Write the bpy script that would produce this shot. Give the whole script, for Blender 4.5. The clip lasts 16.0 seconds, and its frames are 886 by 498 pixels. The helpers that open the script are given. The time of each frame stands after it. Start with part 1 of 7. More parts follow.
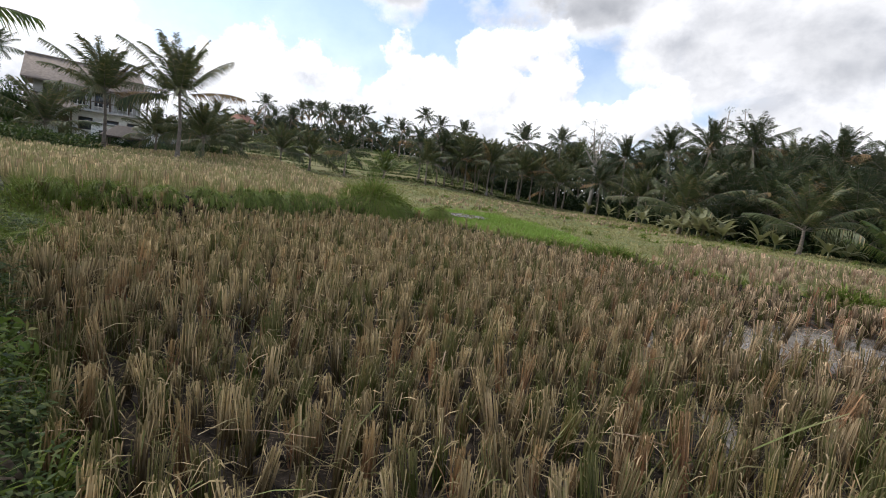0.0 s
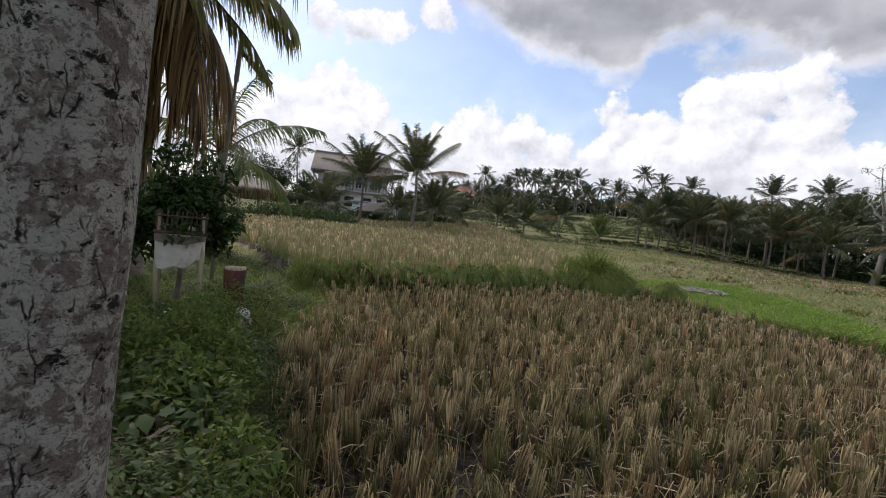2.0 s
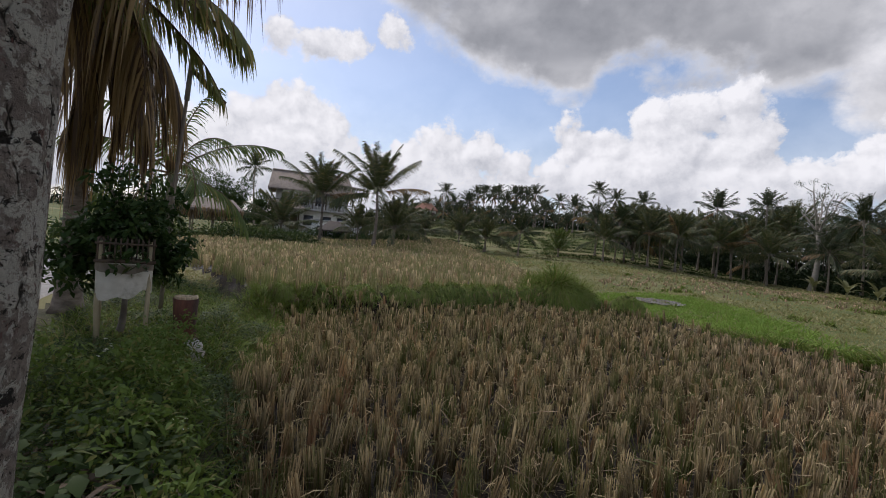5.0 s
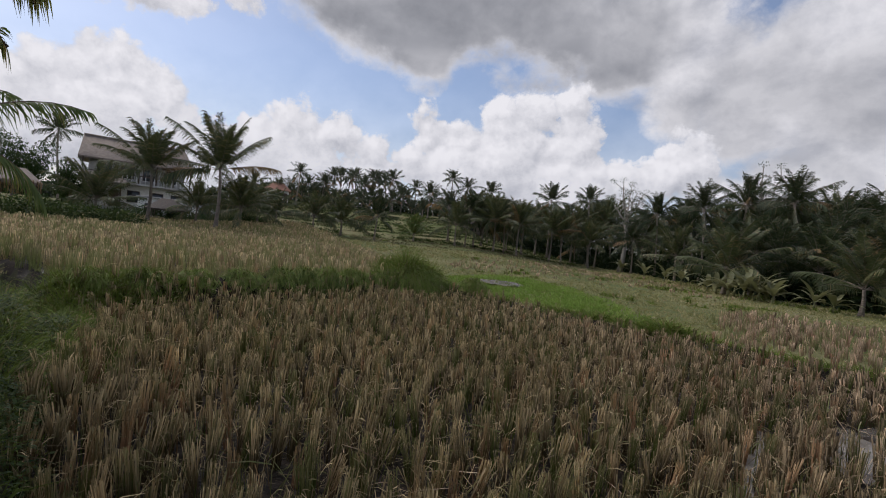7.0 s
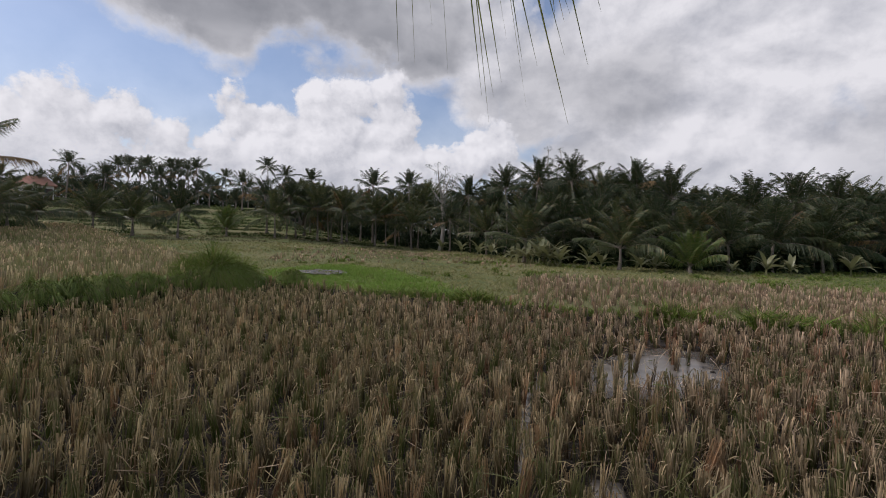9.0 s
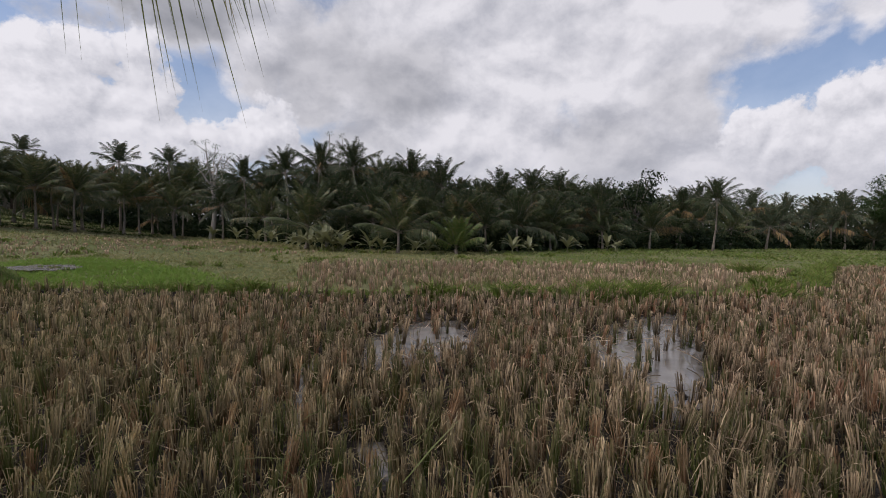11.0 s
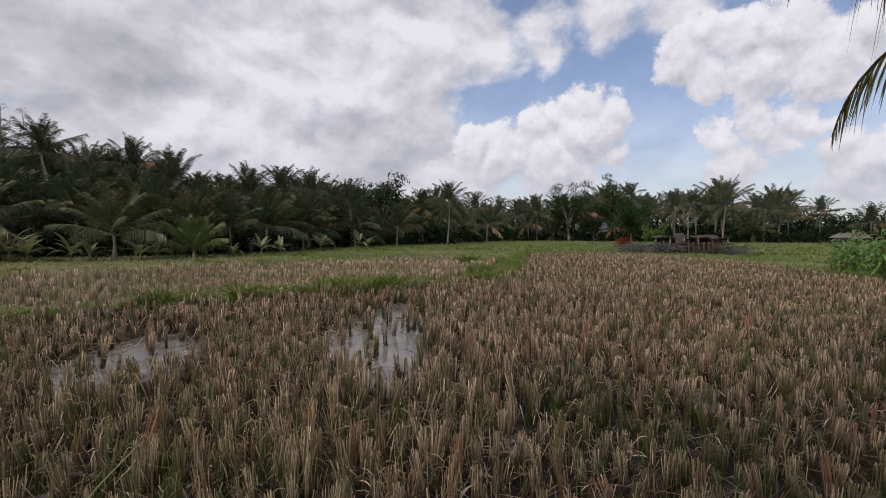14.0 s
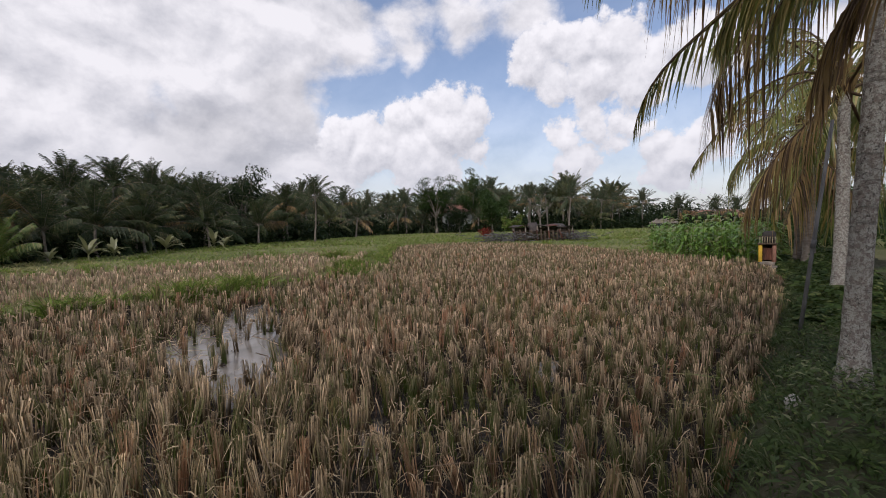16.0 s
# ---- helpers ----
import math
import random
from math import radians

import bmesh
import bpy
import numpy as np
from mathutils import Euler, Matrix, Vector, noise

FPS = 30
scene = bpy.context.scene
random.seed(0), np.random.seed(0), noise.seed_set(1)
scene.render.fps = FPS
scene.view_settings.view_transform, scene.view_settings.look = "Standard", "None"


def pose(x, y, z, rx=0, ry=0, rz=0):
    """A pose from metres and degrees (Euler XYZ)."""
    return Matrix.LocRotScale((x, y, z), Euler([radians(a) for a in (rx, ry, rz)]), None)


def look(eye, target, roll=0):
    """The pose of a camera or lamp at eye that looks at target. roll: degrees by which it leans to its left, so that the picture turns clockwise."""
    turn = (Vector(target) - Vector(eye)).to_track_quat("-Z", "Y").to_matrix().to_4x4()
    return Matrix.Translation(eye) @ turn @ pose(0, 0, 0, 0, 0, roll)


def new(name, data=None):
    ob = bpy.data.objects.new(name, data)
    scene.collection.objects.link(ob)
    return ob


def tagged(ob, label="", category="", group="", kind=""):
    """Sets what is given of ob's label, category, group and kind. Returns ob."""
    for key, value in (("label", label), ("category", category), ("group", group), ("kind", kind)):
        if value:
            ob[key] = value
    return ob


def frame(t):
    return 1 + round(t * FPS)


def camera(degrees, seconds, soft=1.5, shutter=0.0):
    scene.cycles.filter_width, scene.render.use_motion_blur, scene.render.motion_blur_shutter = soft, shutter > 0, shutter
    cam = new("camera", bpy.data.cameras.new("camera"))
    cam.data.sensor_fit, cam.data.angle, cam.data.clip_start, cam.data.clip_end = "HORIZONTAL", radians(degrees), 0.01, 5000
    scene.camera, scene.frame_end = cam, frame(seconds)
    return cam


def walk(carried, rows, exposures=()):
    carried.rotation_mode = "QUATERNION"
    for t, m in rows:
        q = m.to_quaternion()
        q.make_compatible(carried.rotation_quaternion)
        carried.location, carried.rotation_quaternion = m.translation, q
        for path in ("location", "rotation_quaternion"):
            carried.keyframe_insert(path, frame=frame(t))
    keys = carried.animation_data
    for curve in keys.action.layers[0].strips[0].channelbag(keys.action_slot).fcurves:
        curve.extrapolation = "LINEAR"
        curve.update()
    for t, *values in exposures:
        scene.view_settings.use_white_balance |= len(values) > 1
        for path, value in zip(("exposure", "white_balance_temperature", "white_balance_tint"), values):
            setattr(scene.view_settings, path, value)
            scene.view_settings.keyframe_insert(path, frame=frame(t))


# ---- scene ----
cam = camera(87.0, 16.0, soft=1.0)
PATH = [
    (0.0, pose(-0.110, 0.072, 1.538, 82.26, -7.23, 1.20)),
    (0.5, pose(-0.193, 0.328, 1.565, 82.97, -7.76, 7.02)),
    (1.0, pose(-0.294, 0.422, 1.641, 84.13, -8.12, 14.70)),
    (1.5, pose(-0.402, 0.500, 1.778, 85.50, -7.03, 22.46)),
    (2.0, pose(-0.445, 0.529, 1.861, 86.77, -6.22, 26.73)),
    (2.5, pose(-0.493, 0.536, 1.893, 88.49, -5.04, 29.67)),
    (3.0, pose(-0.504, 0.545, 1.910, 89.12, -5.25, 30.41)),
    (5.5, pose(-0.523, 0.620, 1.917, 89.10, -5.38, 17.34)),
    (6.0, pose(-0.484, 0.616, 1.916, 88.92, -5.82, 12.00)),
    (6.5, pose(-0.449, 0.609, 1.915, 88.87, -5.88, 7.69)),
    (7.0, pose(-0.398, 0.600, 1.914, 89.02, -5.88, 4.59)),
    (7.5, pose(-0.333, 0.582, 1.914, 89.00, -4.95, 1.08)),
    (8.0, pose(-0.264, 0.547, 1.910, 89.09, -3.58, -2.95)),
    (8.5, pose(-0.189, 0.515, 1.907, 89.08, -2.53, -8.90)),
    (9.0, pose(-0.109, 0.498, 1.907, 88.79, -1.70, -16.41)),
    (9.5, pose(-0.039, 0.490, 1.904, 88.48, -1.25, -23.94)),
    (12.0, pose(-0.056, 0.059, 1.903, 87.87, -0.67, -53.44)),
    (12.5, pose(-0.000, -0.000, 1.900, 88.10, -0.00, -59.20)),
    (13.0, pose(0.052, -0.058, 1.892, 88.00, 0.29, -64.15)),
    (13.5, pose(0.087, -0.095, 1.887, 87.81, 0.22, -67.42)),
    (14.0, pose(0.108, -0.128, 1.885, 87.91, -0.08, -71.51)),
    (14.5, pose(0.135, -0.176, 1.879, 88.03, -0.43, -76.00)),
    (15.0, pose(0.170, -0.224, 1.870, 87.96, -0.35, -80.11)),
    (15.5, pose(0.196, -0.276, 1.859, 87.54, 0.57, -84.25)),
    (16.0, pose(0.221, -0.325, 1.851, 87.01, 1.53, -87.23)),
]
EXPOSURES = [(0.0, 0.24, 6350, 12), (0.5, 0.18, 6300, 12), (1.0, 0.06, 6280, 13), (1.6, -0.04, 6300, 14), (2.5, -0.1, 6280, 15), (3.2, -0.16, 6280, 15), (5.5, -0.42, 6300, 15), (9.0, -0.52, 6300, 16), (12.0, -0.52, 6300, 17), (14.0, -0.48, 6300, 17), (16.0, -0.33, 6320, 17)]
walk(cam, PATH, EXPOSURES)


def polar(az, d, z=0.0):
    """The place d metres off in the heading az (degrees to the left of +y)."""
    return Vector((-d * math.sin(radians(az)), d * math.cos(radians(az)), z))


# ---- world and sun ----
SUN_EL, SUN_AZ = 47.0, 66.0
world = bpy.data.worlds.new("sky")
scene.world = world
world.use_nodes = True


class Nodes:
    """A short way to write node trees."""

    def __init__(self, tree):
        self.t = tree
        tree.nodes.clear()

    def put(self, node, value):
        if isinstance(value, bpy.types.NodeSocket):
            self.t.links.new(value, node)
        else:
            node.default_value = value

    def math(self, op, a, b=0.0, clamp=False):
        n = self.t.nodes.new("ShaderNodeMath")
        n.operation, n.use_clamp = op, clamp
        self.put(n.inputs[0], a), self.put(n.inputs[1], b)
        return n.outputs[0]

    def vmath(self, op, a, b=(0, 0, 0)):
        n = self.t.nodes.new("ShaderNodeVectorMath")
        n.operation = op
        self.put(n.inputs[0], a), self.put(n.inputs[1], b)
        return n.outputs["Value"] if op in ("LENGTH", "DOT_PRODUCT", "DISTANCE") else n.outputs["Vector"]

    def ramp(self, x, lo, hi, a=0.0, b=1.0, smooth=True):
        n = self.t.nodes.new("ShaderNodeMapRange")
        n.interpolation_type = "SMOOTHSTEP" if smooth else "LINEAR"
        for i, v in enumerate((x, lo, hi, a, b)):
            self.put(n.inputs[i], v)
        return n.outputs[0]

    def noise(self, vec, scale, detail=4.0, rough=0.5, distort=0.0):
        n = self.t.nodes.new("ShaderNodeTexNoise")
        self.put(n.inputs["Vector"], vec)
        for k, v in (("Scale", scale), ("Detail", detail), ("Roughness", rough), ("Distortion", distort)):
            n.inputs[k].default_value = v
        return n.outputs[0]

    def voronoi(self, vec, scale, feature="F1", rnd=1.0):
        n = self.t.nodes.new("ShaderNodeTexVoronoi")
        n.feature = feature
        self.put(n.inputs["Vector"], vec)
        n.inputs["Scale"].default_value, n.inputs["Randomness"].default_value = scale, rnd
        return n.outputs["Distance"]

    def mix(self, f, a, b, op="MIX"):
        n = self.t.nodes.new("ShaderNodeMix")
        n.data_type, n.blend_type = "RGBA", op
        self.put(n.inputs[0], f), self.put(n.inputs[6], self.col(a)), self.put(n.inputs[7], self.col(b))
        return n.outputs[2]

    def col(self, c):
        return c if isinstance(c, bpy.types.NodeSocket) else (*c[:3], 1.0)

    def mapping(self, vec, scale=(1, 1, 1), loc=(0, 0, 0)):
        n = self.t.nodes.new("ShaderNodeMapping")
        self.put(n.inputs[0], vec)
        n.inputs["Scale"].default_value, n.inputs["Location"].default_value = scale, loc
        return n.outputs[0]

    def node(self, kind):
        return self.t.nodes.new(kind)


# cumulus and the broken deck: heading, slope, radius in degrees
CUMULUS = [
    [(51.0, 8.4, 3.5), (48.6, 10.6, 3.0), (45.9, 12.6, 2.5), (43.5, 13.5, 3.0), (40.1, 13.8, 3.0), (36.9, 11.6, 3.0), (43.1, 8.5, 5.4), (34.4, 9.9, 2.4), (48.7, 5.7, 4.5), (60, 9, 7)],
    [(27.1, 9.3, 2.9), (22.8, 11.7, 3.0), (18.9, 10.4, 2.8), (14.6, 8.9, 2.8), (22.7, 7.4, 5.0), (30.6, 8.3, 2.6), (11.0, 8.1, 2.0), (32, 4, 6), (14, 4, 5)],
    [(43.1, 20.8, 2.2), (39.1, 21.0, 2.4), (36.1, 21.5, 1.9), (31.0, 23.6, 2.2)],
    [(9.0, 15.2, 1.7), (6.7, 13.1, 2.6), (8.3, 9.0, 3.0), (3.2, 12.4, 3.1), (-1.2, 14.5, 3.2), (-5.5, 15.9, 2.9), (-9.4, 16.8, 2.4), (-1.7, 9.8, 6.1), (-9.6, 12.3, 3.6), (3.4, 8.1, 5.3)],
    [(-15.7, 10.9, 1.8), (-18.6, 10.4, 2.2), (-15.7, 8.5, 3.4), (-21.2, 9.8, 3.6), (-10, 6, 6)],
    [(-84.9, 13.6, 2.2), (-88.4, 14.5, 2.3), (-91.1, 13.5, 1.9), (-87.9, 11.0, 4.0), (-91.6, 8.6, 2.1), (-83.2, 11.7, 2.6), (-79.0, 9.5, 3.9), (-84.4, 7.4, 4.7), (-75.1, 9.8, 3.2)],
    [(-97.9, 18.3, 2.4), (-100.8, 19.8, 2.5), (-104.3, 19.7, 2.8), (-108.3, 19.4, 3.1), (-105.8, 15.7, 3.5), (-100.8, 15.7, 2.5), (-111.1, 15.6, 3.4), (-116.6, 17.0, 4.1)],
    [(-102.0, 10.3, 2.2), (-105.8, 11.2, 2.1), (-108.8, 10.3, 2.0), (-107.0, 8.2, 1.7), (-111.1, 7.4, 2.1), (-116.6, 8.3, 3.0), (-113.9, 5.9, 3.5), (-103.2, 6.7, 2.9)],
]
DECK = [(27.5, 30.2, 6.5), (19.2, 26.8, 6.2), (10.2, 25.6, 7.4), (1.5, 26.5, 8.2), (-4.8, 27.5, 8.6), (-15.0, 24.7, 8.2), (-22.9, 20.8, 7.7), (-26.9, 15.4, 6.8), (-35, 18, 10.4), (-45, 16.5, 11), (-23.5, 9.4, 4.0),
        (-32.5, 7.8, 7.2), (-43, 7.6, 7), (-47, 22, 13), (-63.7, 21.6, 11), (-52, 8, 9), (-63.7, 9.4, 10), (-72, 5.6, 7), (-74.5, 22.5, 6.2), (-82.5, 22.4, 4.4), (-90, 22.8, 3.6), (-97.5, 24.0, 3.2), (-10, 45, 22), (-70, 45, 18), (-140, 12, 16), (150, 20, 24), (100, 16, 16)]


def build_sky():
    k = Nodes(world.node_tree)
    sky = k.node("ShaderNodeTexSky")
    sky.sky_type, sky.sun_disc = "NISHITA", False
    sky.sun_elevation, sky.sun_rotation = radians(SUN_EL), radians(-SUN_AZ)
    sky.air_density, sky.dust_density, sky.ozone_density = 1.0, 1.2, 1.5
    d = k.node("ShaderNodeTexCoord").outputs["Generated"]
    sep = k.node("ShaderNodeSeparateXYZ")
    k.put(sep.inputs[0], d)
    up = sep.outputs[2]

    def blob_dist(v, az, el, r, flat=1.0):
        c = polar(az, math.cos(radians(el)), math.sin(radians(el)))
        w = k.vmath("SUBTRACT", v, tuple(c))
        if flat != 1.0:
            w = k.vmath("MULTIPLY", w, (1.0, 1.0, flat))
        return k.math("SUBTRACT", radians(r), k.vmath("LENGTH", w))

    def blobs(v, places, blend):
        """How deep v lies in the union of the balls, in radians."""
        f = None
        for p in places:
            b = blob_dist(v, *p)
            if f is None:
                f = b
            else:
                n = k.node("ShaderNodeMath")
                n.operation = "SMOOTH_MAX"
                k.put(n.inputs[0], f), k.put(n.inputs[1], b)
                n.inputs[2].default_value = blend
                f = n.outputs[0]
        return f

    def puffs(v):
        """Billows of several sizes, about -0.5 to 0.5."""
        n = k.node("ShaderNodeTexVoronoi")
        n.feature, n.normalize = "SMOOTH_F1", True
        k.put(n.inputs["Vector"], k.vmath("MULTIPLY", v, (1.0, 1.0, 1.15)))
        for key, val in (("Scale", 17.0), ("Detail", 4.0), ("Roughness", 0.6), ("Lacunarity", 2.2), ("Smoothness", 0.15)):
            n.inputs[key].default_value = val
        return k.math("SUBTRACT", 0.42, n.outputs["Distance"])

    def stir(v, scale, amount):
        n = k.node("ShaderNodeTexNoise")
        k.put(n.inputs["Vector"], v)
        n.inputs["Scale"].default_value, n.inputs["Detail"].default_value, n.inputs["Roughness"].default_value = scale, 6.0, 0.6
        return k.vmath("ADD", v, k.vmath("MULTIPLY", k.vmath("SUBTRACT", n.outputs["Color"], (0.5, 0.5, 0.5)), (amount, amount, amount)))

    def density(v):
        w = stir(v, 9.0, 0.13)
        c = blobs(w, [p for cloud in CUMULUS for p in cloud], 0.012)
        return k.math("ADD", c, k.math("MULTIPLY", puffs(stir(v, 22.0, 0.03)), 0.075))

    towards = polar(SUN_AZ, 0.55, 0.83) * 0.02
    shifted = k.vmath("ADD", d, tuple(towards))
    cu, cu_lit = density(d), density(shifted)
    wide = k.noise(k.vmath("MULTIPLY", d, (1, 1, 1.4)), 6.0, 6.0, 0.5, 0.2)
    deck = k.math("ADD", blobs(stir(d, 7.0, 0.12), DECK, 0.05), k.math("MULTIPLY", k.math("SUBTRACT", wide, 0.5), 0.2))
    deck_puff = puffs(stir(d, 14.0, 0.05))
    deck = k.math("ADD", deck, k.math("MULTIPLY", deck_puff, 0.06))
    # the deck is a rolling sheet with thin places
    q = k.vmath("MULTIPLY", d, (1.0, 1.0, 1.5))
    qs = k.vmath("ADD", q, (towards.x * 1.6, towards.y * 1.6, 0.045))
    roll = k.math("ADD", k.noise(q, 6.0, 5.0, 0.5, 0.2), k.math("MULTIPLY", deck_puff, 0.3))
    roll_lit = k.math("ADD", k.noise(qs, 6.0, 5.0, 0.5, 0.2), k.math("MULTIPLY", puffs(stir(shifted, 14.0, 0.05)), 0.3))
    deck_lit = k.math("ADD", k.math("MULTIPLY", k.math("SUBTRACT", roll, roll_lit), 3.6), 0.6, True)
    belly = None
    for az, el, r, w in ((22, 28.5, 13, 1.0), (10, 25.5, 14, 1.0), (-3, 24.5, 13, 1.0), (-13, 23, 10, 0.8), (-24, 14, 8, 0.5), (-29, 19, 8, 0.5), (-37, 17, 9, 0.6), (-62, 9, 8, 0.3), (-33, 9, 7, 0.3), (-70, 14, 6, 0.3)):
        b = k.math("MULTIPLY", k.ramp(blob_dist(stir(d, 6.0, 0.12), az, el, r, 1.3), 0.0, radians(r) * 0.6), w)
        belly = b if belly is None else k.math("MAXIMUM", belly, b)
    belly = k.math("MULTIPLY", belly, k.ramp(k.noise(q, 4.2, 4.0, 0.5, 0.3), 0.28, 0.6, 0.62, 1.0))
    belly = k.math("MULTIPLY", belly, k.ramp(deck, 0.0, 0.07))
    deck_col = k.mix(deck_lit, (0.7, 0.72, 0.76), (1.14, 1.14, 1.14))
    deck_col = k.mix(belly, deck_col, k.mix(deck_lit, (0.335, 0.35, 0.375), (0.45, 0.465, 0.49)))
    lit = k.math("ADD", k.math("MULTIPLY", k.math("SUBTRACT", cu, cu_lit), 15.0), 0.62, True)
    cu_col = k.mix(lit, (0.6, 0.625, 0.675), (1.2, 1.2, 1.2))
    cu_mask = k.ramp(cu, 0.0, 0.02)
    deck_mask = k.ramp(deck, -0.01, 0.05)
    colour = k.mix(cu_mask, deck_col, cu_col)
    haze = k.ramp(up, 0.02, 0.2, 0.6, 0.0)
    colour = k.mix(haze, colour, (0.76, 0.785, 0.835))
    veil = k.ramp(up, 0.02, 0.34, 0.62, 0.1)
    mask = k.math("MAXIMUM", k.math("MAXIMUM", cu_mask, deck_mask), veil)
    clear_bg, cloud_bg, mixer, out = (k.node("ShaderNodeBackground"), k.node("ShaderNodeBackground"), k.node("ShaderNodeMixShader"),
                                      k.node("ShaderNodeOutputWorld"))
    k.put(clear_bg.inputs[0], sky.outputs[0])
    clear_bg.inputs[1].default_value = 0.17
    k.put(cloud_bg.inputs[0], colour)
    cloud_bg.inputs[1].default_value = 0.97
    k.put(mixer.inputs[0], mask)
    k.put(mixer.inputs[1], clear_bg.outputs[0])
    k.put(mixer.inputs[2], cloud_bg.outputs[0])
    k.put(out.inputs[0], mixer.outputs[0])


build_sky()
sun = new("sun", bpy.data.lights.new("sun", "SUN"))
sun.data.energy, sun.data.angle, sun.data.color = 2.5, radians(9), (1.0, 0.95, 0.87)
sun.matrix_world = look(polar(SUN_AZ, 60, 60 * math.tan(radians(SUN_EL))), (0, 0, 0))

# ---- materials ----
def material(name, colour, rough=0.7, bump=None, spec=0.3, translucent=0.0, metal=0.0):
    """colour(k, pos, rnd) gives a colour socket or tuple; bump(k, pos) a height socket."""
    m = bpy.data.materials.new(name)
    m.use_nodes = True
    k = Nodes(m.node_tree)
    geo = k.node("ShaderNodeNewGeometry")
    obj = k.node("ShaderNodeTexCoord").outputs["Object"]
    pos, rnd = geo.outputs["Position"], geo.outputs["Random Per Island"]
    bsdf, out = k.node("ShaderNodeBsdfPrincipled"), k.node("ShaderNodeOutputMaterial")
    c = colour(k, pos, rnd, obj) if callable(colour) else colour
    k.put(bsdf.inputs["Base Color"], k.col(c))
    r = rough(k, pos) if callable(rough) else rough
    k.put(bsdf.inputs["Roughness"], r)
    bsdf.inputs["Specular IOR Level"].default_value = spec
    bsdf.inputs["Metallic"].default_value = metal
    if bump:
        b = k.node("ShaderNodeBump")
        h, dist = bump(k, pos, obj)
        k.put(b.inputs["Height"], h)
        b.inputs["Strength"].default_value, b.inputs["Distance"].default_value = 0.8, dist
        k.put(bsdf.inputs["Normal"], b.outputs[0])
    if translucent:
        tr, mx = k.node("ShaderNodeBsdfTranslucent"), k.node("ShaderNodeMixShader")
        k.put(tr.inputs[0], k.col(c))
        mx.inputs[0].default_value = translucent
        k.put(mx.inputs[1], bsdf.outputs[0]), k.put(mx.inputs[2], tr.outputs[0])
        k.put(out.inputs[0], mx.outputs[0])
    else:
        k.put(out.inputs[0], bsdf.outputs[0])
    return m


def leafy(name, a, b, c, share=0.12, patch=1.5, rough=0.6, translucent=0.3, spec=0.14):
    """Leaves between the colours a and b, a share of them c, drifting over patches of some metres."""
    def colour(k, pos, rnd, obj):
        base = k.mix(rnd, a, b)
        drift = k.noise(pos, patch, 3.0)
        base = k.mix(k.ramp(drift, 0.35, 0.68, 0.0, 0.55), base, b)
        odd = k.math("FRACT", k.math("MULTIPLY", rnd, 17.31))
        return k.mix(k.math("LESS_THAN", odd, share), base, c)
    return material(name, colour, rough, spec=spec, translucent=translucent)


def mottled(name, a, b, scale, c=None, c_scale=1.0, c_lo=0.55, c_hi=0.7, rough=0.8, bump=0.01, spec=0.25, stretch=(1, 1, 1)):
    """Two tones mixed by fine noise, and a third in patches."""
    def colour(k, pos, rnd, obj):
        p = k.vmath("MULTIPLY", pos, stretch)
        col = k.mix(k.ramp(k.noise(p, scale, 6.0, 0.65), 0.3, 0.7), a, b)
        if c is not None:
            col = k.mix(k.ramp(k.noise(p, c_scale, 5.0, 0.6), c_lo, c_hi), col, c)
        return col
    def relief(k, pos, obj):
        return k.noise(k.vmath("MULTIPLY", pos, stretch), scale * 1.3, 6.0, 0.65), bump
    return material(name, colour, rough, relief if bump else None, spec)


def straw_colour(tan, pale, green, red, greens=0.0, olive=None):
    """Stalks that pale towards the cut, in clumps of one tone each. Their dark base colour holds painted shade low in
    the tufts.
    """
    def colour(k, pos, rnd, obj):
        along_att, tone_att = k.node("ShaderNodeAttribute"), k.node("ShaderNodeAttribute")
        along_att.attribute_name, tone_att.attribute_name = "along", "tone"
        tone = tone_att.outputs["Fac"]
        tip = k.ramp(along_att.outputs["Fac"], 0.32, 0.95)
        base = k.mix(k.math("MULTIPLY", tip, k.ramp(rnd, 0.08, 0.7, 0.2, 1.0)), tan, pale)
        base = k.mix(k.ramp(tone, 0.7, 1.0, 0.0, 0.75), base, red)
        if olive is not None:
            # the stubble ripened less towards the corner by the stump
            sep = k.node("ShaderNodeSeparateXYZ")
            k.put(sep.inputs[0], pos)
            side = k.ramp(k.math("ADD", sep.outputs[0], k.math("MULTIPLY", k.noise(pos, 0.5, 3.0), 4.0)), 1.0, 8.5, 1.0, 0.0)
            base = k.mix(k.math("MULTIPLY", side, k.math("ADD", k.math("MULTIPLY", tip, 0.38), 0.06)), base, olive)
        # some tufts are weathered darker than their neighbours, and single stalks too
        shade = k.ramp(k.math("FRACT", k.math("MULTIPLY", tone, 13.7)), 0.0, 1.0, 0.68, 1.38, False)
        shade = k.math("MULTIPLY", shade, k.ramp(k.math("FRACT", k.math("MULTIPLY", rnd, 7.9)), 0.0, 1.0, 0.72, 1.36, False))
        base = k.mix(1.0, base, shade, "MULTIPLY")
        drift = k.noise(pos, 0.33, 4.0, 0.6)
        g = k.math("ADD", k.math("MULTIPLY", drift, 1.3), k.math("SUBTRACT", k.math("FRACT", k.math("MULTIPLY", tone, 7.3)), 0.55 - greens))
        g = k.math("ADD", g, k.math("MULTIPLY", k.math("SUBTRACT", k.math("FRACT", k.math("MULTIPLY", rnd, 29.3)), 0.5), 0.5))
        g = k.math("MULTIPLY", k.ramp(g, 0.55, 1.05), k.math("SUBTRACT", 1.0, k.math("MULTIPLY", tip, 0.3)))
        return k.mix(g, base, green)
    return colour


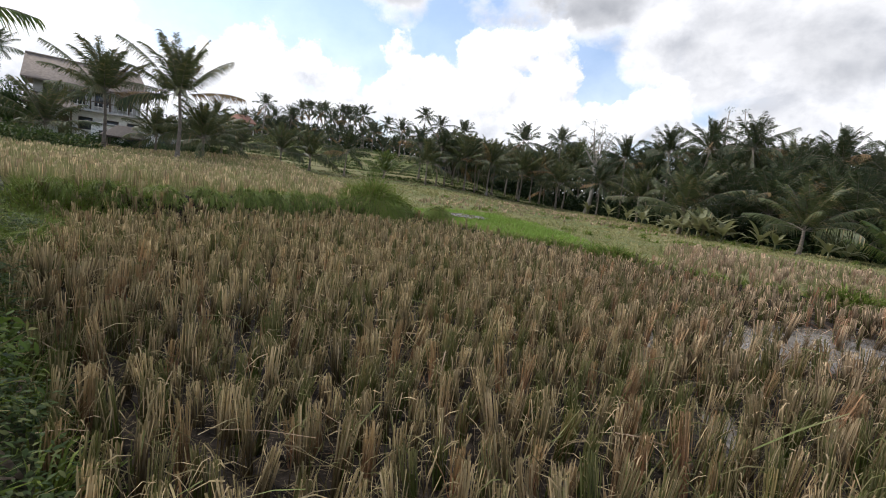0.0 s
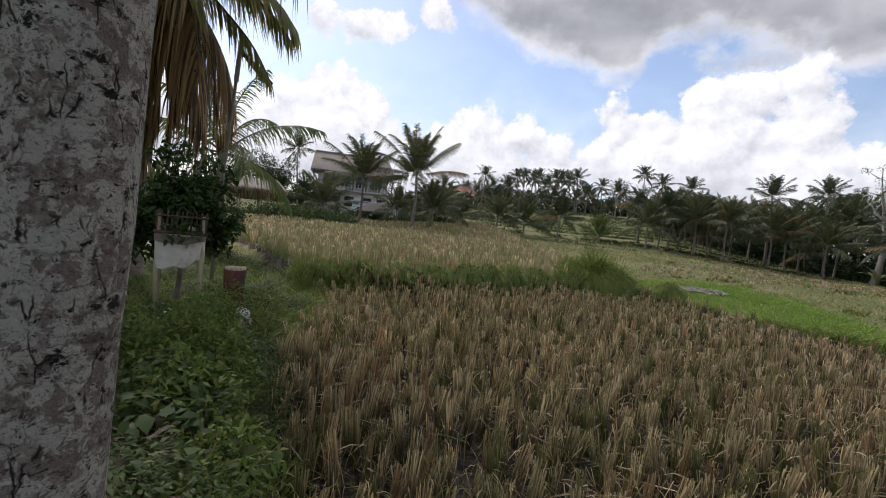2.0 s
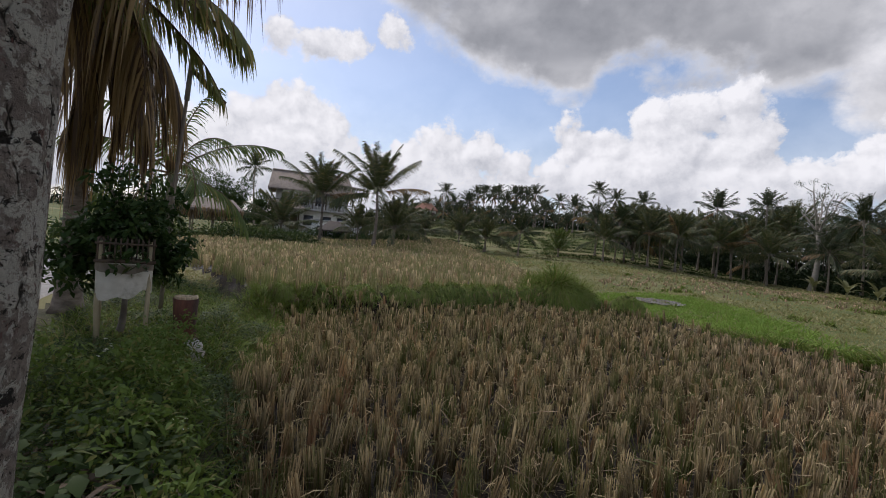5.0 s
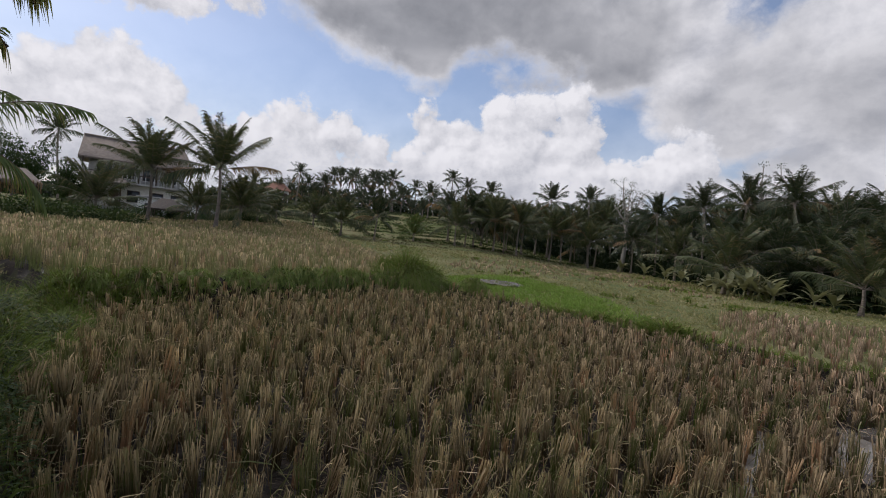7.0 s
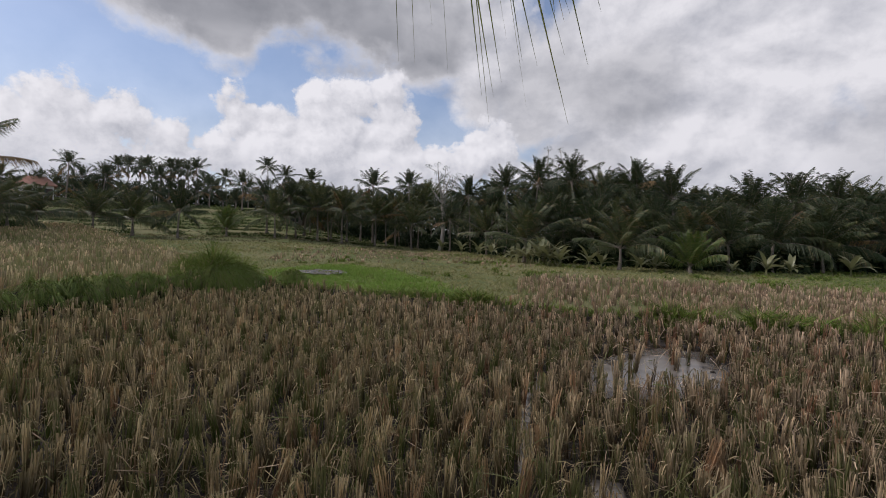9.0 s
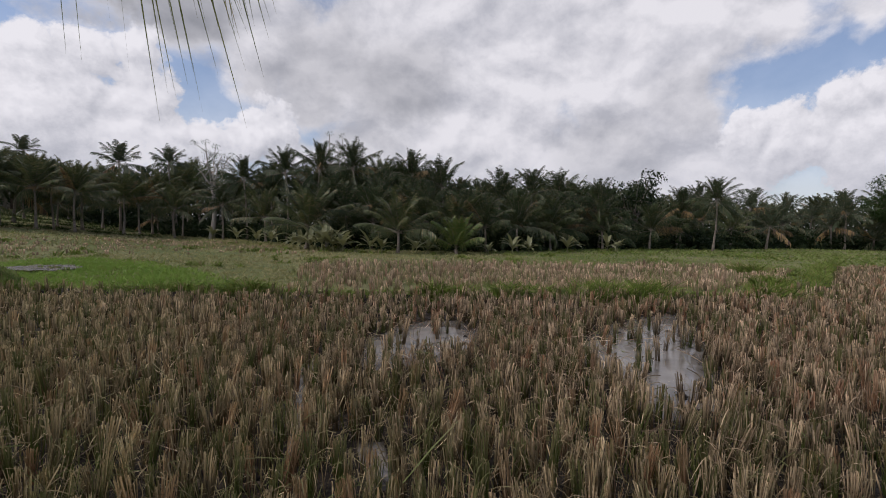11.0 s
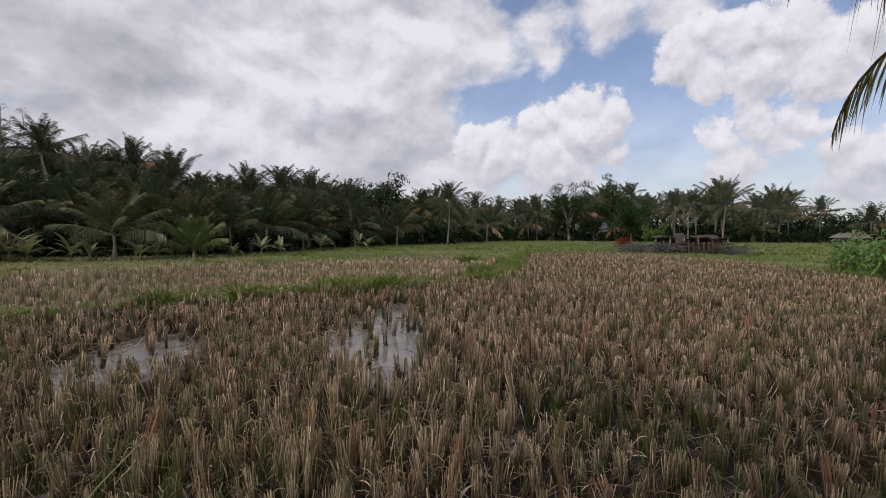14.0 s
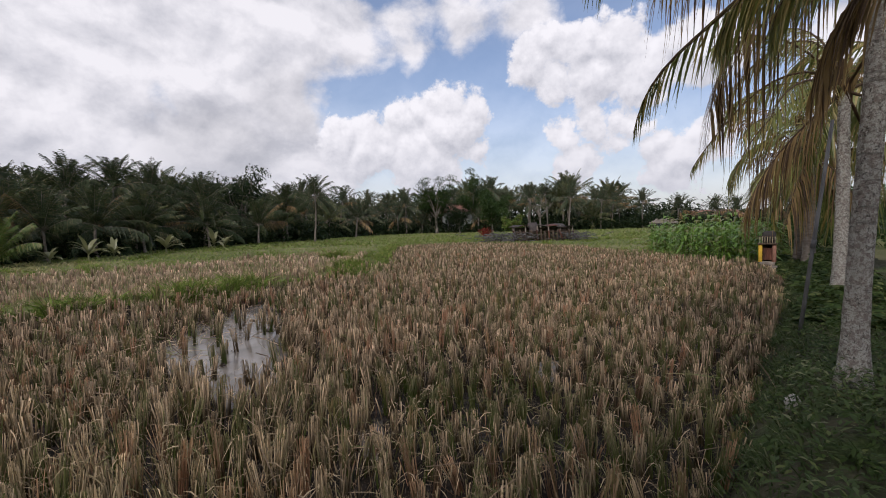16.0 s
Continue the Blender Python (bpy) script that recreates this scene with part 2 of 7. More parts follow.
M = {}
# the dark first tone paints the shade between stalks into their bases
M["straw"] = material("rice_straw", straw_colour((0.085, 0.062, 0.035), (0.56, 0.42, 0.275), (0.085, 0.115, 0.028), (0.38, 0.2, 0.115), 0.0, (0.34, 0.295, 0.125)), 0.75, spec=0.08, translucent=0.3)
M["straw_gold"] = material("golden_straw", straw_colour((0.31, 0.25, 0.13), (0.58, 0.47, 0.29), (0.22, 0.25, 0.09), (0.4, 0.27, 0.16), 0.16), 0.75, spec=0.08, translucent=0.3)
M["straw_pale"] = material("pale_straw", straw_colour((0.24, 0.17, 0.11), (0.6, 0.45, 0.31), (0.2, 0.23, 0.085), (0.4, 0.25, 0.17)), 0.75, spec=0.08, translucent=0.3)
M["grass"] = leafy("long_grass", (0.055, 0.09, 0.014), (0.22, 0.285, 0.058), (0.27, 0.23, 0.095), 0.12, 0.8, translucent=0.22)
M["grass_bright"] = leafy("bright_grass", (0.15, 0.25, 0.04), (0.25, 0.36, 0.07), (0.24, 0.24, 0.08), 0.08, 0.5)
M["grass_field"] = leafy("field_grass", (0.21, 0.215, 0.08), (0.33, 0.305, 0.135), (0.44, 0.36, 0.2), 0.14, 0.12)
M["grass_far"] = leafy("far_field_grass", (0.13, 0.18, 0.045), (0.22, 0.27, 0.075), (0.3, 0.28, 0.12), 0.14, 0.1)
M["grass_terrace"] = leafy("terrace_grass", (0.11, 0.115, 0.05), (0.21, 0.19, 0.095), (0.28, 0.23, 0.13), 0.15, 0.2)
M["herb"] = leafy("bank_herb_leaf", (0.035, 0.058, 0.018), (0.085, 0.115, 0.04), (0.17, 0.18, 0.09), 0.12, 0.9)
M["weed"] = leafy("weed_leaf", (0.022, 0.044, 0.011), (0.065, 0.098, 0.024), (0.13, 0.15, 0.05), 0.15, 1.2, spec=0.15)
M["bush"] = leafy("bush_leaf", (0.02, 0.045, 0.013), (0.05, 0.085, 0.022), (0.08, 0.11, 0.03), 0.12, 0.6)
M["bush_light"] = leafy("light_bush_leaf", (0.07, 0.12, 0.02), (0.13, 0.18, 0.035), (0.2, 0.2, 0.06), 0.15, 0.6)
# near-black: the shade inside the grove is put into this leaf colour
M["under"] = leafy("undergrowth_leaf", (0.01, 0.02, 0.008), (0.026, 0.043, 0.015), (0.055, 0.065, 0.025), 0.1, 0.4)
M["palm"] = leafy("palm_leaf", (0.02, 0.034, 0.012), (0.05, 0.068, 0.025), (0.115, 0.108, 0.045), 0.12, 0.35, 0.5, 0.12, 0.22)
# a paler copy of the palm leaf, with distance haze put into its colour
M["palm_haze"] = leafy("hazed_palm_leaf", (0.036, 0.052, 0.026), (0.08, 0.1, 0.052), (0.12, 0.11, 0.055), 0.12, 0.2, 0.55, 0.25, 0.22)
M["palm_near"] = leafy("near_palm_leaf", (0.11, 0.14, 0.035), (0.24, 0.25, 0.07), (0.38, 0.3, 0.1), 0.2, 0.9, 0.4, 0.42, 0.4)
M["palm_old"] = leafy("olive_palm_leaf", (0.042, 0.06, 0.021), (0.105, 0.122, 0.048), (0.22, 0.18, 0.08), 0.12, 0.5, 0.5, 0.2, 0.25)
M["palm_young"] = leafy("young_palm_leaf", (0.06, 0.1, 0.02), (0.12, 0.165, 0.04), (0.2, 0.19, 0.06), 0.15, 0.5, 0.5, 0.28, 0.25)
M["palm_dry"] = leafy("dry_palm_leaf", (0.16, 0.1, 0.04), (0.3, 0.2, 0.08), (0.09, 0.055, 0.03), 0.3, 0.8, 0.6, 0.25, 0.3)
M["banana"] = leafy("banana_leaf", (0.11, 0.17, 0.08), (0.24, 0.31, 0.18), (0.22, 0.22, 0.1), 0.15, 0.5, 0.4, 0.3, 0.5)
M["corn"] = leafy("maize_leaf", (0.12, 0.22, 0.035), (0.2, 0.32, 0.06), (0.2, 0.2, 0.07), 0.08, 0.5, 0.4, 0.3, 0.45)
M["flower"] = material("white_petal", (0.62, 0.62, 0.48), 0.6)
M["red_leaf"] = leafy("red_leaf", (0.14, 0.025, 0.018), (0.24, 0.05, 0.03), (0.15, 0.04, 0.02), 0.2, 0.5)
M["trunk"] = mottled("palm_bark", (0.13, 0.105, 0.085), (0.27, 0.23, 0.19), 5.0, (0.08, 0.07, 0.055), 1.2, 0.55, 0.75, 0.85, 0.02, stretch=(1, 1, 3))
M["bark"] = mottled("grey_bark", (0.12, 0.1, 0.08), (0.24, 0.21, 0.175), 4.0, None, rough=0.85, bump=0.02)
M["pale_bark"] = mottled("pale_bark", (0.3, 0.27, 0.23), (0.42, 0.38, 0.33), 4.0, None, rough=0.85, bump=0.01)
M["mud"] = None
M["soil"] = None
M["debris"] = mottled("dead_leaves", (0.07, 0.05, 0.032), (0.2, 0.15, 0.1), 9.0, (0.3, 0.25, 0.19), 3.0, 0.6, 0.75)
M["concrete"] = mottled("worn_concrete", (0.3, 0.28, 0.26), (0.42, 0.4, 0.37), 6.0, (0.2, 0.19, 0.16), 1.3, 0.55, 0.7, 0.85, 0.004)
M["wall_white"] = mottled("white_wall", (0.66, 0.65, 0.61), (0.78, 0.77, 0.74), 3.0, (0.4, 0.39, 0.35), 0.6, 0.6, 0.75, 0.8, 0.003)
M["wall_grey"] = mottled("grey_wall", (0.32, 0.31, 0.29), (0.45, 0.44, 0.41), 3.0, None, bump=0.003)
M["roof"] = mottled("weathered_roof", (0.17, 0.14, 0.115), (0.27, 0.225, 0.185), 3.5, (0.18, 0.15, 0.13), 0.7, 0.5, 0.7, 0.9, 0.02)
M["thatch"] = mottled("dark_thatch", (0.035, 0.028, 0.022), (0.075, 0.06, 0.05), 9.0, None, bump=0.03)
M["red_tile"] = mottled("red_tile", (0.22, 0.11, 0.075), (0.34, 0.175, 0.12), 6.0, (0.25, 0.12, 0.08), 1.5, 0.5, 0.7, 0.8, 0.02)
M["wood_dark"] = mottled("dark_wood", (0.05, 0.035, 0.025), (0.11, 0.08, 0.055), 12.0, None, stretch=(1, 1, 0.2))
M["wood_grey"] = mottled("weathered_wood", (0.14, 0.115, 0.09), (0.27, 0.23, 0.185), 10.0, None, stretch=(1, 1, 0.2))
M["bamboo"] = mottled("dry_bamboo", (0.27, 0.22, 0.13), (0.4, 0.34, 0.22), 9.0, (0.18, 0.15, 0.1), 3.0, 0.55, 0.7, 0.5, 0.003, 0.4, (1, 1, 0.2))
M["cloth"] = mottled("stained_cloth", (0.5, 0.47, 0.4), (0.62, 0.59, 0.52), 7.0, (0.3, 0.27, 0.2), 4.0, 0.5, 0.7, 0.9, 0.004)
M["yellow"] = mottled("yellow_paint", (0.6, 0.36, 0.03), (0.7, 0.45, 0.06), 7.0, (0.4, 0.24, 0.05), 5.0, 0.55, 0.7, 0.8, 0.003)
M["black_cloth"] = mottled("black_cloth", (0.02, 0.018, 0.016), (0.05, 0.045, 0.04), 8.0)
M["dark"] = material("dark_inside", (0.02, 0.018, 0.015), 0.9)
M["glass"] = material("window_glass", (0.03, 0.035, 0.04), 0.12, spec=0.6)
M["pole"] = mottled("dark_grey_wood", (0.07, 0.068, 0.065), (0.14, 0.135, 0.13), 12.0, None, stretch=(1, 1, 0.2))
M["steel"] = mottled("grey_steel", (0.3, 0.3, 0.3), (0.42, 0.42, 0.41), 12.0, (0.2, 0.17, 0.14), 4.0, 0.6, 0.75, 0.5, 0.001, 0.5)
M["stump"] = mottled("red_brown_wood", (0.07, 0.028, 0.018), (0.15, 0.06, 0.038), 9.0, (0.035, 0.02, 0.015), 2.5, 0.45, 0.65, 0.75, 0.012, stretch=(1, 1, 0.3))
M["cut_wood"] = mottled("fresh_cut_wood", (0.42, 0.32, 0.2), (0.6, 0.5, 0.36), 12.0, (0.2, 0.13, 0.08), 5.0, 0.55, 0.7)
M["stone"] = mottled("pale_stone", (0.42, 0.38, 0.35), (0.62, 0.58, 0.55), 9.0, (0.2, 0.17, 0.14), 4.0, 0.5, 0.7, 0.85, 0.015)


def ground_colours():
    def mud(k, pos, rnd, obj):
        c = k.mix(k.ramp(k.noise(pos, 7.0, 6.0, 0.65), 0.3, 0.7), (0.014, 0.011, 0.008), (0.04, 0.032, 0.025))
        litter = k.ramp(k.noise(k.vmath("MULTIPLY", pos, (3, 9, 1)), 6.0, 3.0), 0.58, 0.66)
        return k.mix(litter, c, (0.13, 0.1, 0.065))
    def wet(k, pos):
        return k.ramp(k.noise(pos, 0.7, 4.0, 0.6), 0.5, 0.64, 0.85, 0.3)
    def mud_bump(k, pos, obj):
        return k.noise(pos, 9.0, 6.0, 0.65), 0.03
    M["mud"] = material("paddy_mud", mud, wet, mud_bump, 0.1)
    def turf(k, pos, rnd, obj):
        c = k.mix(k.ramp(k.noise(pos, 2.5, 7.0, 0.7), 0.3, 0.7), (0.075, 0.095, 0.028), (0.15, 0.165, 0.055))
        c = k.mix(k.ramp(k.noise(pos, 0.09, 4.0, 0.6), 0.42, 0.62), c, (0.2, 0.185, 0.085))
        return k.mix(k.ramp(k.noise(pos, 0.9, 5.0, 0.6), 0.6, 0.72), c, (0.07, 0.055, 0.035))
    def turf_bump(k, pos, obj):
        return k.noise(pos, 6.0, 6.0, 0.7), 0.06
    M["turf"] = material("turf", turf, 0.9, turf_bump, 0.15)
    def soil(k, pos, rnd, obj):
        c = k.mix(k.ramp(k.noise(pos, 6.0, 6.0, 0.65), 0.3, 0.7), (0.03, 0.035, 0.014), (0.085, 0.075, 0.045))
        return k.mix(k.ramp(k.noise(pos, 1.5, 4.0, 0.6), 0.52, 0.66), c, (0.055, 0.085, 0.022))
    M["soil"] = material("bank_soil", soil, 0.9, turf_bump, 0.15)
    def water(k, pos, rnd, obj):
        return k.mix(k.ramp(k.noise(pos, 1.8, 4.0, 0.6), 0.35, 0.7), (0.15, 0.132, 0.11), (0.23, 0.205, 0.175))
    def ripple(k, pos, obj):
        return k.noise(pos, 3.0, 3.0), 0.002
    M["water"] = material("muddy_water", water, 0.2, ripple, 0.4)


ground_colours()

# ---- mesh building ----
UP = np.array([0.0, 0.0, 1.0])


class Geo:
    """Collects quads, and makes one mesh of them."""

    def __init__(self):
        self.v, self.q, self.m, self.t, self.c, self.n = [], [], [], [], [], 0

    def add(self, verts, quads, mat=0, along=None, tone=None):
        verts = np.asarray(verts, float).reshape(-1, 3)
        quads = np.asarray(quads, np.int64).reshape(-1, 4)
        self.v.append(verts)
        self.q.append(quads + self.n)
        self.m.append(np.full(len(quads), mat, np.int32))
        self.t.append(np.zeros(len(verts)) if along is None else along)
        self.c.append(np.zeros(len(verts)) if tone is None else tone)
        self.n += len(verts)
        return self

    def ribbons(self, base, tip, bend, width, prof, side=None, rng=None, mat=0, tone=None):
        """Blades: from base along tip, bowed by bend, of a width that prof (along, share of the width) shapes."""
        base, tip = np.asarray(base, float), np.asarray(tip, float)
        n = len(base)
        if n == 0:
            return self
        bend = np.broadcast_to(np.asarray(bend, float), (n, 3))
        width = np.broadcast_to(np.asarray(width, float), (n,))
        if side is None:
            a = rng.uniform(0, 2 * math.pi, n)
            side = np.stack([np.cos(a), np.sin(a), 0 * a], 1)
        side = np.asarray(side, float)
        s = np.cross(tip, np.cross(side, tip))
        s /= np.linalg.norm(s, axis=1, keepdims=True) + 1e-9
        rows = []
        for t, w in prof:
            c = base + tip * t + bend * (t * t)
            o = s * (width * w * 0.5)[:, None]
            rows.append(np.stack([c - o, c + o], 1))
        k = len(prof)
        v = np.stack(rows, 1).reshape(-1, 3)
        i = np.arange(n)[:, None] * (2 * k) + 2 * np.arange(k - 1)[None, :]
        q = np.stack([i, i + 1, i + 3, i + 2], -1)
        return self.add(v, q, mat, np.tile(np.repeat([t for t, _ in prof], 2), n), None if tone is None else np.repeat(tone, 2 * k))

    def tube(self, pts, radii, n=8, caps=True, mat=0, wobble=0.0, seed=0):
        pts = np.asarray(pts, float)
        k = len(pts)
        radii = np.broadcast_to(np.asarray(radii, float), (k,))
        t = np.gradient(pts, axis=0)
        t /= np.linalg.norm(t, axis=1, keepdims=True) + 1e-9
        ref = np.array([1.0, 0, 0]) if abs(t[0][0]) < 0.8 else np.array([0, 1.0, 0])
        u = np.cross(t, ref)
        u /= np.linalg.norm(u, axis=1, keepdims=True)
        w = np.cross(t, u)
        a = np.arange(n) * 2 * math.pi / n
        rr = radii[:, None] * np.ones(n)[None, :]
        if wobble:
            rr = rr * (1 + wobble * np.random.RandomState(seed).uniform(-1, 1, (k, n)))
        ring = pts[:, None] + rr[:, :, None] * (np.cos(a)[None, :, None] * u[:, None] + np.sin(a)[None, :, None] * w[:, None])
        v = ring.reshape(-1, 3)
        i, j = np.arange(k - 1)[:, None] * n, np.arange(n)[None, :]
        q = np.stack([i + j, i + (j + 1) % n, i + n + (j + 1) % n, i + n + j], -1).reshape(-1, 4)
        if caps:
            v = np.vstack([v, pts[:1], pts[-1:]])
            c0, c1, e = k * n, k * n + 1, (k - 1) * n
            cap = [(c0, (2 * m + 2) % n, 2 * m + 1, 2 * m) for m in range(n // 2)]
            cap += [(c1, e + 2 * m, e + 2 * m + 1, e + (2 * m + 2) % n) for m in range(n // 2)]
            q = np.vstack([q, cap])
        return self.add(v, q, mat)

    def box(self, size, m=None, edge=0.0, mat=0):
        """A box of that size round the middle of m, its edges chamfered."""
        b = bmesh.new()
        bmesh.ops.create_cube(b, size=1.0, matrix=Matrix.Diagonal((*size, 1)))
        if edge:
            bmesh.ops.bevel(b, geom=b.edges[:], offset=edge, segments=1, affect="EDGES")
        b.verts.ensure_lookup_table()
        b.verts.index_update()
        m = m or Matrix()
        v = [tuple(m @ x.co) for x in b.verts]
        q = []
        for f in b.faces:
            i = [x.index for x in f.verts]
            q.append(tuple(i) if len(i) == 4 else (i[0], i[1], i[2], i[2]))
        b.free()
        return self.add(v, q, mat)

    def grid(self, fn, us, vs, mat=0):
        """A sheet of the points fn(u, v)."""
        v = np.array([[fn(a, b) for b in vs] for a in us], float).reshape(-1, 3)
        n = len(vs)
        i, j = np.arange(len(us) - 1)[:, None] * n, np.arange(n - 1)[None, :]
        return self.add(v, np.stack([i + j, i + n + j, i + n + j + 1, i + j + 1], -1), mat)

    def mesh(self, name, mats, smooth=False):
        v, q, mi = np.vstack(self.v), np.vstack(self.q), np.concatenate(self.m)
        tri = q[:, 2] == q[:, 3]
        n = np.where(tri, 3, 4)
        loops = q.reshape(-1)[np.stack([~tri * 0 + True, ~tri * 0 + True, ~tri * 0 + True, ~tri], 1).astype(bool).reshape(-1)]
        me = bpy.data.meshes.new(name)
        me.vertices.add(len(v))
        me.vertices.foreach_set("co", v.astype(np.float32).reshape(-1))
        me.loops.add(len(loops))
        me.loops.foreach_set("vertex_index", loops.astype(np.int32))
        me.polygons.add(len(q))
        me.polygons.foreach_set("loop_start", np.concatenate([[0], np.cumsum(n)[:-1]]).astype(np.int32))
        me.polygons.foreach_set("material_index", mi)
        if smooth:
            me.polygons.foreach_set("use_smooth", np.ones(len(q), bool))
        for x in (mats if isinstance(mats, (list, tuple)) else [mats]):
            me.materials.append(x)
        me.attributes.new("along", "FLOAT", "POINT").data.foreach_set("value", np.concatenate(self.t).astype(np.float32))
        me.attributes.new("tone", "FLOAT", "POINT").data.foreach_set("value", np.concatenate(self.c).astype(np.float32))
        me.update(calc_edges=True)
        me.validate()
        return me


def thing(name, label, category, m=None, group="", kind=""):
    """An Empty that parents the parts of one thing."""
    ob = new(name)
    ob.empty_display_size = 0.2
    if m is not None:
        ob.matrix_basis = m
    return tagged(ob, label, category, group, kind)


def part(name, geo, mat, parent, label="", smooth=False, m=None):
    """One mesh under a thing or a part. geo: a Geo or a mesh that is shared."""
    ob = new(name, geo if isinstance(geo, bpy.types.Mesh) else geo.mesh(name, mat, smooth))
    ob.parent = parent
    if m is not None:
        ob.matrix_basis = m
    return tagged(ob, label)


def single(name, geo, mat, label, category, group="", kind="", m=None, smooth=False):
    """A thing that is one mesh."""
    ob = new(name, geo if isinstance(geo, bpy.types.Mesh) else geo.mesh(name, mat, smooth))
    if m is not None:
        ob.matrix_basis = m
    return tagged(ob, label, category, group, kind)


# ---- plan of the land ----
def inside(x, y, poly):
    """Which of the places (x, y) lie in the polygon."""
    x, y = np.asarray(x, float), np.asarray(y, float)
    r = np.zeros(x.shape, bool)
    for (x0, y0), (x1, y1) in zip(poly, poly[1:] + poly[:1]):
        hit = (y0 > y) != (y1 > y)
        r ^= hit & (x < (x1 - x0) * (y - y0) / (y1 - y0 + 1e-12) + x0)
    return r


def to_line(x, y, line):
    """The distance from the places (x, y) to a line of points."""
    best = np.full(np.shape(x), 1e9)
    for (x0, y0), (x1, y1) in zip(line, line[1:]):
        dx, dy = x1 - x0, y1 - y0
        t = np.clip(((x - x0) * dx + (y - y0) * dy) / (dx * dx + dy * dy), 0, 1)
        best = np.minimum(best, np.hypot(x - x0 - t * dx, y - y0 - t * dy))
    return best


def step(x, lo, hi):
    t = np.clip((x - lo) / (hi - lo), 0, 1)
    return t * t * (3 - 2 * t)


def rough(x, y, scale, seed=0):
    """Cheap rolling noise, about -1 to 1."""
    r = np.random.RandomState(seed)
    s = 0
    for i in range(6):
        a, p, f = r.uniform(0, 6.28), r.uniform(0, 6.28), scale * (0.6 + 0.5 * i)
        s = s + np.sin((x * math.cos(a) + y * math.sin(a)) * f + p) / (1 + 0.5 * i)
    return s / 2.2


EDGE = [(-7.4, 8.2), (-5.9, 6.7), (-4.4, 4.4), (-2.8, 2.95), (-1.2, 1.45), (1.2, -0.55), (3.4, -2.1), (5.1, -3.3), (9.0, -6.1), (13.5, -9.0), (16.4, -10.2)]
BUND = [(-7.4, 8.2), (-6.3, 10.2), (-4.9, 13.2), (-2.9, 15.6), (-0.5, 16.2), (2.2, 14.2), (5.0, 11.6), (8.2, 9.0), (11.4, 6.6), (15.4, 4.0), (20.0, 3.2), (27.0, 4.4), (38.0, 5.5)]
NEAR = EDGE + [(19, -9.2), (24, -8.9), (30, -7.6), (36, -3.5), (38.0, 5.5)] + BUND[::-1][1:-1]
UPPER_EDGE = [(-2.9, 15.6), (-4.5, 22), (-9, 34), (-17, 50), (-24, 62)]
UPPER = [(-7.4, 8.2), (-6.3, 10.2), (-4.9, 13.2)] + UPPER_EDGE + [(-36, 62), (-38, 48), (-33, 32), (-25, 20), (-16, 12.5)]
GREEN = [(-1.6, 17.3), (-0.2, 16.6), (2.4, 14.9), (4.4, 13.6), (4.9, 15.5), (5.2, 19), (4.6, 25), (3.0, 29), (0.5, 29), (-2.0, 24)]
RIGHT = [(5.4, 12.8), (8.6, 10.0), (11.8, 7.6), (15.8, 5.0), (20, 4.2), (27, 5.4), (30, 8.5), (25, 12), (19, 15), (14, 18), (10, 19.5), (7.6, 17), (6.6, 14)]
HAY = [(8.6, 30), (12.5, 27), (15.5, 30), (17, 44), (17, 54), (12, 58), (3, 56), (-1.5, 48), (-3.0, 38), (-2.2, 33), (4.5, 33.5)]
POOLS = [[(4.9, 2.2), (5.4, 1.9), (6.6, 2.3), (8.3, 2.9), (9.7, 3.6), (11.2, 4.5), (10.5, 4.9), (9.0, 4.9), (8.0, 4.8), (7.0, 4.5), (6.1, 3.9), (5.6, 2.9)],
         [(3.4, 5.4), (4.4, 5.2), (5.2, 5.2), (6.4, 6.2), (6.6, 7.0), (6.2, 7.5), (5.2, 7.3), (4.1, 6.8)],
         [(1.6, 3.9), (1.72, 3.85), (2.0, 4.5), (2.8, 5.75), (3.2, 6.4), (3.05, 6.45), (2.65, 5.95), (1.9, 4.6)],
         [(3.7, 0.5), (3.85, 0.35), (4.5, 0.5), (4.3, 0.7)], [(5.6, -1.3), (6.3, -1.5), (6.4, -1.2), (5.8, -0.95)],
         [(1.8, 3.0), (2.0, 2.95), (2.3, 3.55), (2.1, 3.65)]]
ROAD_U, ROAD_N = Vector((0.78, -0.626, 0)), Vector((-0.626, -0.78, 0))
ROAD_MID = [tuple((ROAD_N * 2.95 + ROAD_U * s).to_2d()) for s in (-60, -30, -10, 0, 15, 30, 60, 120)]


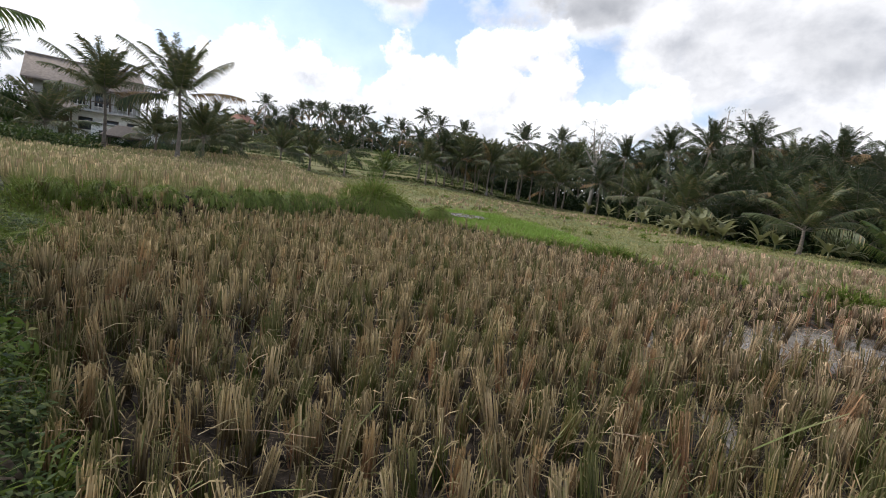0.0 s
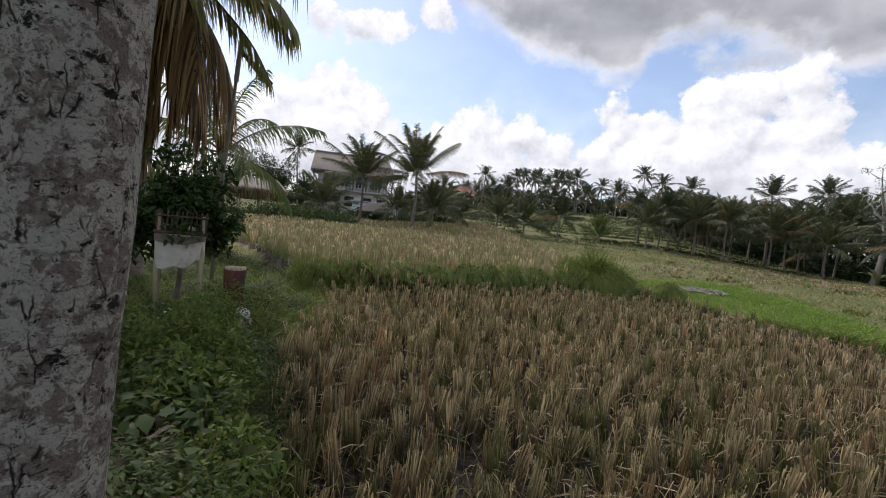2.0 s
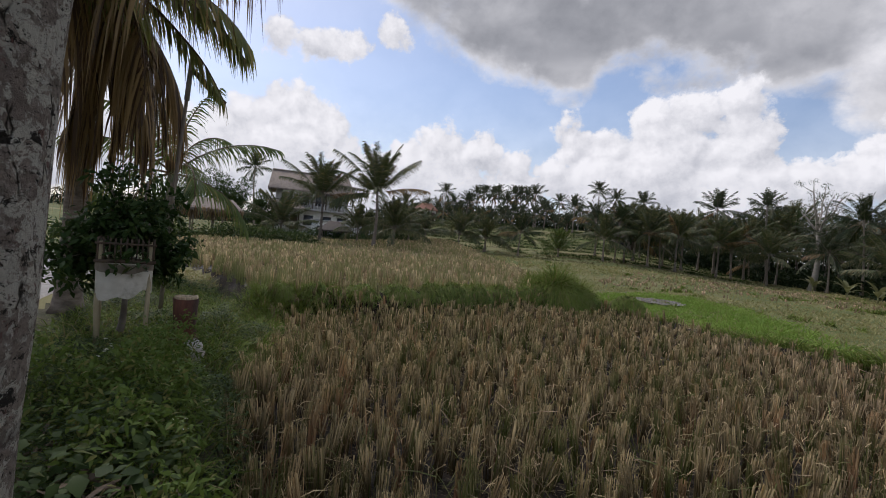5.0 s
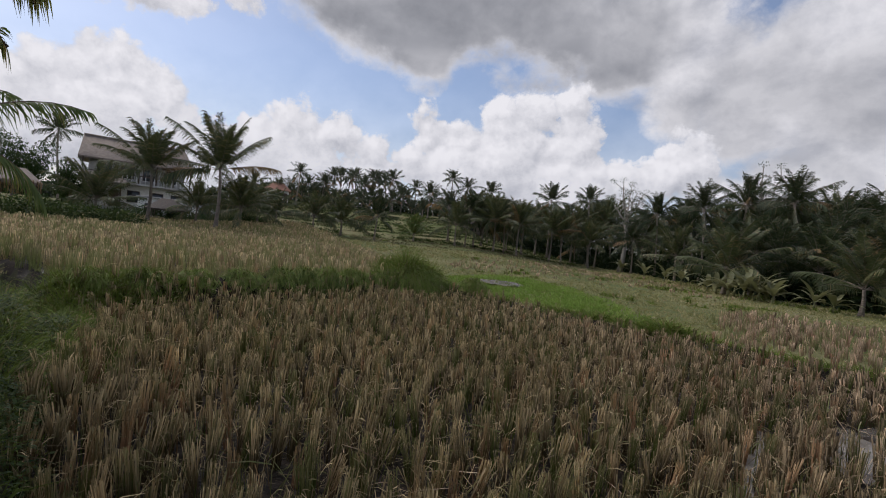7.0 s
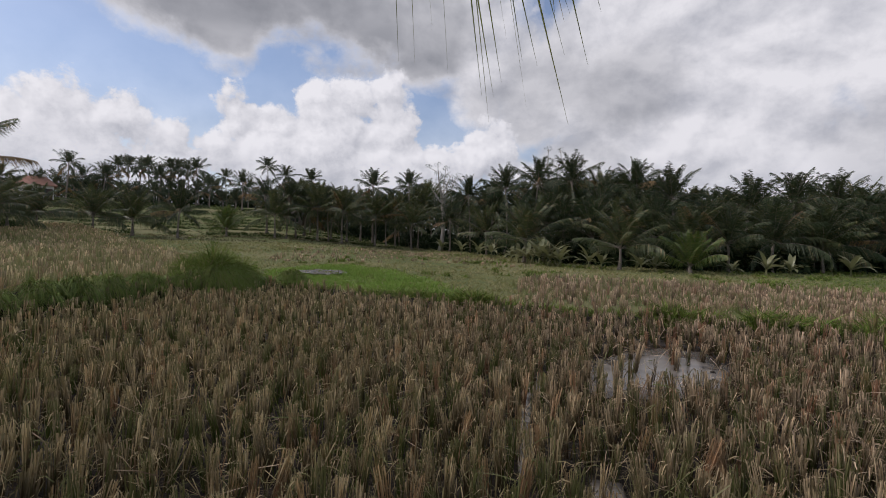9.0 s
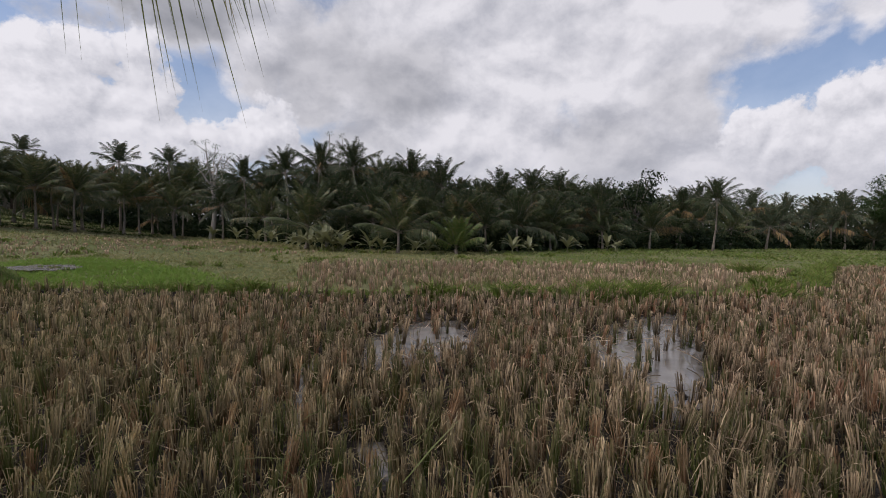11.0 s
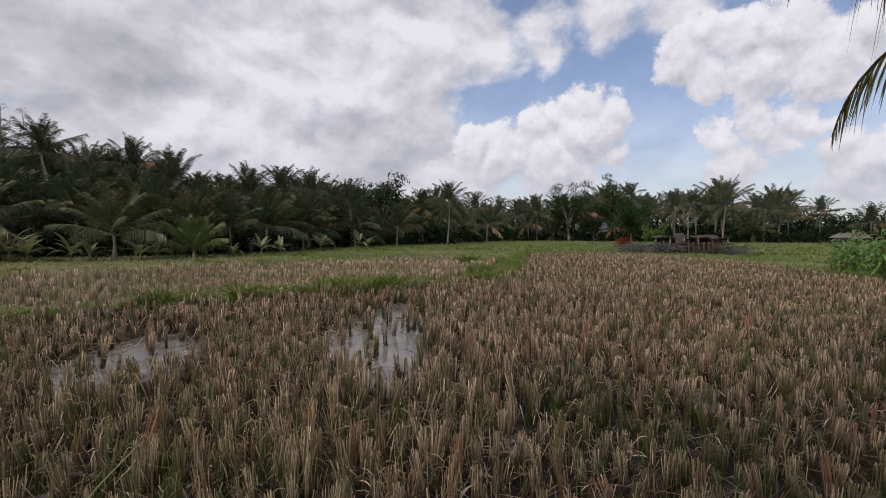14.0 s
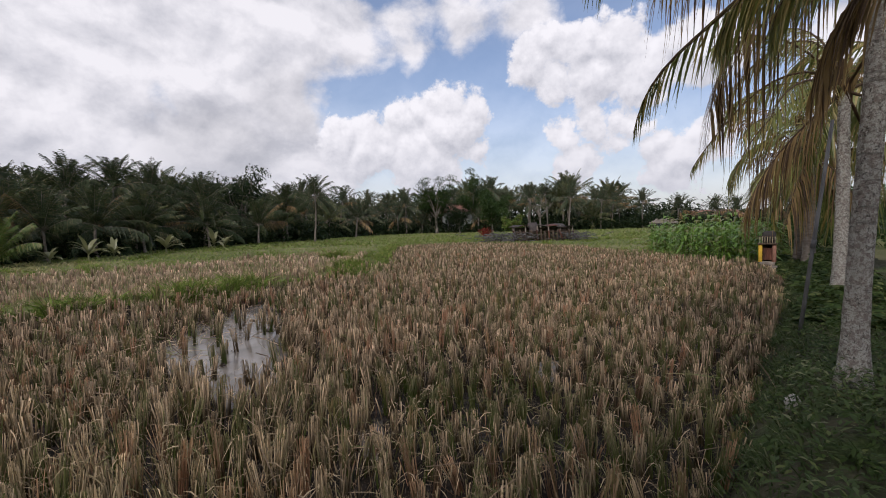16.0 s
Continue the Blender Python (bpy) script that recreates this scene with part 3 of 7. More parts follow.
def height(x, y):
    """The land's height at the places (x, y)."""
    x, y = np.asarray(x, float), np.asarray(y, float)
    d = np.hypot(x, y)
    az = np.degrees(np.arctan2(-x, y))
    near, upper = inside(x, y, NEAR), inside(x, y, UPPER)
    edge, bund = to_line(x, y, EDGE), to_line(x, y, BUND)
    z = np.full(x.shape, 0.12)
    # the bank under the palms, along the paddy
    behind = (x * ROAD_N.x + y * ROAD_N.y) > -0.9
    bank = behind & ~near & ~upper
    z = np.where(bank, 0.42 - 0.34 * (1 - step(edge, 0.0, 0.55)), z)
    z = np.where(near, -0.09 * (1 - step(edge, 0.1, 0.45)), z)
    z = np.where(upper, 0.5 + 0.006 * np.clip(d - 12, 0, 60), z)
    # earth banks between the fields
    west = step(-x, 0.0, 3.0)
    z = np.maximum(z, (0.26 + 0.4 * west) * np.exp(-(bund / 0.55) ** 2) + z * (bund > 0.55))
    ue = to_line(x, y, UPPER_EDGE)
    z = np.where(~upper & ~near, np.maximum(z, 0.5 * np.exp(-(ue / 1.6) ** 2)), z)
    # rising terraces beyond the fields
    hill = step(az, -14, 4) * (1 - 0.72 * step(az, 26, 36))
    rise = np.interp(d, [40, 62, 70, 125, 200, 1500], [0, 1.0, 1.6, 8.2, 12, 30])
    stepped = np.floor(rise / 0.62) * 0.62 + 0.62 * step(np.mod(rise / 0.62, 1.0), 0.7, 1.0)
    z = z + hill * np.where(d > 66, stepped, rise)
    far = step(d, 120, 400)
    z = z + far * 6 * (1 - hill)
    return z + 0.02 * rough(x, y, 2.1, 3) * np.where(near | upper, 0.6, 1.6)

# ---- ground ----
def scatter(poly, n, rng):
    p = np.array(poly)
    lo, hi = p.min(0), p.max(0)
    x, y = rng.uniform(lo[0], hi[0], 4 * n), rng.uniform(lo[1], hi[1], 4 * n)
    k = inside(x, y, poly)
    return x[k][:n], y[k][:n]


def build_ground():
    g = Geo()
    rings = np.concatenate([[0.0], 0.35 * 1.042 ** np.arange(206)])
    turn = np.radians(np.arange(0, 360, 0.9))
    x = rings[:, None] * np.sin(turn)[None]
    y = rings[:, None] * np.cos(turn)[None]
    z = height(x, y)
    n = len(turn)
    i, j = np.arange(len(rings) - 1)[:, None] * n, np.arange(n)[None, :]
    q = np.stack([i + j, i + (j + 1) % n, i + n + (j + 1) % n, i + n + j], -1).reshape(-1, 4)
    v = np.stack([x, y, z], -1).reshape(-1, 3)
    c = v[q].mean(1)
    wet = inside(c[:, 0], c[:, 1], NEAR) | inside(c[:, 0], c[:, 1], UPPER)
    bank = (to_line(c[:, 0], c[:, 1], EDGE) < 3.2) & ~wet & (np.hypot(c[:, 0], c[:, 1]) < 30)
    g.add(v, q[~wet & ~bank], 0)
    g.q.append(q[wet]), g.m.append(np.full(wet.sum(), 1, np.int32))
    g.q.append(q[bank]), g.m.append(np.full(bank.sum(), 2, np.int32))
    single("ground", g, [M["turf"], M["mud"], M["soil"]], "terraced ground of muddy paddies, turf banks and hillside", "ground", kind="structure", smooth=True)


build_ground()


def build_road():
    g = Geo()
    pts = [Vector((*p, 0)) for p in ROAD_MID]
    rows = []
    for s in np.arange(-60, 110, 1.5):
        for o in (-1.25, -1.2, 1.2, 1.25):
            p = ROAD_N * (2.95 + o) + ROAD_U * s
            rows.append((p.x, p.y, 0.46 if abs(o) < 1.22 else 0.36))
    v = np.array(rows).reshape(-1, 4, 3)
    v[..., 2] += height(v[..., 0], v[..., 1]) - 0.42
    n = len(v)
    i, j = np.arange(n - 1)[:, None] * 4, np.arange(3)[None, :]
    g.add(v, np.stack([i + j, i + 4 + j, i + 5 + j, i + 1 + j], -1))
    single("road", g, M["concrete"], "narrow worn concrete lane along the palms", "road", kind="structure")


build_road()


def build_pools():
    for k, poly in enumerate(POOLS):
        c = np.mean(poly, 0)
        pts = []
        for (x0, y0), (x1, y1) in zip(poly, poly[1:] + poly[:1]):
            for t in np.linspace(0, 1, 6)[:-1]:
                x, y = x0 + t * (x1 - x0), y0 + t * (y1 - y0)
                w = 1 + 0.10 * float(rough(np.float64(x), np.float64(y), 5.0, k + 11))
                pts.append((c[0] + (x - c[0]) * w, c[1] + (y - c[1]) * w))
        pts = np.array(pts)
        n = len(pts)
        v = [(*c, 0.032)] + [(*(c + (p - c) * 0.6), 0.032) for p in pts] + [(*p, 0.032) for p in pts] + [(*(c + (p - c) * 1.04), -0.05) for p in pts]
        q = [(0, 1 + i, 1 + (i + 1) % n, 1 + (i + 1) % n) for i in range(n)]
        for r in (1, 1 + n):
            q += [(r + i, r + n + i, r + n + (i + 1) % n, r + (i + 1) % n) for i in range(n)]
        g = Geo().add(v, q)
        single("water", g, M["water"], "shallow muddy rain water standing among rice stubble", "puddle", "puddles in the paddy", "structure")
    g = Geo()
    rng = np.random.RandomState(4)
    a = np.linspace(0, 2 * math.pi, 25)[:-1]
    r = 1 + 0.25 * rng.uniform(-1, 1, 24)
    c = np.array([0.5, 23.0])
    z = float(height(c[0], c[1])) + 0.09
    v = [(*c, z)] + [(c[0] + 1.1 * b * math.cos(t), c[1] + 1.5 * b * math.sin(t), z) for t, b in zip(a, r)]
    g.add(v, [(0, 1 + i, 1 + (i + 1) % 24, 1 + (i + 1) % 24) for i in range(24)])
    single("water", g, M["water"], "small pool in the bright green grass", "puddle", "puddles in the paddy", "structure")


build_pools()


def build_clods():
    """Dark lumps of earth that stand out of the puddles."""
    rng = np.random.RandomState(19)
    g = Geo()
    for poly, n in zip(POOLS[:2], (9, 5)):
        x, y = scatter(poly, n, rng)
        for px, py in zip(x, y):
            r = rng.uniform(0.03, 0.085)
            g.tube([(px, py, -0.02), (px + 0.01, py, 0.03), (px + 0.02, py + 0.01, 0.04 + 0.3 * r)], [r * 1.5, r * 1.1, r * 0.5], 10, True, 0, 0.35, rng.randint(1000))
    single("mud_clods", g, M["mud"], "dark lumps of mud standing out of the puddles", "mud", kind="stuff")


# ---- rice stubble and grass ----
def in_pool(x, y, grow=1.0):
    r = np.zeros(np.shape(x), bool)
    for poly in POOLS:
        c = np.mean(poly, 0)
        r |= inside(x, y, [tuple(c + (np.array(p) - c) * grow) for p in poly])
    return r


def clumps(poly, space, rng, turn=38.0):
    """Places in rows, a bit uneven, in a polygon."""
    p = np.array(poly)
    lo, hi = p.min(0), p.max(0)
    r = np.hypot(*(hi - lo)) / 2 + 1
    a = np.arange(-r, r, space)
    u, v = np.meshgrid(a, a)
    u, v = u + rng.normal(0, 0.17 * space, u.shape), v + rng.normal(0, 0.17 * space, v.shape)
    c, s = math.cos(radians(turn)), math.sin(radians(turn))
    x = (u * c + v * s + (lo[0] + hi[0]) / 2).ravel()
    y = (-u * s + v * c + (lo[1] + hi[1]) / 2).ravel()
    k = inside(x, y, poly)
    return x[k], y[k]


def stubble(g, x, y, rng, stalks, tall, width, spread=0.037, lean=0.026, shreds=0):
    """Cut tufts: upright stalks of nearly one length, with dry blades hanging off them."""
    n = len(x)
    if n == 0:
        return
    tone = rng.uniform(0, 1, n)
    h0 = rng.uniform(0.72, 1.22, n) * tall * (1 + 0.18 * rough(x, y, 0.7, 5))
    cl = rng.normal(0, 0.075, (n, 2))
    zc = height(x, y)
    i = np.repeat(np.arange(n), stalks)
    m = len(i)
    a, r = rng.uniform(0, 6.283, m), spread * np.sqrt(rng.uniform(0, 1, m))
    bx, by = x[i] + r * np.cos(a), y[i] + r * np.sin(a)
    base = np.stack([bx, by, zc[i] - 0.02], 1)
    h = h0[i] * (1 - 0.4 * rng.uniform(0, 1, m) ** 3)
    out = lean * rng.normal(0, 1, (m, 2)) + cl[i]
    fallen = rng.uniform(0, 1, m) < 0.05
    out[fallen] += rng.normal(0, 0.5, (fallen.sum(), 2))
    thin = np.where(fallen, 0.6, 1.0)
    tip = np.stack([out[:, 0] * h, out[:, 1] * h, h * np.where(fallen, 1.1, 1.0)], 1)
    bend = np.stack([out[:, 0] * 0.3 * h, out[:, 1] * 0.3 * h, np.where(fallen, -0.5, -0.03) * h], 1) + np.concatenate([rng.normal(0, 0.012, (m, 2)), np.zeros((m, 1))], 1)
    near = width < 0.012
    g.ribbons(base, tip, bend, width * thin * rng.uniform(0.45, 1.35, m), [(0, 0.9), (0.5, 1.0), (1, 0.95)] if near else [(0, 0.9), (1, 0.9)], rng=rng, tone=tone[i])
    if shreds:
        i = np.repeat(np.arange(n), shreds)
        m = len(i)
        a, u = rng.uniform(0, 6.283, m), rng.uniform(0.35, 1.0, m)
        ca, sa = np.cos(a), np.sin(a)
        r = spread * rng.uniform(0.6, 1.1, m)
        base = np.stack([x[i] + r * ca + cl[i, 0] * h0[i] * u, y[i] + r * sa + cl[i, 1] * h0[i] * u, zc[i] + h0[i] * u], 1)
        L = rng.uniform(0.05, 0.15, m)
        o = rng.uniform(0.1, 0.9, m)
        tip = np.stack([ca * o * L, sa * o * L, L * rng.uniform(-0.1, 0.9, m)], 1) + rng.normal(0, 0.02, (m, 3))
        bend = np.stack([ca * 0.5 * L * o, sa * 0.5 * L * o, -L * rng.uniform(0.4, 1.4, m)], 1)
        g.ribbons(base, tip, bend, width * rng.uniform(0.6, 1.3, m), [(0, 0.8), (0.5, 1.0), (1, 0.3)], rng=rng, tone=tone[i] * 0.7)
        for k in range(3):
            g.t[-1][2 * k::6] = g.t[-1][2 * k + 1::6] = 0.65 + 0.15 * k


build_clods()


def build_stubble():
    rng = np.random.RandomState(11)
    g = Geo()
    x, y = clumps(NEAR, 0.2, rng)
    bund = to_line(x, y, BUND)
    keep = ~in_pool(x, y, 1.02) | (rng.uniform(0, 1, len(x)) < 0.2 + 0.3 * ((x < 3.3) | (y < 1.5)))
    keep &= (bund > 0.3 + 0.3 * rough(x, y, 1.3, 14) + np.clip((x - 12) * 0.08, 0, 0.8) * (0.6 + rough(x, y, 0.6, 15))) & (rng.uniform(0, 1, len(x)) > 0.04)
    x, y = x[keep], y[keep]
    d = np.hypot(x, y)
    for lo, hi, stalks, width, shreds in ((0, 4.5, 34, 0.0066, 14), (4.5, 9, 24, 0.0092, 8), (9, 17, 13, 0.0155, 3), (17, 60, 8, 0.026, 0)):
        k = (d >= lo) & (d < hi)
        stubble(g, x[k], y[k], rng, stalks, 0.4, width, shreds=shreds)
    # broken stalks between the clumps
    x, y = rng.uniform(-8, 12, 30000), rng.uniform(-7, 12, 30000)
    k = inside(x, y, NEAR) & (np.hypot(x, y) < 9.5) & ~in_pool(x, y, 0.95) & (to_line(x, y, BUND) > 0.5)
    stubble(g, x[k][:5000], y[k][:5000], rng, 3, 0.3, 0.0085, 0.05, 0.13)
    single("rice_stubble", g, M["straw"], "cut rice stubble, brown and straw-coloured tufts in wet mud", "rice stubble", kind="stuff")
    g = Geo()
    x, y = scatter(NEAR, 4200, rng)
    hx, hy = rng.normal(6.3, 0.8, 420), rng.normal(4.55, 0.4, 420)
    x, y = np.concatenate([x, hx]), np.concatenate([y, hy])
    n = len(x)
    low = np.arange(n) >= n - 420
    a, L = rng.uniform(0, 6.283, n), rng.uniform(0.18, 0.5, n)
    z = np.where(low, rng.uniform(0.03, 0.14, n), rng.uniform(0.04, 0.34, n))
    g.ribbons(np.stack([x, y, z], 1), np.stack([np.cos(a) * L, np.sin(a) * L, rng.normal(0, 0.12, n)], 1), np.array([0, 0, -0.06]), rng.uniform(0.004, 0.009, n) + 0.0005 * np.hypot(x, y), ((0, 0.8), (0.5, 1.0), (1, 0.6)), rng=rng, tone=rng.uniform(0, 0.8, n))
    single("loose_straw", g, M["straw_pale"], "pale loose straw fallen among the stubble", "straw", kind="stuff")
    g = Geo()
    x, y = clumps(UPPER, 0.31, rng, 12.0)
    d = np.hypot(x, y)
    keep = (d < 30) | (rng.uniform(0, 1, len(x)) < 0.7)
    x, y, d = x[keep], y[keep], d[keep]
    for lo, hi, stalks, width in ((0, 15, 18, 0.016), (15, 26, 12, 0.024), (26, 90, 7, 0.05)):
        k = (d >= lo) & (d < hi)
        stubble(g, x[k], y[k], rng, stalks, 0.42, width, 0.075)
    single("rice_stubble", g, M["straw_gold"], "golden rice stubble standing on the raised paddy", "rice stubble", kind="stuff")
    g = Geo()
    x, y = clumps(RIGHT, 0.3, rng, 38.0)
    rim = to_line(x, y, RIGHT + RIGHT[:1])
    keep = rng.uniform(0, 1, len(x)) < np.clip(0.62 + 0.3 * rim + 0.5 * rough(x, y, 0.8, 31), 0, 0.96)
    x, y = x[keep], y[keep]
    d = np.hypot(x, y)
    for lo, hi, stalks, width in ((0, 20, 14, 0.018), (20, 70, 8, 0.034)):
        k = (d >= lo) & (d < hi)
        stubble(g, x[k], y[k], rng, stalks, 0.36, width, 0.07)
    x, y = clumps(HAY, 0.7, rng, 5.0)
    keep = rng.uniform(0, 1, len(x)) < np.clip(0.5 + 0.5 * rough(x, y, 0.35, 32), 0, 1)
    x, y = x[keep], y[keep]
    stubble(g, x, y, rng, 4, 0.24, 0.08, 0.2)
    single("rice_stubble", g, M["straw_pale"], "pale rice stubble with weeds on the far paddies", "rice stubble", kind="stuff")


build_stubble()


def tufts(g, x, y, rng, blades, tall, width, droop=0.5, spread=0.12, prof=((0, 1.0), (0.45, 0.8), (1, 0.08))):
    n = len(x)
    if n == 0:
        return
    i = np.repeat(np.arange(n), blades)
    m = len(i)
    a, r = rng.uniform(0, 6.283, m), spread * np.sqrt(rng.uniform(0, 1, m))
    base = np.stack([x[i] + r * np.cos(a), y[i] + r * np.sin(a), height(x, y)[i] - 0.02], 1)
    h = (np.broadcast_to(tall, (n,)) * rng.uniform(0.7, 1.25, n))[i] * rng.uniform(0.5, 1.1, m)
    out = rng.uniform(0.05, 0.55, m)
    tip = np.stack([np.cos(a) * out * h, np.sin(a) * out * h, h], 1)
    bend = np.stack([np.cos(a) * out * h * 0.9, np.sin(a) * out * h * 0.9, -droop * h * rng.uniform(0.5, 1.5, m)], 1)
    g.ribbons(base, tip, bend, width * rng.uniform(0.6, 1.4, m), prof, rng=rng)


def fountain(g, x, y, rng, blades, tall, width):
    """Tussocks whose blades rise close together and arch over on all sides."""
    i = np.repeat(np.arange(len(x)), blades)
    m = len(i)
    a, u = rng.uniform(0, 6.283, m), rng.uniform(0, 1, m)
    r = 0.05 * np.sqrt(u)
    base = np.stack([x[i] + r * np.cos(a), y[i] + r * np.sin(a), height(x, y)[i] - 0.02], 1)
    h = np.broadcast_to(tall, (len(x),))[i] * rng.uniform(0.65, 1.15, m)
    out = 0.14 + 0.8 * u
    tip = np.stack([np.cos(a) * out * h, np.sin(a) * out * h, h * (1.2 - 0.35 * u)], 1)
    bend = np.stack([np.cos(a) * out * h * 0.5, np.sin(a) * out * h * 0.5, -h * (0.3 + 1.0 * u)], 1)
    g.ribbons(base, tip, bend, width * rng.uniform(0.6, 1.3, m), ((0, 0.8), (0.35, 1.0), (0.7, 0.75), (1, 0.06)), rng=rng)


def overhang(g, x, y, rng, blades, length, width, crest, way=None):
    """Tufts rooted at the height crest over the land's level, whose long blades rise a little and hang down."""
    i = np.repeat(np.arange(len(x)), blades)
    m = len(i)
    if way is None:
        d = np.hypot(x, y)
        way = (-x / d, -y / d)
    a = rng.uniform(0, 6.283, m)
    u = rng.uniform(0.1, 1.0, m)
    ox, oy = np.cos(a) * u + 0.55 * way[0][i], np.sin(a) * u + 0.55 * way[1][i]
    L = length[i] * rng.uniform(0.6, 1.2, m)
    ground = np.minimum(height(x, y), 0.5)
    base = np.stack([x[i] + 0.06 * np.cos(a), y[i] + 0.06 * np.sin(a), np.maximum(ground, crest)[i] - 0.05], 1)
    tip = np.stack([ox * 0.5 * L, oy * 0.5 * L, L * (0.75 - 0.35 * u)], 1)
    bend = np.stack([ox * 0.35 * L, oy * 0.35 * L, -L * (0.35 + 1.0 * u)], 1)
    g.ribbons(base, tip, bend, width * rng.uniform(0.6, 1.3, m), ((0, 0.8), (0.35, 1.0), (0.7, 0.75), (1, 0.06)), rng=rng)


def along(line, n, wide, rng):
    """n places scattered along a line."""
    p = np.array(line)
    seg = np.hypot(*np.diff(p, axis=0).T)
    t = rng.uniform(0, seg.sum(), n)
    cum = np.concatenate([[0], np.cumsum(seg)])
    x, y = np.interp(t, cum, p[:, 0]), np.interp(t, cum, p[:, 1])
    return x + rng.normal(0, wide, n), y + rng.normal(0, wide, n)


def build_grass():
    rng = np.random.RandomState(21)
    g = Geo()
    fringe = Geo()
    # the long grass that hangs over the bank of the upper paddy
    line = np.array(BUND[:5])
    run = np.concatenate([[0], np.cumsum(np.hypot(*np.diff(line, axis=0).T))])
    mounds = ((0.2, 0.35, 0.36), (1.1, 0.45, 0.4), (2.2, 0.4, 0.34), (3.3, 0.5, 0.42), (4.4, 0.5, 0.52), (5.2, 0.5, 0.58), (6.0, 0.55, 0.58), (6.9, 0.45, 0.52), (7.9, 0.5, 0.48), (9.0, 0.4, 0.4), (11.5, 0.4, 0.4))
    for t, r, hgt in mounds:
        cx, cy = np.interp(t, run, line[:, 0]), np.interp(t, run, line[:, 1])
        x, y = cx + rng.normal(0, 0.55 * r, 34), cy + rng.normal(0, 0.55 * r, 34)
        overhang(g, x, y, rng, 120, hgt * np.clip(1.3 - 0.5 * np.hypot(x - cx, y - cy) / r, 0.45, 1.3), 0.011, 0.76 - 1.0 * np.hypot(x - cx, y - cy) ** 2)
    x, y = along(BUND[:5], 230, 0.13, rng)
    overhang(g, x, y, rng, 46, 0.16 + 0.24 * rng.uniform(0, 1, 230), 0.014, 0.55 + 0 * x)
    # the high tussock at its end, a dome of long blades
    # shorter grass at the bank's foot and on the corner by the stump
    x, y = along(BUND[:5], 200, 0.16, rng)
    d = np.hypot(x, y)
    tufts(g, x * (1 - 0.75 / d), y * (1 - 0.75 / d), rng, 22, 0.13, 0.012, 0.7, 0.16)
    # a fringe of light grass along the upper field
    x, y = along(BUND[:5], 900, 0.3, rng)
    d = np.hypot(x, y)
    tufts(fringe, x * (1 + 0.6 / d), y * (1 + 0.6 / d), rng, 16, 0.22, 0.012, 0.6, 0.16)
    x, y = along([(-6.2, 6.6), (-6.9, 8.0), (-6.6, 9.4)], 330, 0.4, rng)
    tufts(g, x, y, rng, 30, 0.34, 0.014, 0.7, 0.2)
    r, a = 0.95 * np.sqrt(rng.uniform(0, 1, 190)), rng.uniform(0, 6.283, 190)
    x, y = -2.65 + r * np.cos(a), 15.9 + 0.8 * r * np.sin(a)
    overhang(g, x, y, rng, 120, 0.62 + 0.3 * rng.uniform(0, 1, 190), 0.014, 0.45 + 0.5 * (1 - (r / 1.0) ** 2), (np.cos(a), np.sin(a)))
    fountain(g, x[:45], y[:45], rng, 110, 1.25 * np.clip(1.15 - 0.5 * r[:45], 0.4, 1.2), 0.014)
    single("bank_fringe", fringe, M["grass_field"], "short yellow-green grass along the raised paddy's rim", "grass", kind="stuff")
    single("long_grass", g, M["grass"], "long green grass hanging over the bank between two paddies", "grass", kind="stuff")
    g = Geo()
    x, y = along(BUND[4:], 1300, 0.28, rng)
    d = np.hypot(x, y)
    lump = rough(x, y, 1.6, 9)
    k = lump > -0.3
    tufts(g, x[k], y[k], rng, 16, (0.24 + 0.22 * np.clip(lump, 0, 1.3))[k], 0.022, 0.5, 0.18)
    # tufts that stand up from the low bank
    for cx, cy, r, hgt in ((7.9, 8.9, 0.45, 0.42), (9.5, 7.9, 0.4, 0.36), (11.3, 6.4, 0.6, 0.5), (12.3, 5.7, 0.5, 0.5), (15.3, 3.6, 0.5, 0.5), (4.2, 12.3, 0.4, 0.35), (19.5, 4.6, 0.4, 0.5), (24, 6.5, 0.5, 0.7)):
        tufts(g, rng.normal(cx, r * 0.6, 40), rng.normal(cy, r * 0.6, 40), rng, 26, hgt * 1.5, 0.028, 0.5, 0.15)
    single("grass_tufts", g, M["grass"], "green grass tufts along the low paddy bank", "grass", kind="stuff")
    g = Geo()
    x, y = scatter(GREEN, 3800, rng)
    k = (np.hypot((x - 0.5) / 1.1, (y - 23) / 1.5) > 1.15) & (rng.uniform(0, 1, len(x)) < np.clip(0.25 + 0.5 * to_line(x, y, GREEN + GREEN[:1]) + 0.55 * rough(x, y, 0.7, 33), 0.3, 1))
    tufts(g, x[k], y[k], rng, 9, 0.24 + 0.09 * rough(x, y, 1.3, 2)[k], 0.032, 0.4, 0.2)
    single("bright_grass", g, M["grass_bright"], "bright green young grass on a wet paddy", "grass", kind="stuff")
    g = Geo()
    far, hill = Geo(), Geo()
    # the sward of the fields and slopes behind
    th = np.radians(rng.uniform(-125, 52, 34000))
    d = 12 * (120 / 12) ** rng.uniform(0, 1, 34000)
    x, y = -d * np.sin(th), d * np.cos(th)
    k = ~(inside(x, y, NEAR) | inside(x, y, UPPER)) & (~inside(x, y, GREEN) | (rng.uniform(0, 1, len(x)) < 0.6))
    k &= ~inside(x, y, RIGHT) | (rng.uniform(0, 1, len(x)) < 0.14)
    k &= ~inside(x, y, HAY) | (rng.uniform(0, 1, len(x)) < 0.4)
    k &= (to_line(x, y, ROAD_MID) > 1.4)
    x, y, d = x[k], y[k], d[k]
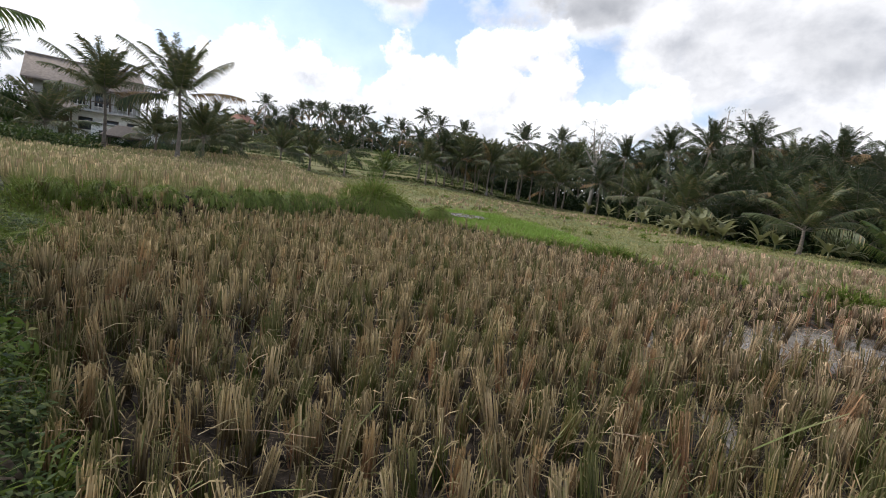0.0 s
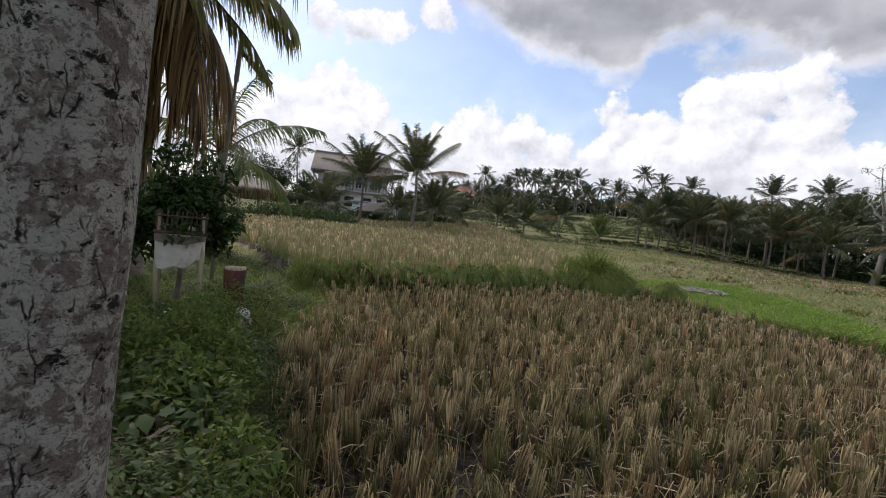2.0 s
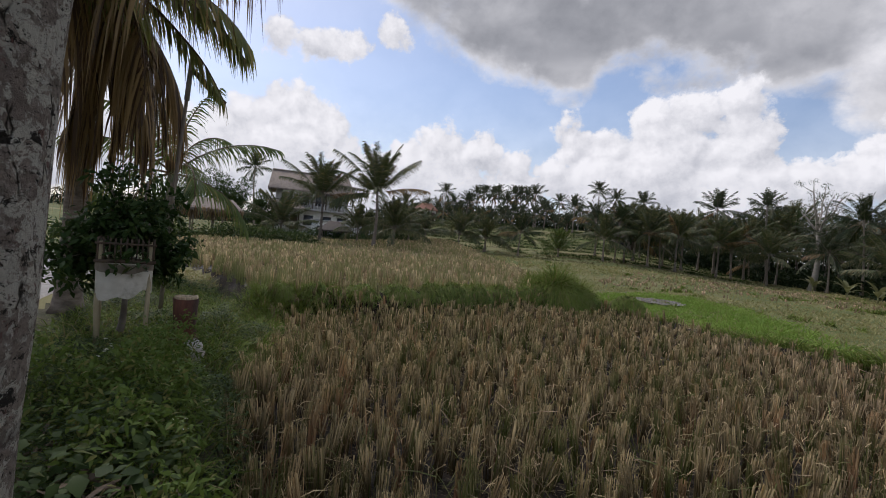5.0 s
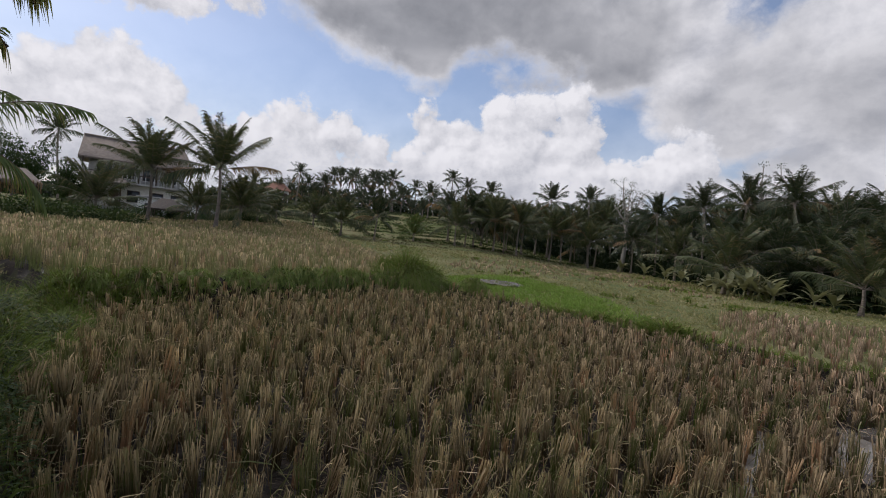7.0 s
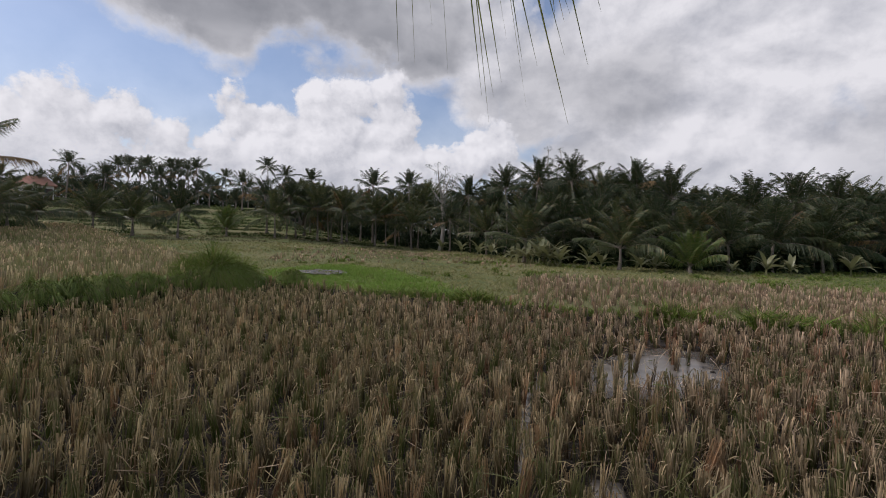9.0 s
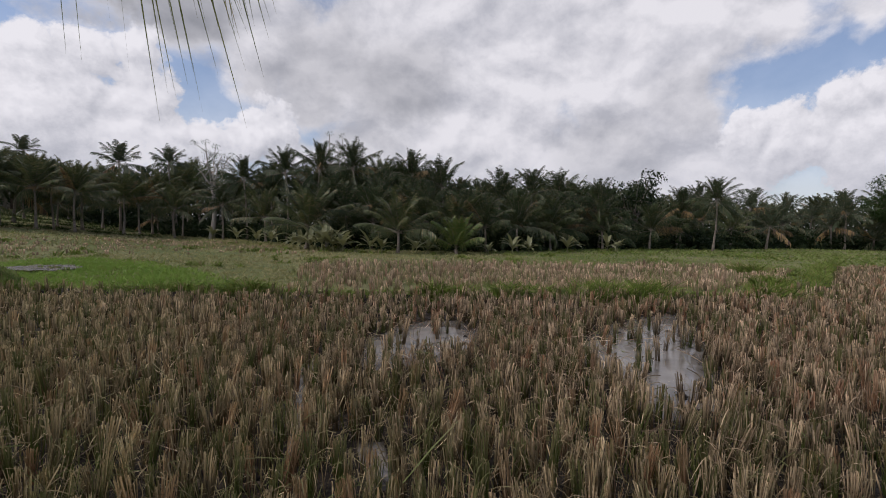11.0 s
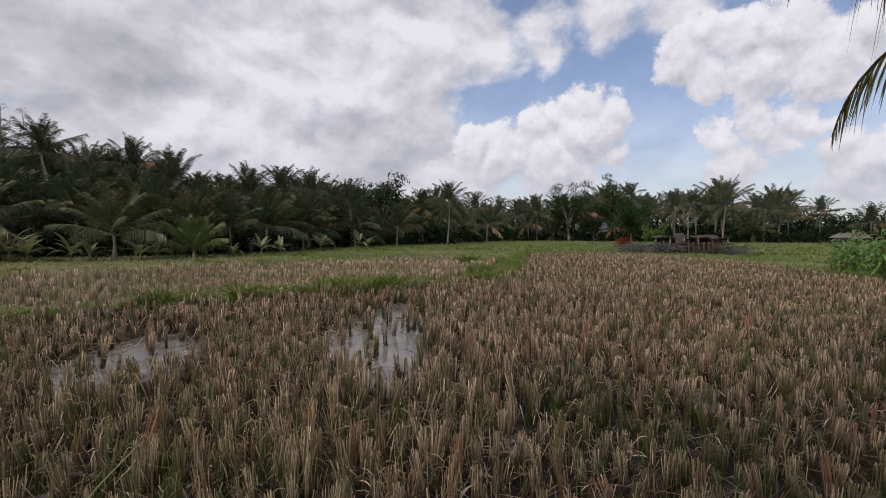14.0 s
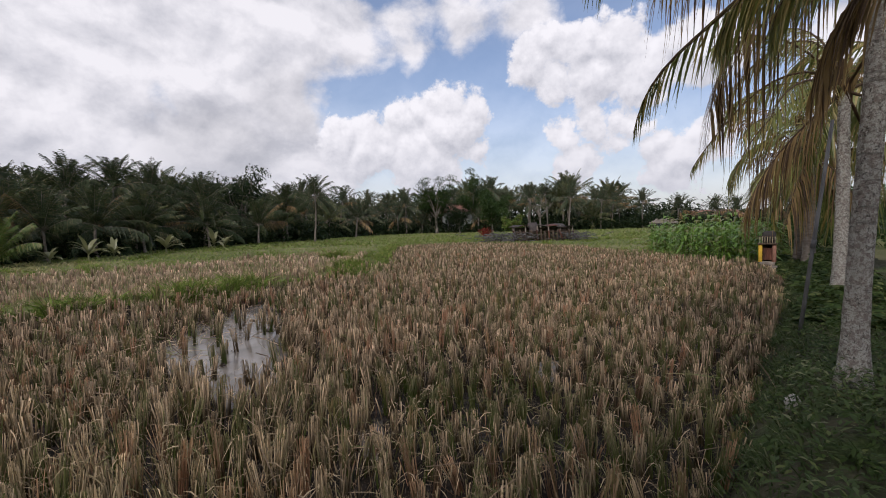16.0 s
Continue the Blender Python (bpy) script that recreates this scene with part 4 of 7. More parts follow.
    for lo, hi in ((12, 25), (25, 45), (45, 120)):
        j = (d >= lo) & (d < hi)
        s = (lo + hi) / 2
        right = np.degrees(np.arctan2(-x, y)) < -48 + 6 * rough(x, y, 0.3, 8)
        slope = ~right & (d > 58) & (np.degrees(np.arctan2(-x, y)) > -14)
        for grass, side in ((g, ~right & ~slope), (far, right), (hill, slope)):
            tufts(grass, x[j & side], y[j & side], rng, 7, 0.16 + 0.0012 * s, 0.0018 * s, 0.45, 0.012 * s, ((0, 1.0), (1, 0.3)))
    single("slope_grass", hill, M["grass_terrace"], "dry olive grass on the rice terraces", "grass", kind="stuff")
    single("field_grass", far, M["grass_far"], "green grass on the far field before the grove", "grass", kind="stuff")
    single("field_grass", g, M["grass_field"], "short olive and straw-tinged grass on the fallow fields", "grass", kind="stuff")
    g = Geo()
    for _ in range(190):
        th0, d0 = radians(rng.uniform(-112, 12)), rng.uniform(20, 62)
        q = (-d0 * math.sin(th0), d0 * math.cos(th0))
        if inside(q[0], q[1], NEAR) or inside(q[0], q[1], UPPER):
            continue
        n = rng.randint(3, 12)
        w = rng.uniform(0.3, 1.3)
        a = rng.uniform(0, 6.28)
        s = rng.normal(0, w, n)
        fountain(g, q[0] + s * math.cos(a), q[1] + s * math.sin(a), rng, 24, rng.uniform(0.16, 0.42), 0.045)
    single("field_weeds", g, M["grass"], "scattered green weed clumps on the fallow fields", "weeds", kind="stuff")


build_grass()


def build_terraces():
    """Tall dark grass on the faces of the steps up the slope."""
    rng = np.random.RandomState(61)
    g = Geo()
    for lvl in range(2, 18):
        d0 = float(np.interp((lvl + 0.85) * 0.62, [0, 1.0, 1.6, 8.2, 12, 30], [40, 62, 70, 125, 200, 1500]))
        if not 66 < d0 < 150:
            continue
        az = rng.uniform(-11, 29, 560)
        keep = rough(az * 0.6, 0 * az + lvl * 3.1, 1.0, 7) > -0.55
        th = np.radians(az[keep])
        d = d0 + rng.normal(0, 0.25, len(th))
        tufts(g, -d * np.sin(th), d * np.cos(th), rng, 9, 0.42, 0.1, 0.5, 0.5, ((0, 1.0), (1, 0.3)))
    single("terrace_grass", g, M["weed"], "dark grass on the faces of the rice terraces", "grass", kind="stuff")


build_terraces()

# ---- palms ----
def spine(e0, bend, length, n=9, late=1.3):
    """Points of a bowed midrib that starts at the slope e0 (degrees), in the xz plane."""
    s = np.linspace(0, 1, n)
    e = np.radians(e0 - bend * s ** late)
    ds = length / (n - 1)
    x = np.concatenate([[0], np.cumsum(np.cos(e[:-1]) * ds)])
    z = np.concatenate([[0], np.cumsum(np.sin(e[:-1]) * ds)])
    return np.stack([x, 0 * x, z], 1)


def frond(g, rng, az, e0, bend, length, leaflets, leaf_len, leaf_w, prof, origin=(0, 0, 0), hang=0.45, twist=0.0, mats=(0, 1), bare=0.16, rib=0.022, ragged=0.15, late=1.3):
    p = spine(e0, bend, length, 9, late)
    p[:, 1] += twist * np.linspace(0, 1, len(p)) ** 2 * length
    c, s = math.cos(az), math.sin(az)
    rot = np.array([[c, s, 0], [-s, c, 0], [0, 0, 1]])
    p = p @ rot + np.array(origin)
    k = len(p)
    if rib:
        g.tube(p, np.linspace(rib, rib * 0.25, k), 4 if rib < 0.03 else 6, False, mats[1])
    t = np.repeat(np.linspace(bare, 0.995, leaflets), 2)
    t = t + rng.normal(0, 0.004, len(t))
    keep = rng.uniform(0, 1, len(t)) > ragged * 0.4
    sgn = np.tile([1.0, -1.0], leaflets)[keep]
    t = np.clip(t[keep], 0, 1)
    f = t * (k - 1)
    i = np.clip(f.astype(int), 0, k - 2)
    w = (f - i)[:, None]
    base = p[i] * (1 - w) + p[i + 1] * w
    tan = p[i + 1] - p[i]
    tan /= np.linalg.norm(tan, axis=1, keepdims=True)
    side = np.cross(tan, UP)
    side /= np.linalg.norm(side, axis=1, keepdims=True) + 1e-6
    nrm = np.cross(side, tan)
    ln = leaf_len * (0.35 + 0.65 * np.sin(np.pi * np.clip(t * 0.85 + 0.12, 0, 1))) * rng.uniform(1 - ragged, 1 + ragged, len(t))
    fw = 0.6 + 0.6 * t
    dirv = side * sgn[:, None] * 0.9 + tan * fw[:, None] + nrm * 0.12 - UP * (hang * 0.45) + rng.normal(0, 0.06 + 0.1 * ragged, (len(t), 3))
    dirv /= np.linalg.norm(dirv, axis=1, keepdims=True)
    tip = dirv * ln[:, None]
    bend_v = -UP[None] * (ln * hang * rng.uniform(0.7, 1.4, len(t)))[:, None] - dirv * (0.25 * hang * ln)[:, None]
    g.ribbons(base, tip, bend_v, leaf_w, prof, side=nrm * 0.5 + tan, mat=mats[0])


def crown_geo(seed, fronds, length, leaflets, leaf_w, leaf_len, prof, low=-35, high=88, dry=0.08, hang=0.5, origin=(0, 0, 0), rib=0.022, bow=(32, 60), rise=1.15):
    rng = np.random.RandomState(seed)
    g = Geo()
    for k in range(fronds):
        u = (k + 0.5) / fronds
        az = k * 2.39996 + rng.normal(0, 0.2)
        e0 = high + (low - high) * u ** rise + rng.normal(0, 6)
        L = length * (0.8 + 0.27 * min(1, u * 2.2)) * rng.uniform(0.88, 1.1)
        dead = rng.uniform() < dry and u > 0.6
        frond(g, rng, az, e0, rng.uniform(*bow) if not dead else 35, L, leaflets, leaf_len, leaf_w, prof, origin,
              hang * rng.uniform(0.8, 1.4) * (0.55 + 0.9 * u), rng.normal(0, 0.07), (2 if dead else 0, 1), rib=rib, late=1.9)
    return g


def trunk_geo(h, r0, r1, lean, seed, n=10, rings=14):
    rng = np.random.RandomState(seed)
    s = np.linspace(0, 1, rings)
    a = rng.uniform(0, 6.28)
    x = lean * h * (s ** 1.6)
    sway = 0.02 * h * np.sin(s * 4 + a)
    p = np.stack([x * math.cos(a) + sway * math.sin(a), x * math.sin(a) - sway * math.cos(a), s * h], 1)
    r = r1 + (r0 - r1) * (1 - s) ** 1.2 + 0.6 * r0 * np.exp(-s * h / 0.35)
    g = Geo().tube(p, r * (1 + 0.05 * np.sin(np.arange(rings) * 2.4)), n, True)
    return g, p[-1]


LEAF2 = ((0, 0.5), (0.4, 1.0), (1, 0.12))
LEAF1 = ((0, 0.8), (1, 0.35))
PALMS = []


def palm_kind(seed, h, length, fronds, leaflets, leaf_w, leaf_len, prof, r0=0.17, low=-35, n=8, leaf="palm", lean=0.05, dry=0.07, bow=(32, 60), rise=1.15, hang=0.5):
    tg, top = trunk_geo(h, r0, r0 * 0.62, lean, seed, n, 12)
    t = tg.mesh("palm_trunk", M["trunk"], True)
    c = crown_geo(seed + 100, fronds, length, leaflets, leaf_w, leaf_len, prof, low, dry=dry, origin=tuple(top), bow=bow, rise=rise, hang=hang)
    return t, c.mesh("palm_crown", [M[leaf], M["trunk"], M["palm_dry"]]), h + length * 0.85


for s_, (h_, L_, lo_) in enumerate(((1.4, 3.3, -5), (2.2, 3.4, -10), (3.2, 3.4, -25), (4.6, 3.3, -35), (6.0, 3.2, -40), (7.6, 3.1, -45), (9.4, 3.0, -45), (11.4, 2.9, -48))):
    PALMS.append(palm_kind(40 + s_, h_, L_, 32, 46, 0.056, 0.74, LEAF1, r0=0.125, low=lo_, rise=2.0, bow=(22, 66), leaf="palm", hang=0.5))
PALMS_BIG = []
for s_, (h_, L_, lo_) in enumerate(((0.5, 3.0, 30), (0.9, 3.3, 20), (1.6, 3.6, 0), (2.8, 3.8, -15))):
    t_, c_, f_ = palm_kind(140 + s_, h_, L_, 24, 56, 0.055, 0.8, LEAF2, r0=0.13, low=lo_, leaf="palm_young" if s_ < 2 else "palm_old", lean=0.02, bow=(22, 62), rise=1.7, dry=0.06, hang=0.5)
    PALMS_BIG.append((t_, c_, h_ + 0.84 * L_))
PALMS_MID = []
for s_, (h_, L_) in enumerate(((2.0, 3.6), (2.9, 3.8), (4.0, 3.7))):
    t_, c_, f_ = palm_kind(180 + s_, h_, L_, 30, 62, 0.05, 0.85, LEAF2, r0=0.13, low=-12, lean=0.02, bow=(20, 64), rise=1.9, dry=0.06, hang=0.5, leaf="palm_old")
    PALMS_MID.append((t_, c_, h_ + 0.84 * L_))
PALMS_FAR = []
for s_, (h_, L_, lo_) in enumerate(((1.4, 3.2, -10), (3.2, 3.4, -30), (5.6, 3.3, -40), (8.4, 3.1, -45), (11.5, 3.0, -45))):
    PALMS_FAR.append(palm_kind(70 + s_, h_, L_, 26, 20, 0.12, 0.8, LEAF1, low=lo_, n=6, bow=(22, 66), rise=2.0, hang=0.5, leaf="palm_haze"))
rng_p = np.random.RandomState(5)


def palm(az, d, top, base=None, label="", turn=None, lean=0.0, group="palms of the grove", big=False, mid=False):
    """A palm whose crown reaches the slope top (degrees) as seen from the paddy's edge."""
    p = polar(az, d)
    z0 = float(height(p.x, p.y)) if base is None else base
    want = max(1.9 + d * math.tan(radians(top)) - z0, 2.2)
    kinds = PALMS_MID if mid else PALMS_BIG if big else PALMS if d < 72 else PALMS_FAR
    t, c, full = min(kinds, key=lambda q: abs(math.log(q[2] / want)))
    s = want / full
    tall = "tall" if want > 9 else "young, low" if want < 5 else "slender"
    if not label:
        label = tall + (" coconut palm with grey trunk in the dense grove" if group == "palms of the grove" else " coconut palm on the terraced slope")
    ob = thing("palm_tree", label, "palm tree", Matrix.LocRotScale((p.x, p.y, z0 - 0.05), Euler((lean, lean * 0.5, turn if turn is not None else rng_p.uniform(0, 6.28))), (s, s, s)), group)
    part("trunk", t, None, ob)
    part("crown", c, None, ob)
    return ob


# the grove beyond the paddies: its near edge, and the height of its outline, by heading
GROVE_AZ = [-110, -101, -96, -90, -84, -78, -72, -64, -57, -52, -46, -40, -36, -31, -28, -24, -19, -15, -10, -5, 0]
GROVE_D = [95, 90, 88, 92, 92, 84, 64, 54, 45, 40, 36, 35, 36, 38, 42, 50, 62, 74, 84, 84, 86]
GROVE_TOP = [4.6, 5.4, 5.6, 5.6, 4.8, 4.4, 5.4, 6.0, 6.5, 6.8, 7.0, 7.8, 8.0, 8.4, 7.8, 7.6, 6.6, 6.4, 6.3, 6.0, 6.2]


def grove_edge(az):
    return float(np.interp(az, GROVE_AZ, GROVE_D)), float(np.interp(az, GROVE_AZ, GROVE_TOP))


# palms that stand out, by heading, distance and top
for az_, d_, top_ in ((-23.7, 56, 9.0), (-26.9, 53, 9.8), (-31.4, 49, 10.3), (-37.8, 48, 9.4), (-42.2, 47, 8.6), (-48.7, 47, 7.4), (-52.7, 49, 7.5),
                      (-56.2, 52, 7.2), (-69.2, 66, 5.2), (-72.3, 62, 6.1), (-12.2, 80, 8.2), (-7.8, 78, 8.2), (-19.5, 66, 7.6), (-35, 52, 7.8), (-60.5, 54, 6.3),
                      (-83, 95, 4.1), (-93.3, 96, 5.7), (-98, 92, 4.6), (-100, 96, 4.7), (-102.5, 92, 4.6), (-106, 98, 3.9), (-110.5, 104, 3.4), (-114, 106, 2.6), (-117.5, 100, 2.3), (-119.3, 98, 2.2)):
    palm(az_, d_, top_)
for az_, d_, top_ in ((-25.9, 41, 4.8), (-36.6, 35.5, 4.3), (-43.7, 35.5, 1.3), (-21.4, 55, 4.2)):
    palm(az_, d_, top_, big=True)
for az_, d_, top_ in ((-30.5, 43, 5.2), (-17, 66, 4.6), (-47.3, 40, 4.2), (-51, 43, 4.6), (-55, 47, 4.2), (-40.3, 41, 5.2), (-33.4, 42, 5.0), (-61, 53, 3.8), (-66, 58, 3.4), (-28.2, 44, 5.6), (-38.6, 42, 5.4), (-44.8, 41, 4.8)):
    palm(az_, d_, top_)
for az_ in np.arange(-108, -1, 1.75):
    d0, top0 = grove_edge(az_)
    for row, (dd, share) in enumerate(((4, 0.6), (9, 0.85), (15, 0.95), (23, 1.02))):
        if rng_p.uniform() < (0.85, 0.45, 0.15, 0.1)[row]:
            continue
        a = az_ + rng_p.uniform(-0.9, 0.9)
        palm(a, d0 + dd + rng_p.uniform(-2, 3), (top0 - 0.3) * share + rng_p.uniform(-1.4, 0.5), lean=rng_p.normal(0, 0.06), mid=rng_p.uniform() < 0.3)

# palms on the terraces and by the villa
SLOPE = "palms of the terraced slope"
for az_, d_, top_ in ((20.4, 74, 4.1), (17.2, 74, 4.1), (13.2, 72, 4.6), (24.5, 70, 3.9), (26.5, 68, 4.4), (28.3, 66, 4.0), (8.5, 78, 2.8), (4.4, 84, 6.4), (2.2, 80, 6.2), (0.2, 84, 5.4), (-2.5, 82, 5.8), (-4.7, 84, 5.4)):
    palm(az_, d_ * 0.86, top_, group=SLOPE, big=top_ < 4.5)
for az_ in np.arange(-13.5, 4.5, 1.5):
    palm(az_ + rng_p.uniform(-0.5, 0.5), 72 + rng_p.uniform(-6, 10), 4.6 + rng_p.uniform(-0.8, 1.9), group=SLOPE, mid=True)
for az_, d_, top_ in ((22.4, 112, 7.4), (4.3, 118, 8.7), (-0.5, 112, 7.8), (2.6, 120, 8.0), (19.6, 125, 6.6), (6.9, 116, 7.0)):
    palm(az_, d_, top_, group=SLOPE)
for az_ in np.arange(8.6, 21.5, 0.9):
    palm(az_, 132 + rng_p.uniform(-8, 14), float(np.interp(az_, [8, 10, 12.5, 17, 19.5, 22], [6.4, 7.0, 8.1, 8.2, 6.8, 6.0])) + rng_p.uniform(-1.3, 0.5), group=SLOPE)
for az_ in np.arange(-8, 28, 1.3):
    palm(az_, 126 + rng_p.uniform(-8, 10), 5.2 + rng_p.uniform(-0.8, 1.0), group=SLOPE)
palm(36.9, 46, 8.5, mid=True, label="coconut palm with bushy crown before the villa", group=SLOPE)
palm(30.6, 45, 10.3, mid=True, label="tall full-crowned coconut palm beside the villa", group=SLOPE)
palm(44.3, 84, 8.3, label="coconut palm behind the villa roof", group=SLOPE)
palm(41.2, 44, 4.2, big=True, label="yellow-green young palm beside the villa", group=SLOPE)
palm(32.6, 52, 3.6, mid=True, label="low palm at the villa wall", group=SLOPE)
palm(28.3, 48, 4.8, mid=True, label="low palm at the villa wall", group=SLOPE)


# ---- broadleaf trees, bushes ----
def tree_geo(seed, h, spread, leaves, leaf, limbs=7, sparse=False):
    """Trunk with limbs, and clumps of leaves at the limbs' ends."""
    rng = np.random.RandomState(seed)
    wood, crown = Geo(), Geo()
    fork = h * (0.55 if sparse else 0.35)
    s = np.linspace(0, 1, 7)
    r = 0.022 * h
    wood.tube(np.stack([0.03 * h * np.sin(s * 3), 0.02 * h * s, s * fork], 1), r * (1 - 0.4 * s) + 0.4 * r * np.exp(-s * 6), 8)
    ends = []
    for k in range(limbs):
        a, e = k * 2.4 + rng.normal(0, 0.3), rng.uniform(0.5, 1.35)
        L = spread * rng.uniform(0.7, 1.1) if e < 1 else (h - fork) * rng.uniform(0.7, 1.0)
        d = np.array([math.cos(a) * math.cos(e), math.sin(a) * math.cos(e), math.sin(e)])
        b = np.array([0.03 * h * math.sin(2.6), 0.018 * h, fork * rng.uniform(0.75, 1.0)])
        pts = b + d * L * s[:, None] + np.array([0, 0, 0.15 * L]) * (s ** 2)[:, None] + rng.normal(0, 0.03 * L, (7, 3)) * s[:, None]
        wood.tube(pts, r * 0.45 * (1 - 0.8 * s) + 0.01, 5)
        ends += [pts[-1], pts[-2], pts[-3]] if not sparse else [pts[-1], pts[-2]]
        for m in range(2 if not sparse else 3):
            q = pts[3 + m % 3] + rng.normal(0, 1, 3) * 0.28 * spread * np.array([1, 1, 0.6])
            wood.tube([pts[3 + m % 3], (pts[3 + m % 3] + q) / 2 + rng.normal(0, 0.05, 3), q], [r * 0.2, r * 0.14, r * 0.06], 4)
            ends.append(q)
    ends = np.array(ends)
    i = rng.randint(0, len(ends), leaves)
    rad = spread * (0.16 if sparse else 0.3)
    off = rng.normal(0, 1, (leaves, 3))
    off = off / np.linalg.norm(off, axis=1, keepdims=True) * (rad * rng.uniform(0.2, 1.0, leaves) ** 0.5)[:, None] * np.array([1, 1, 0.65])
    tip = rng.normal(0, 1, (leaves, 3)) * np.array([1, 1, 0.5]) - [0, 0, 0.3]
    tip = tip / np.linalg.norm(tip, axis=1, keepdims=True) * leaf * rng.uniform(0.6, 1.3, leaves)[:, None]
    crown.ribbons(ends[i] + off, tip, -0.25 * UP * leaf, leaf * 0.5, ((0, 0.25), (0.45, 1.0), (1, 0.1)), rng=rng)
    return wood, crown


def tree(az, d, h, spread, leaves, leaf, mat, label, seed, sparse=False, bark="bark", limbs=7, sink=0.1):
    p = polar(az, d)
    ob = thing("tree", label, "tree", Matrix.Translation((p.x, p.y, float(height(p.x, p.y)) - sink)))
    w, c = tree_geo(seed, h, spread, leaves, leaf, limbs, sparse)
    part("trunk", w, M[bark], ob, smooth=True)
    part("crown", c, M[mat], ob)


tree(-15.9, 70, 14.6, 4.0, 2200, 0.16, "bush", "tall sparse pale-barked tree above the palms", 1, True, "pale_bark", 8)
tree(-28.9, 62, 13.8, 3.2, 1600, 0.15, "bush", "tall sparse pale-barked tree above the palms", 2, True, "pale_bark", 8)
tree(-86.7, 96, 11.5, 4.4, 9000, 0.26, "bush", "airy broadleaf tree beyond the far field", 3)
tree(-91.2, 98, 12.6, 4.0, 9000, 0.26, "bush", "airy broadleaf tree beyond the far field", 4)
tree(-64.4, 66, 9.4, 5.0, 2600, 0.4, "under", "dark flat-topped broadleaf tree in the grove", 5)
tree(-58.8, 64, 9.3, 3.4, 2200, 0.35, "bush", "broadleaf tree rising from the grove", 6)
tree(-93.6, 62, 6.0, 3.2, 11000, 0.2, "bush", "round green broadleaf tree beside the shed", 7)
tree(-96.2, 54, 3.4, 1.5, 1800, 0.26, "bush_light", "small light green tree behind the shed", 8)
tree(-99.4, 50, 5.0, 2.2, 60, 0.2, "bush", "bare dead tree with pale limbs", 9, True, "bark", 7)
tree(-89.5, 88, 5.0, 3.0, 6000, 0.2, "under", "dark bushy tree at the field's end", 10)
tree(47.5, 66, 7.6, 4.2, 9000, 0.24, "bush", "dark broadleaf tree beside the villa", 11)
tree(43.4, 70, 6.0, 3.2, 7000, 0.22, "bush", "dark broadleaf tree beside the villa", 12)
tree(51.5, 60, 6.0, 3.4, 7000, 0.22, "bush", "dark broadleaf tree beyond the upper paddy", 13)


def bush_mass(name, label, places, rng, leaves, leaf, mat, prof=((0, 0.3), (0.4, 1.0), (1, 0.1))):
    """Leaves heaped over the places (x, y, radius, height)."""
    g = Geo()
    P = np.array(places, float)
    i = rng.choice(len(P), leaves, p=P[:, 2] ** 2 / (P[:, 2] ** 2).sum())
    v = rng.normal(0, 1, (leaves, 3))
    v /= np.linalg.norm(v, axis=1, keepdims=True)
    v[:, 2] = np.abs(v[:, 2])
    r = rng.uniform(0.45, 1.0, leaves) ** 0.5
    lump = 1 + 0.25 * rough(P[i, 0] + v[:, 0] * 3, P[i, 1] + v[:, 1] * 3 + v[:, 2] * 4, 1.7, 4)
    x, y = P[i, 0] + v[:, 0] * P[i, 2] * r * lump, P[i, 1] + v[:, 1] * P[i, 2] * r * lump
    z = height(P[:, 0], P[:, 1])[i] + v[:, 2] * P[i, 3] * r * lump
    tip = v * 0.6 + rng.normal(0, 0.6, (leaves, 3))
    tip = tip / np.linalg.norm(tip, axis=1, keepdims=True) * leaf * rng.uniform(0.6, 1.3, leaves)[:, None]
    g.ribbons(np.stack([x, y, z], 1), tip, -0.35 * UP * leaf, leaf * 0.42, prof, rng=rng)
    return single(name, g, M[mat], label, "bushes", kind="stuff")


rng_b = np.random.RandomState(77)
# leaf heaps that stand for the grove's shaded inside and block the sky
spots = []
for az_ in np.arange(-122, 2, 0.55):
    d0, _t = grove_edge(az_)
    for dd in (7, 15, 26):
        p_ = polar(az_ + rng_b.uniform(-0.4, 0.4), d0 + dd + rng_b.uniform(-2, 2))
        spots.append((p_.x, p_.y, rng_b.uniform(1.2, 2.6), rng_b.uniform(1.2, 2.6) + dd * 0.075))
bush_mass("undergrowth", "dark dense undergrowth filling the shaded inside of the palm grove", spots, rng_b, 80000, 0.6, "under", ((0, 1.0), (1, 0.4)))
spots = []
for az_ in np.arange(-10, 62, 0.8):
    p_ = polar(az_, 140 + rng_b.uniform(-6, 10))
    spots.append((p_.x, p_.y, 3.5, rng_b.uniform(3, 5) + (0.8 if az_ < 26 else 0)))
for az_ in np.arange(-135, -100, 0.55):
    p_ = polar(az_, 118 + rng_b.uniform(-6, 10))
    spots.append((p_.x, p_.y, 3.0, 1.2 + 118 * math.tan(radians(float(np.interp(az_, [-128, -118, -113, -109, -105], [1.2, 1.0, 2.0, 2.6, 3.2])))) + rng_b.uniform(-1, 0.6)))
# backing added behind the grove, to darken the gaps between its trunks
for az_ in np.arange(-100, -6, 0.6):
    d0, t0 = grove_edge(az_)
    p_ = polar(az_, d0 + 31 + rng_b.uniform(-2, 3))
    spots.append((p_.x, p_.y, 3.0, 1.5 + (d0 + 31) * math.tan(radians(t0 * 0.66))))
bush_mass("far_trees", "distant dark tree belt on the rise, and dark backing added behind the grove", spots, rng_b, 90000, 0.9, "under", ((0, 1.0), (1, 0.4)))
spots = []
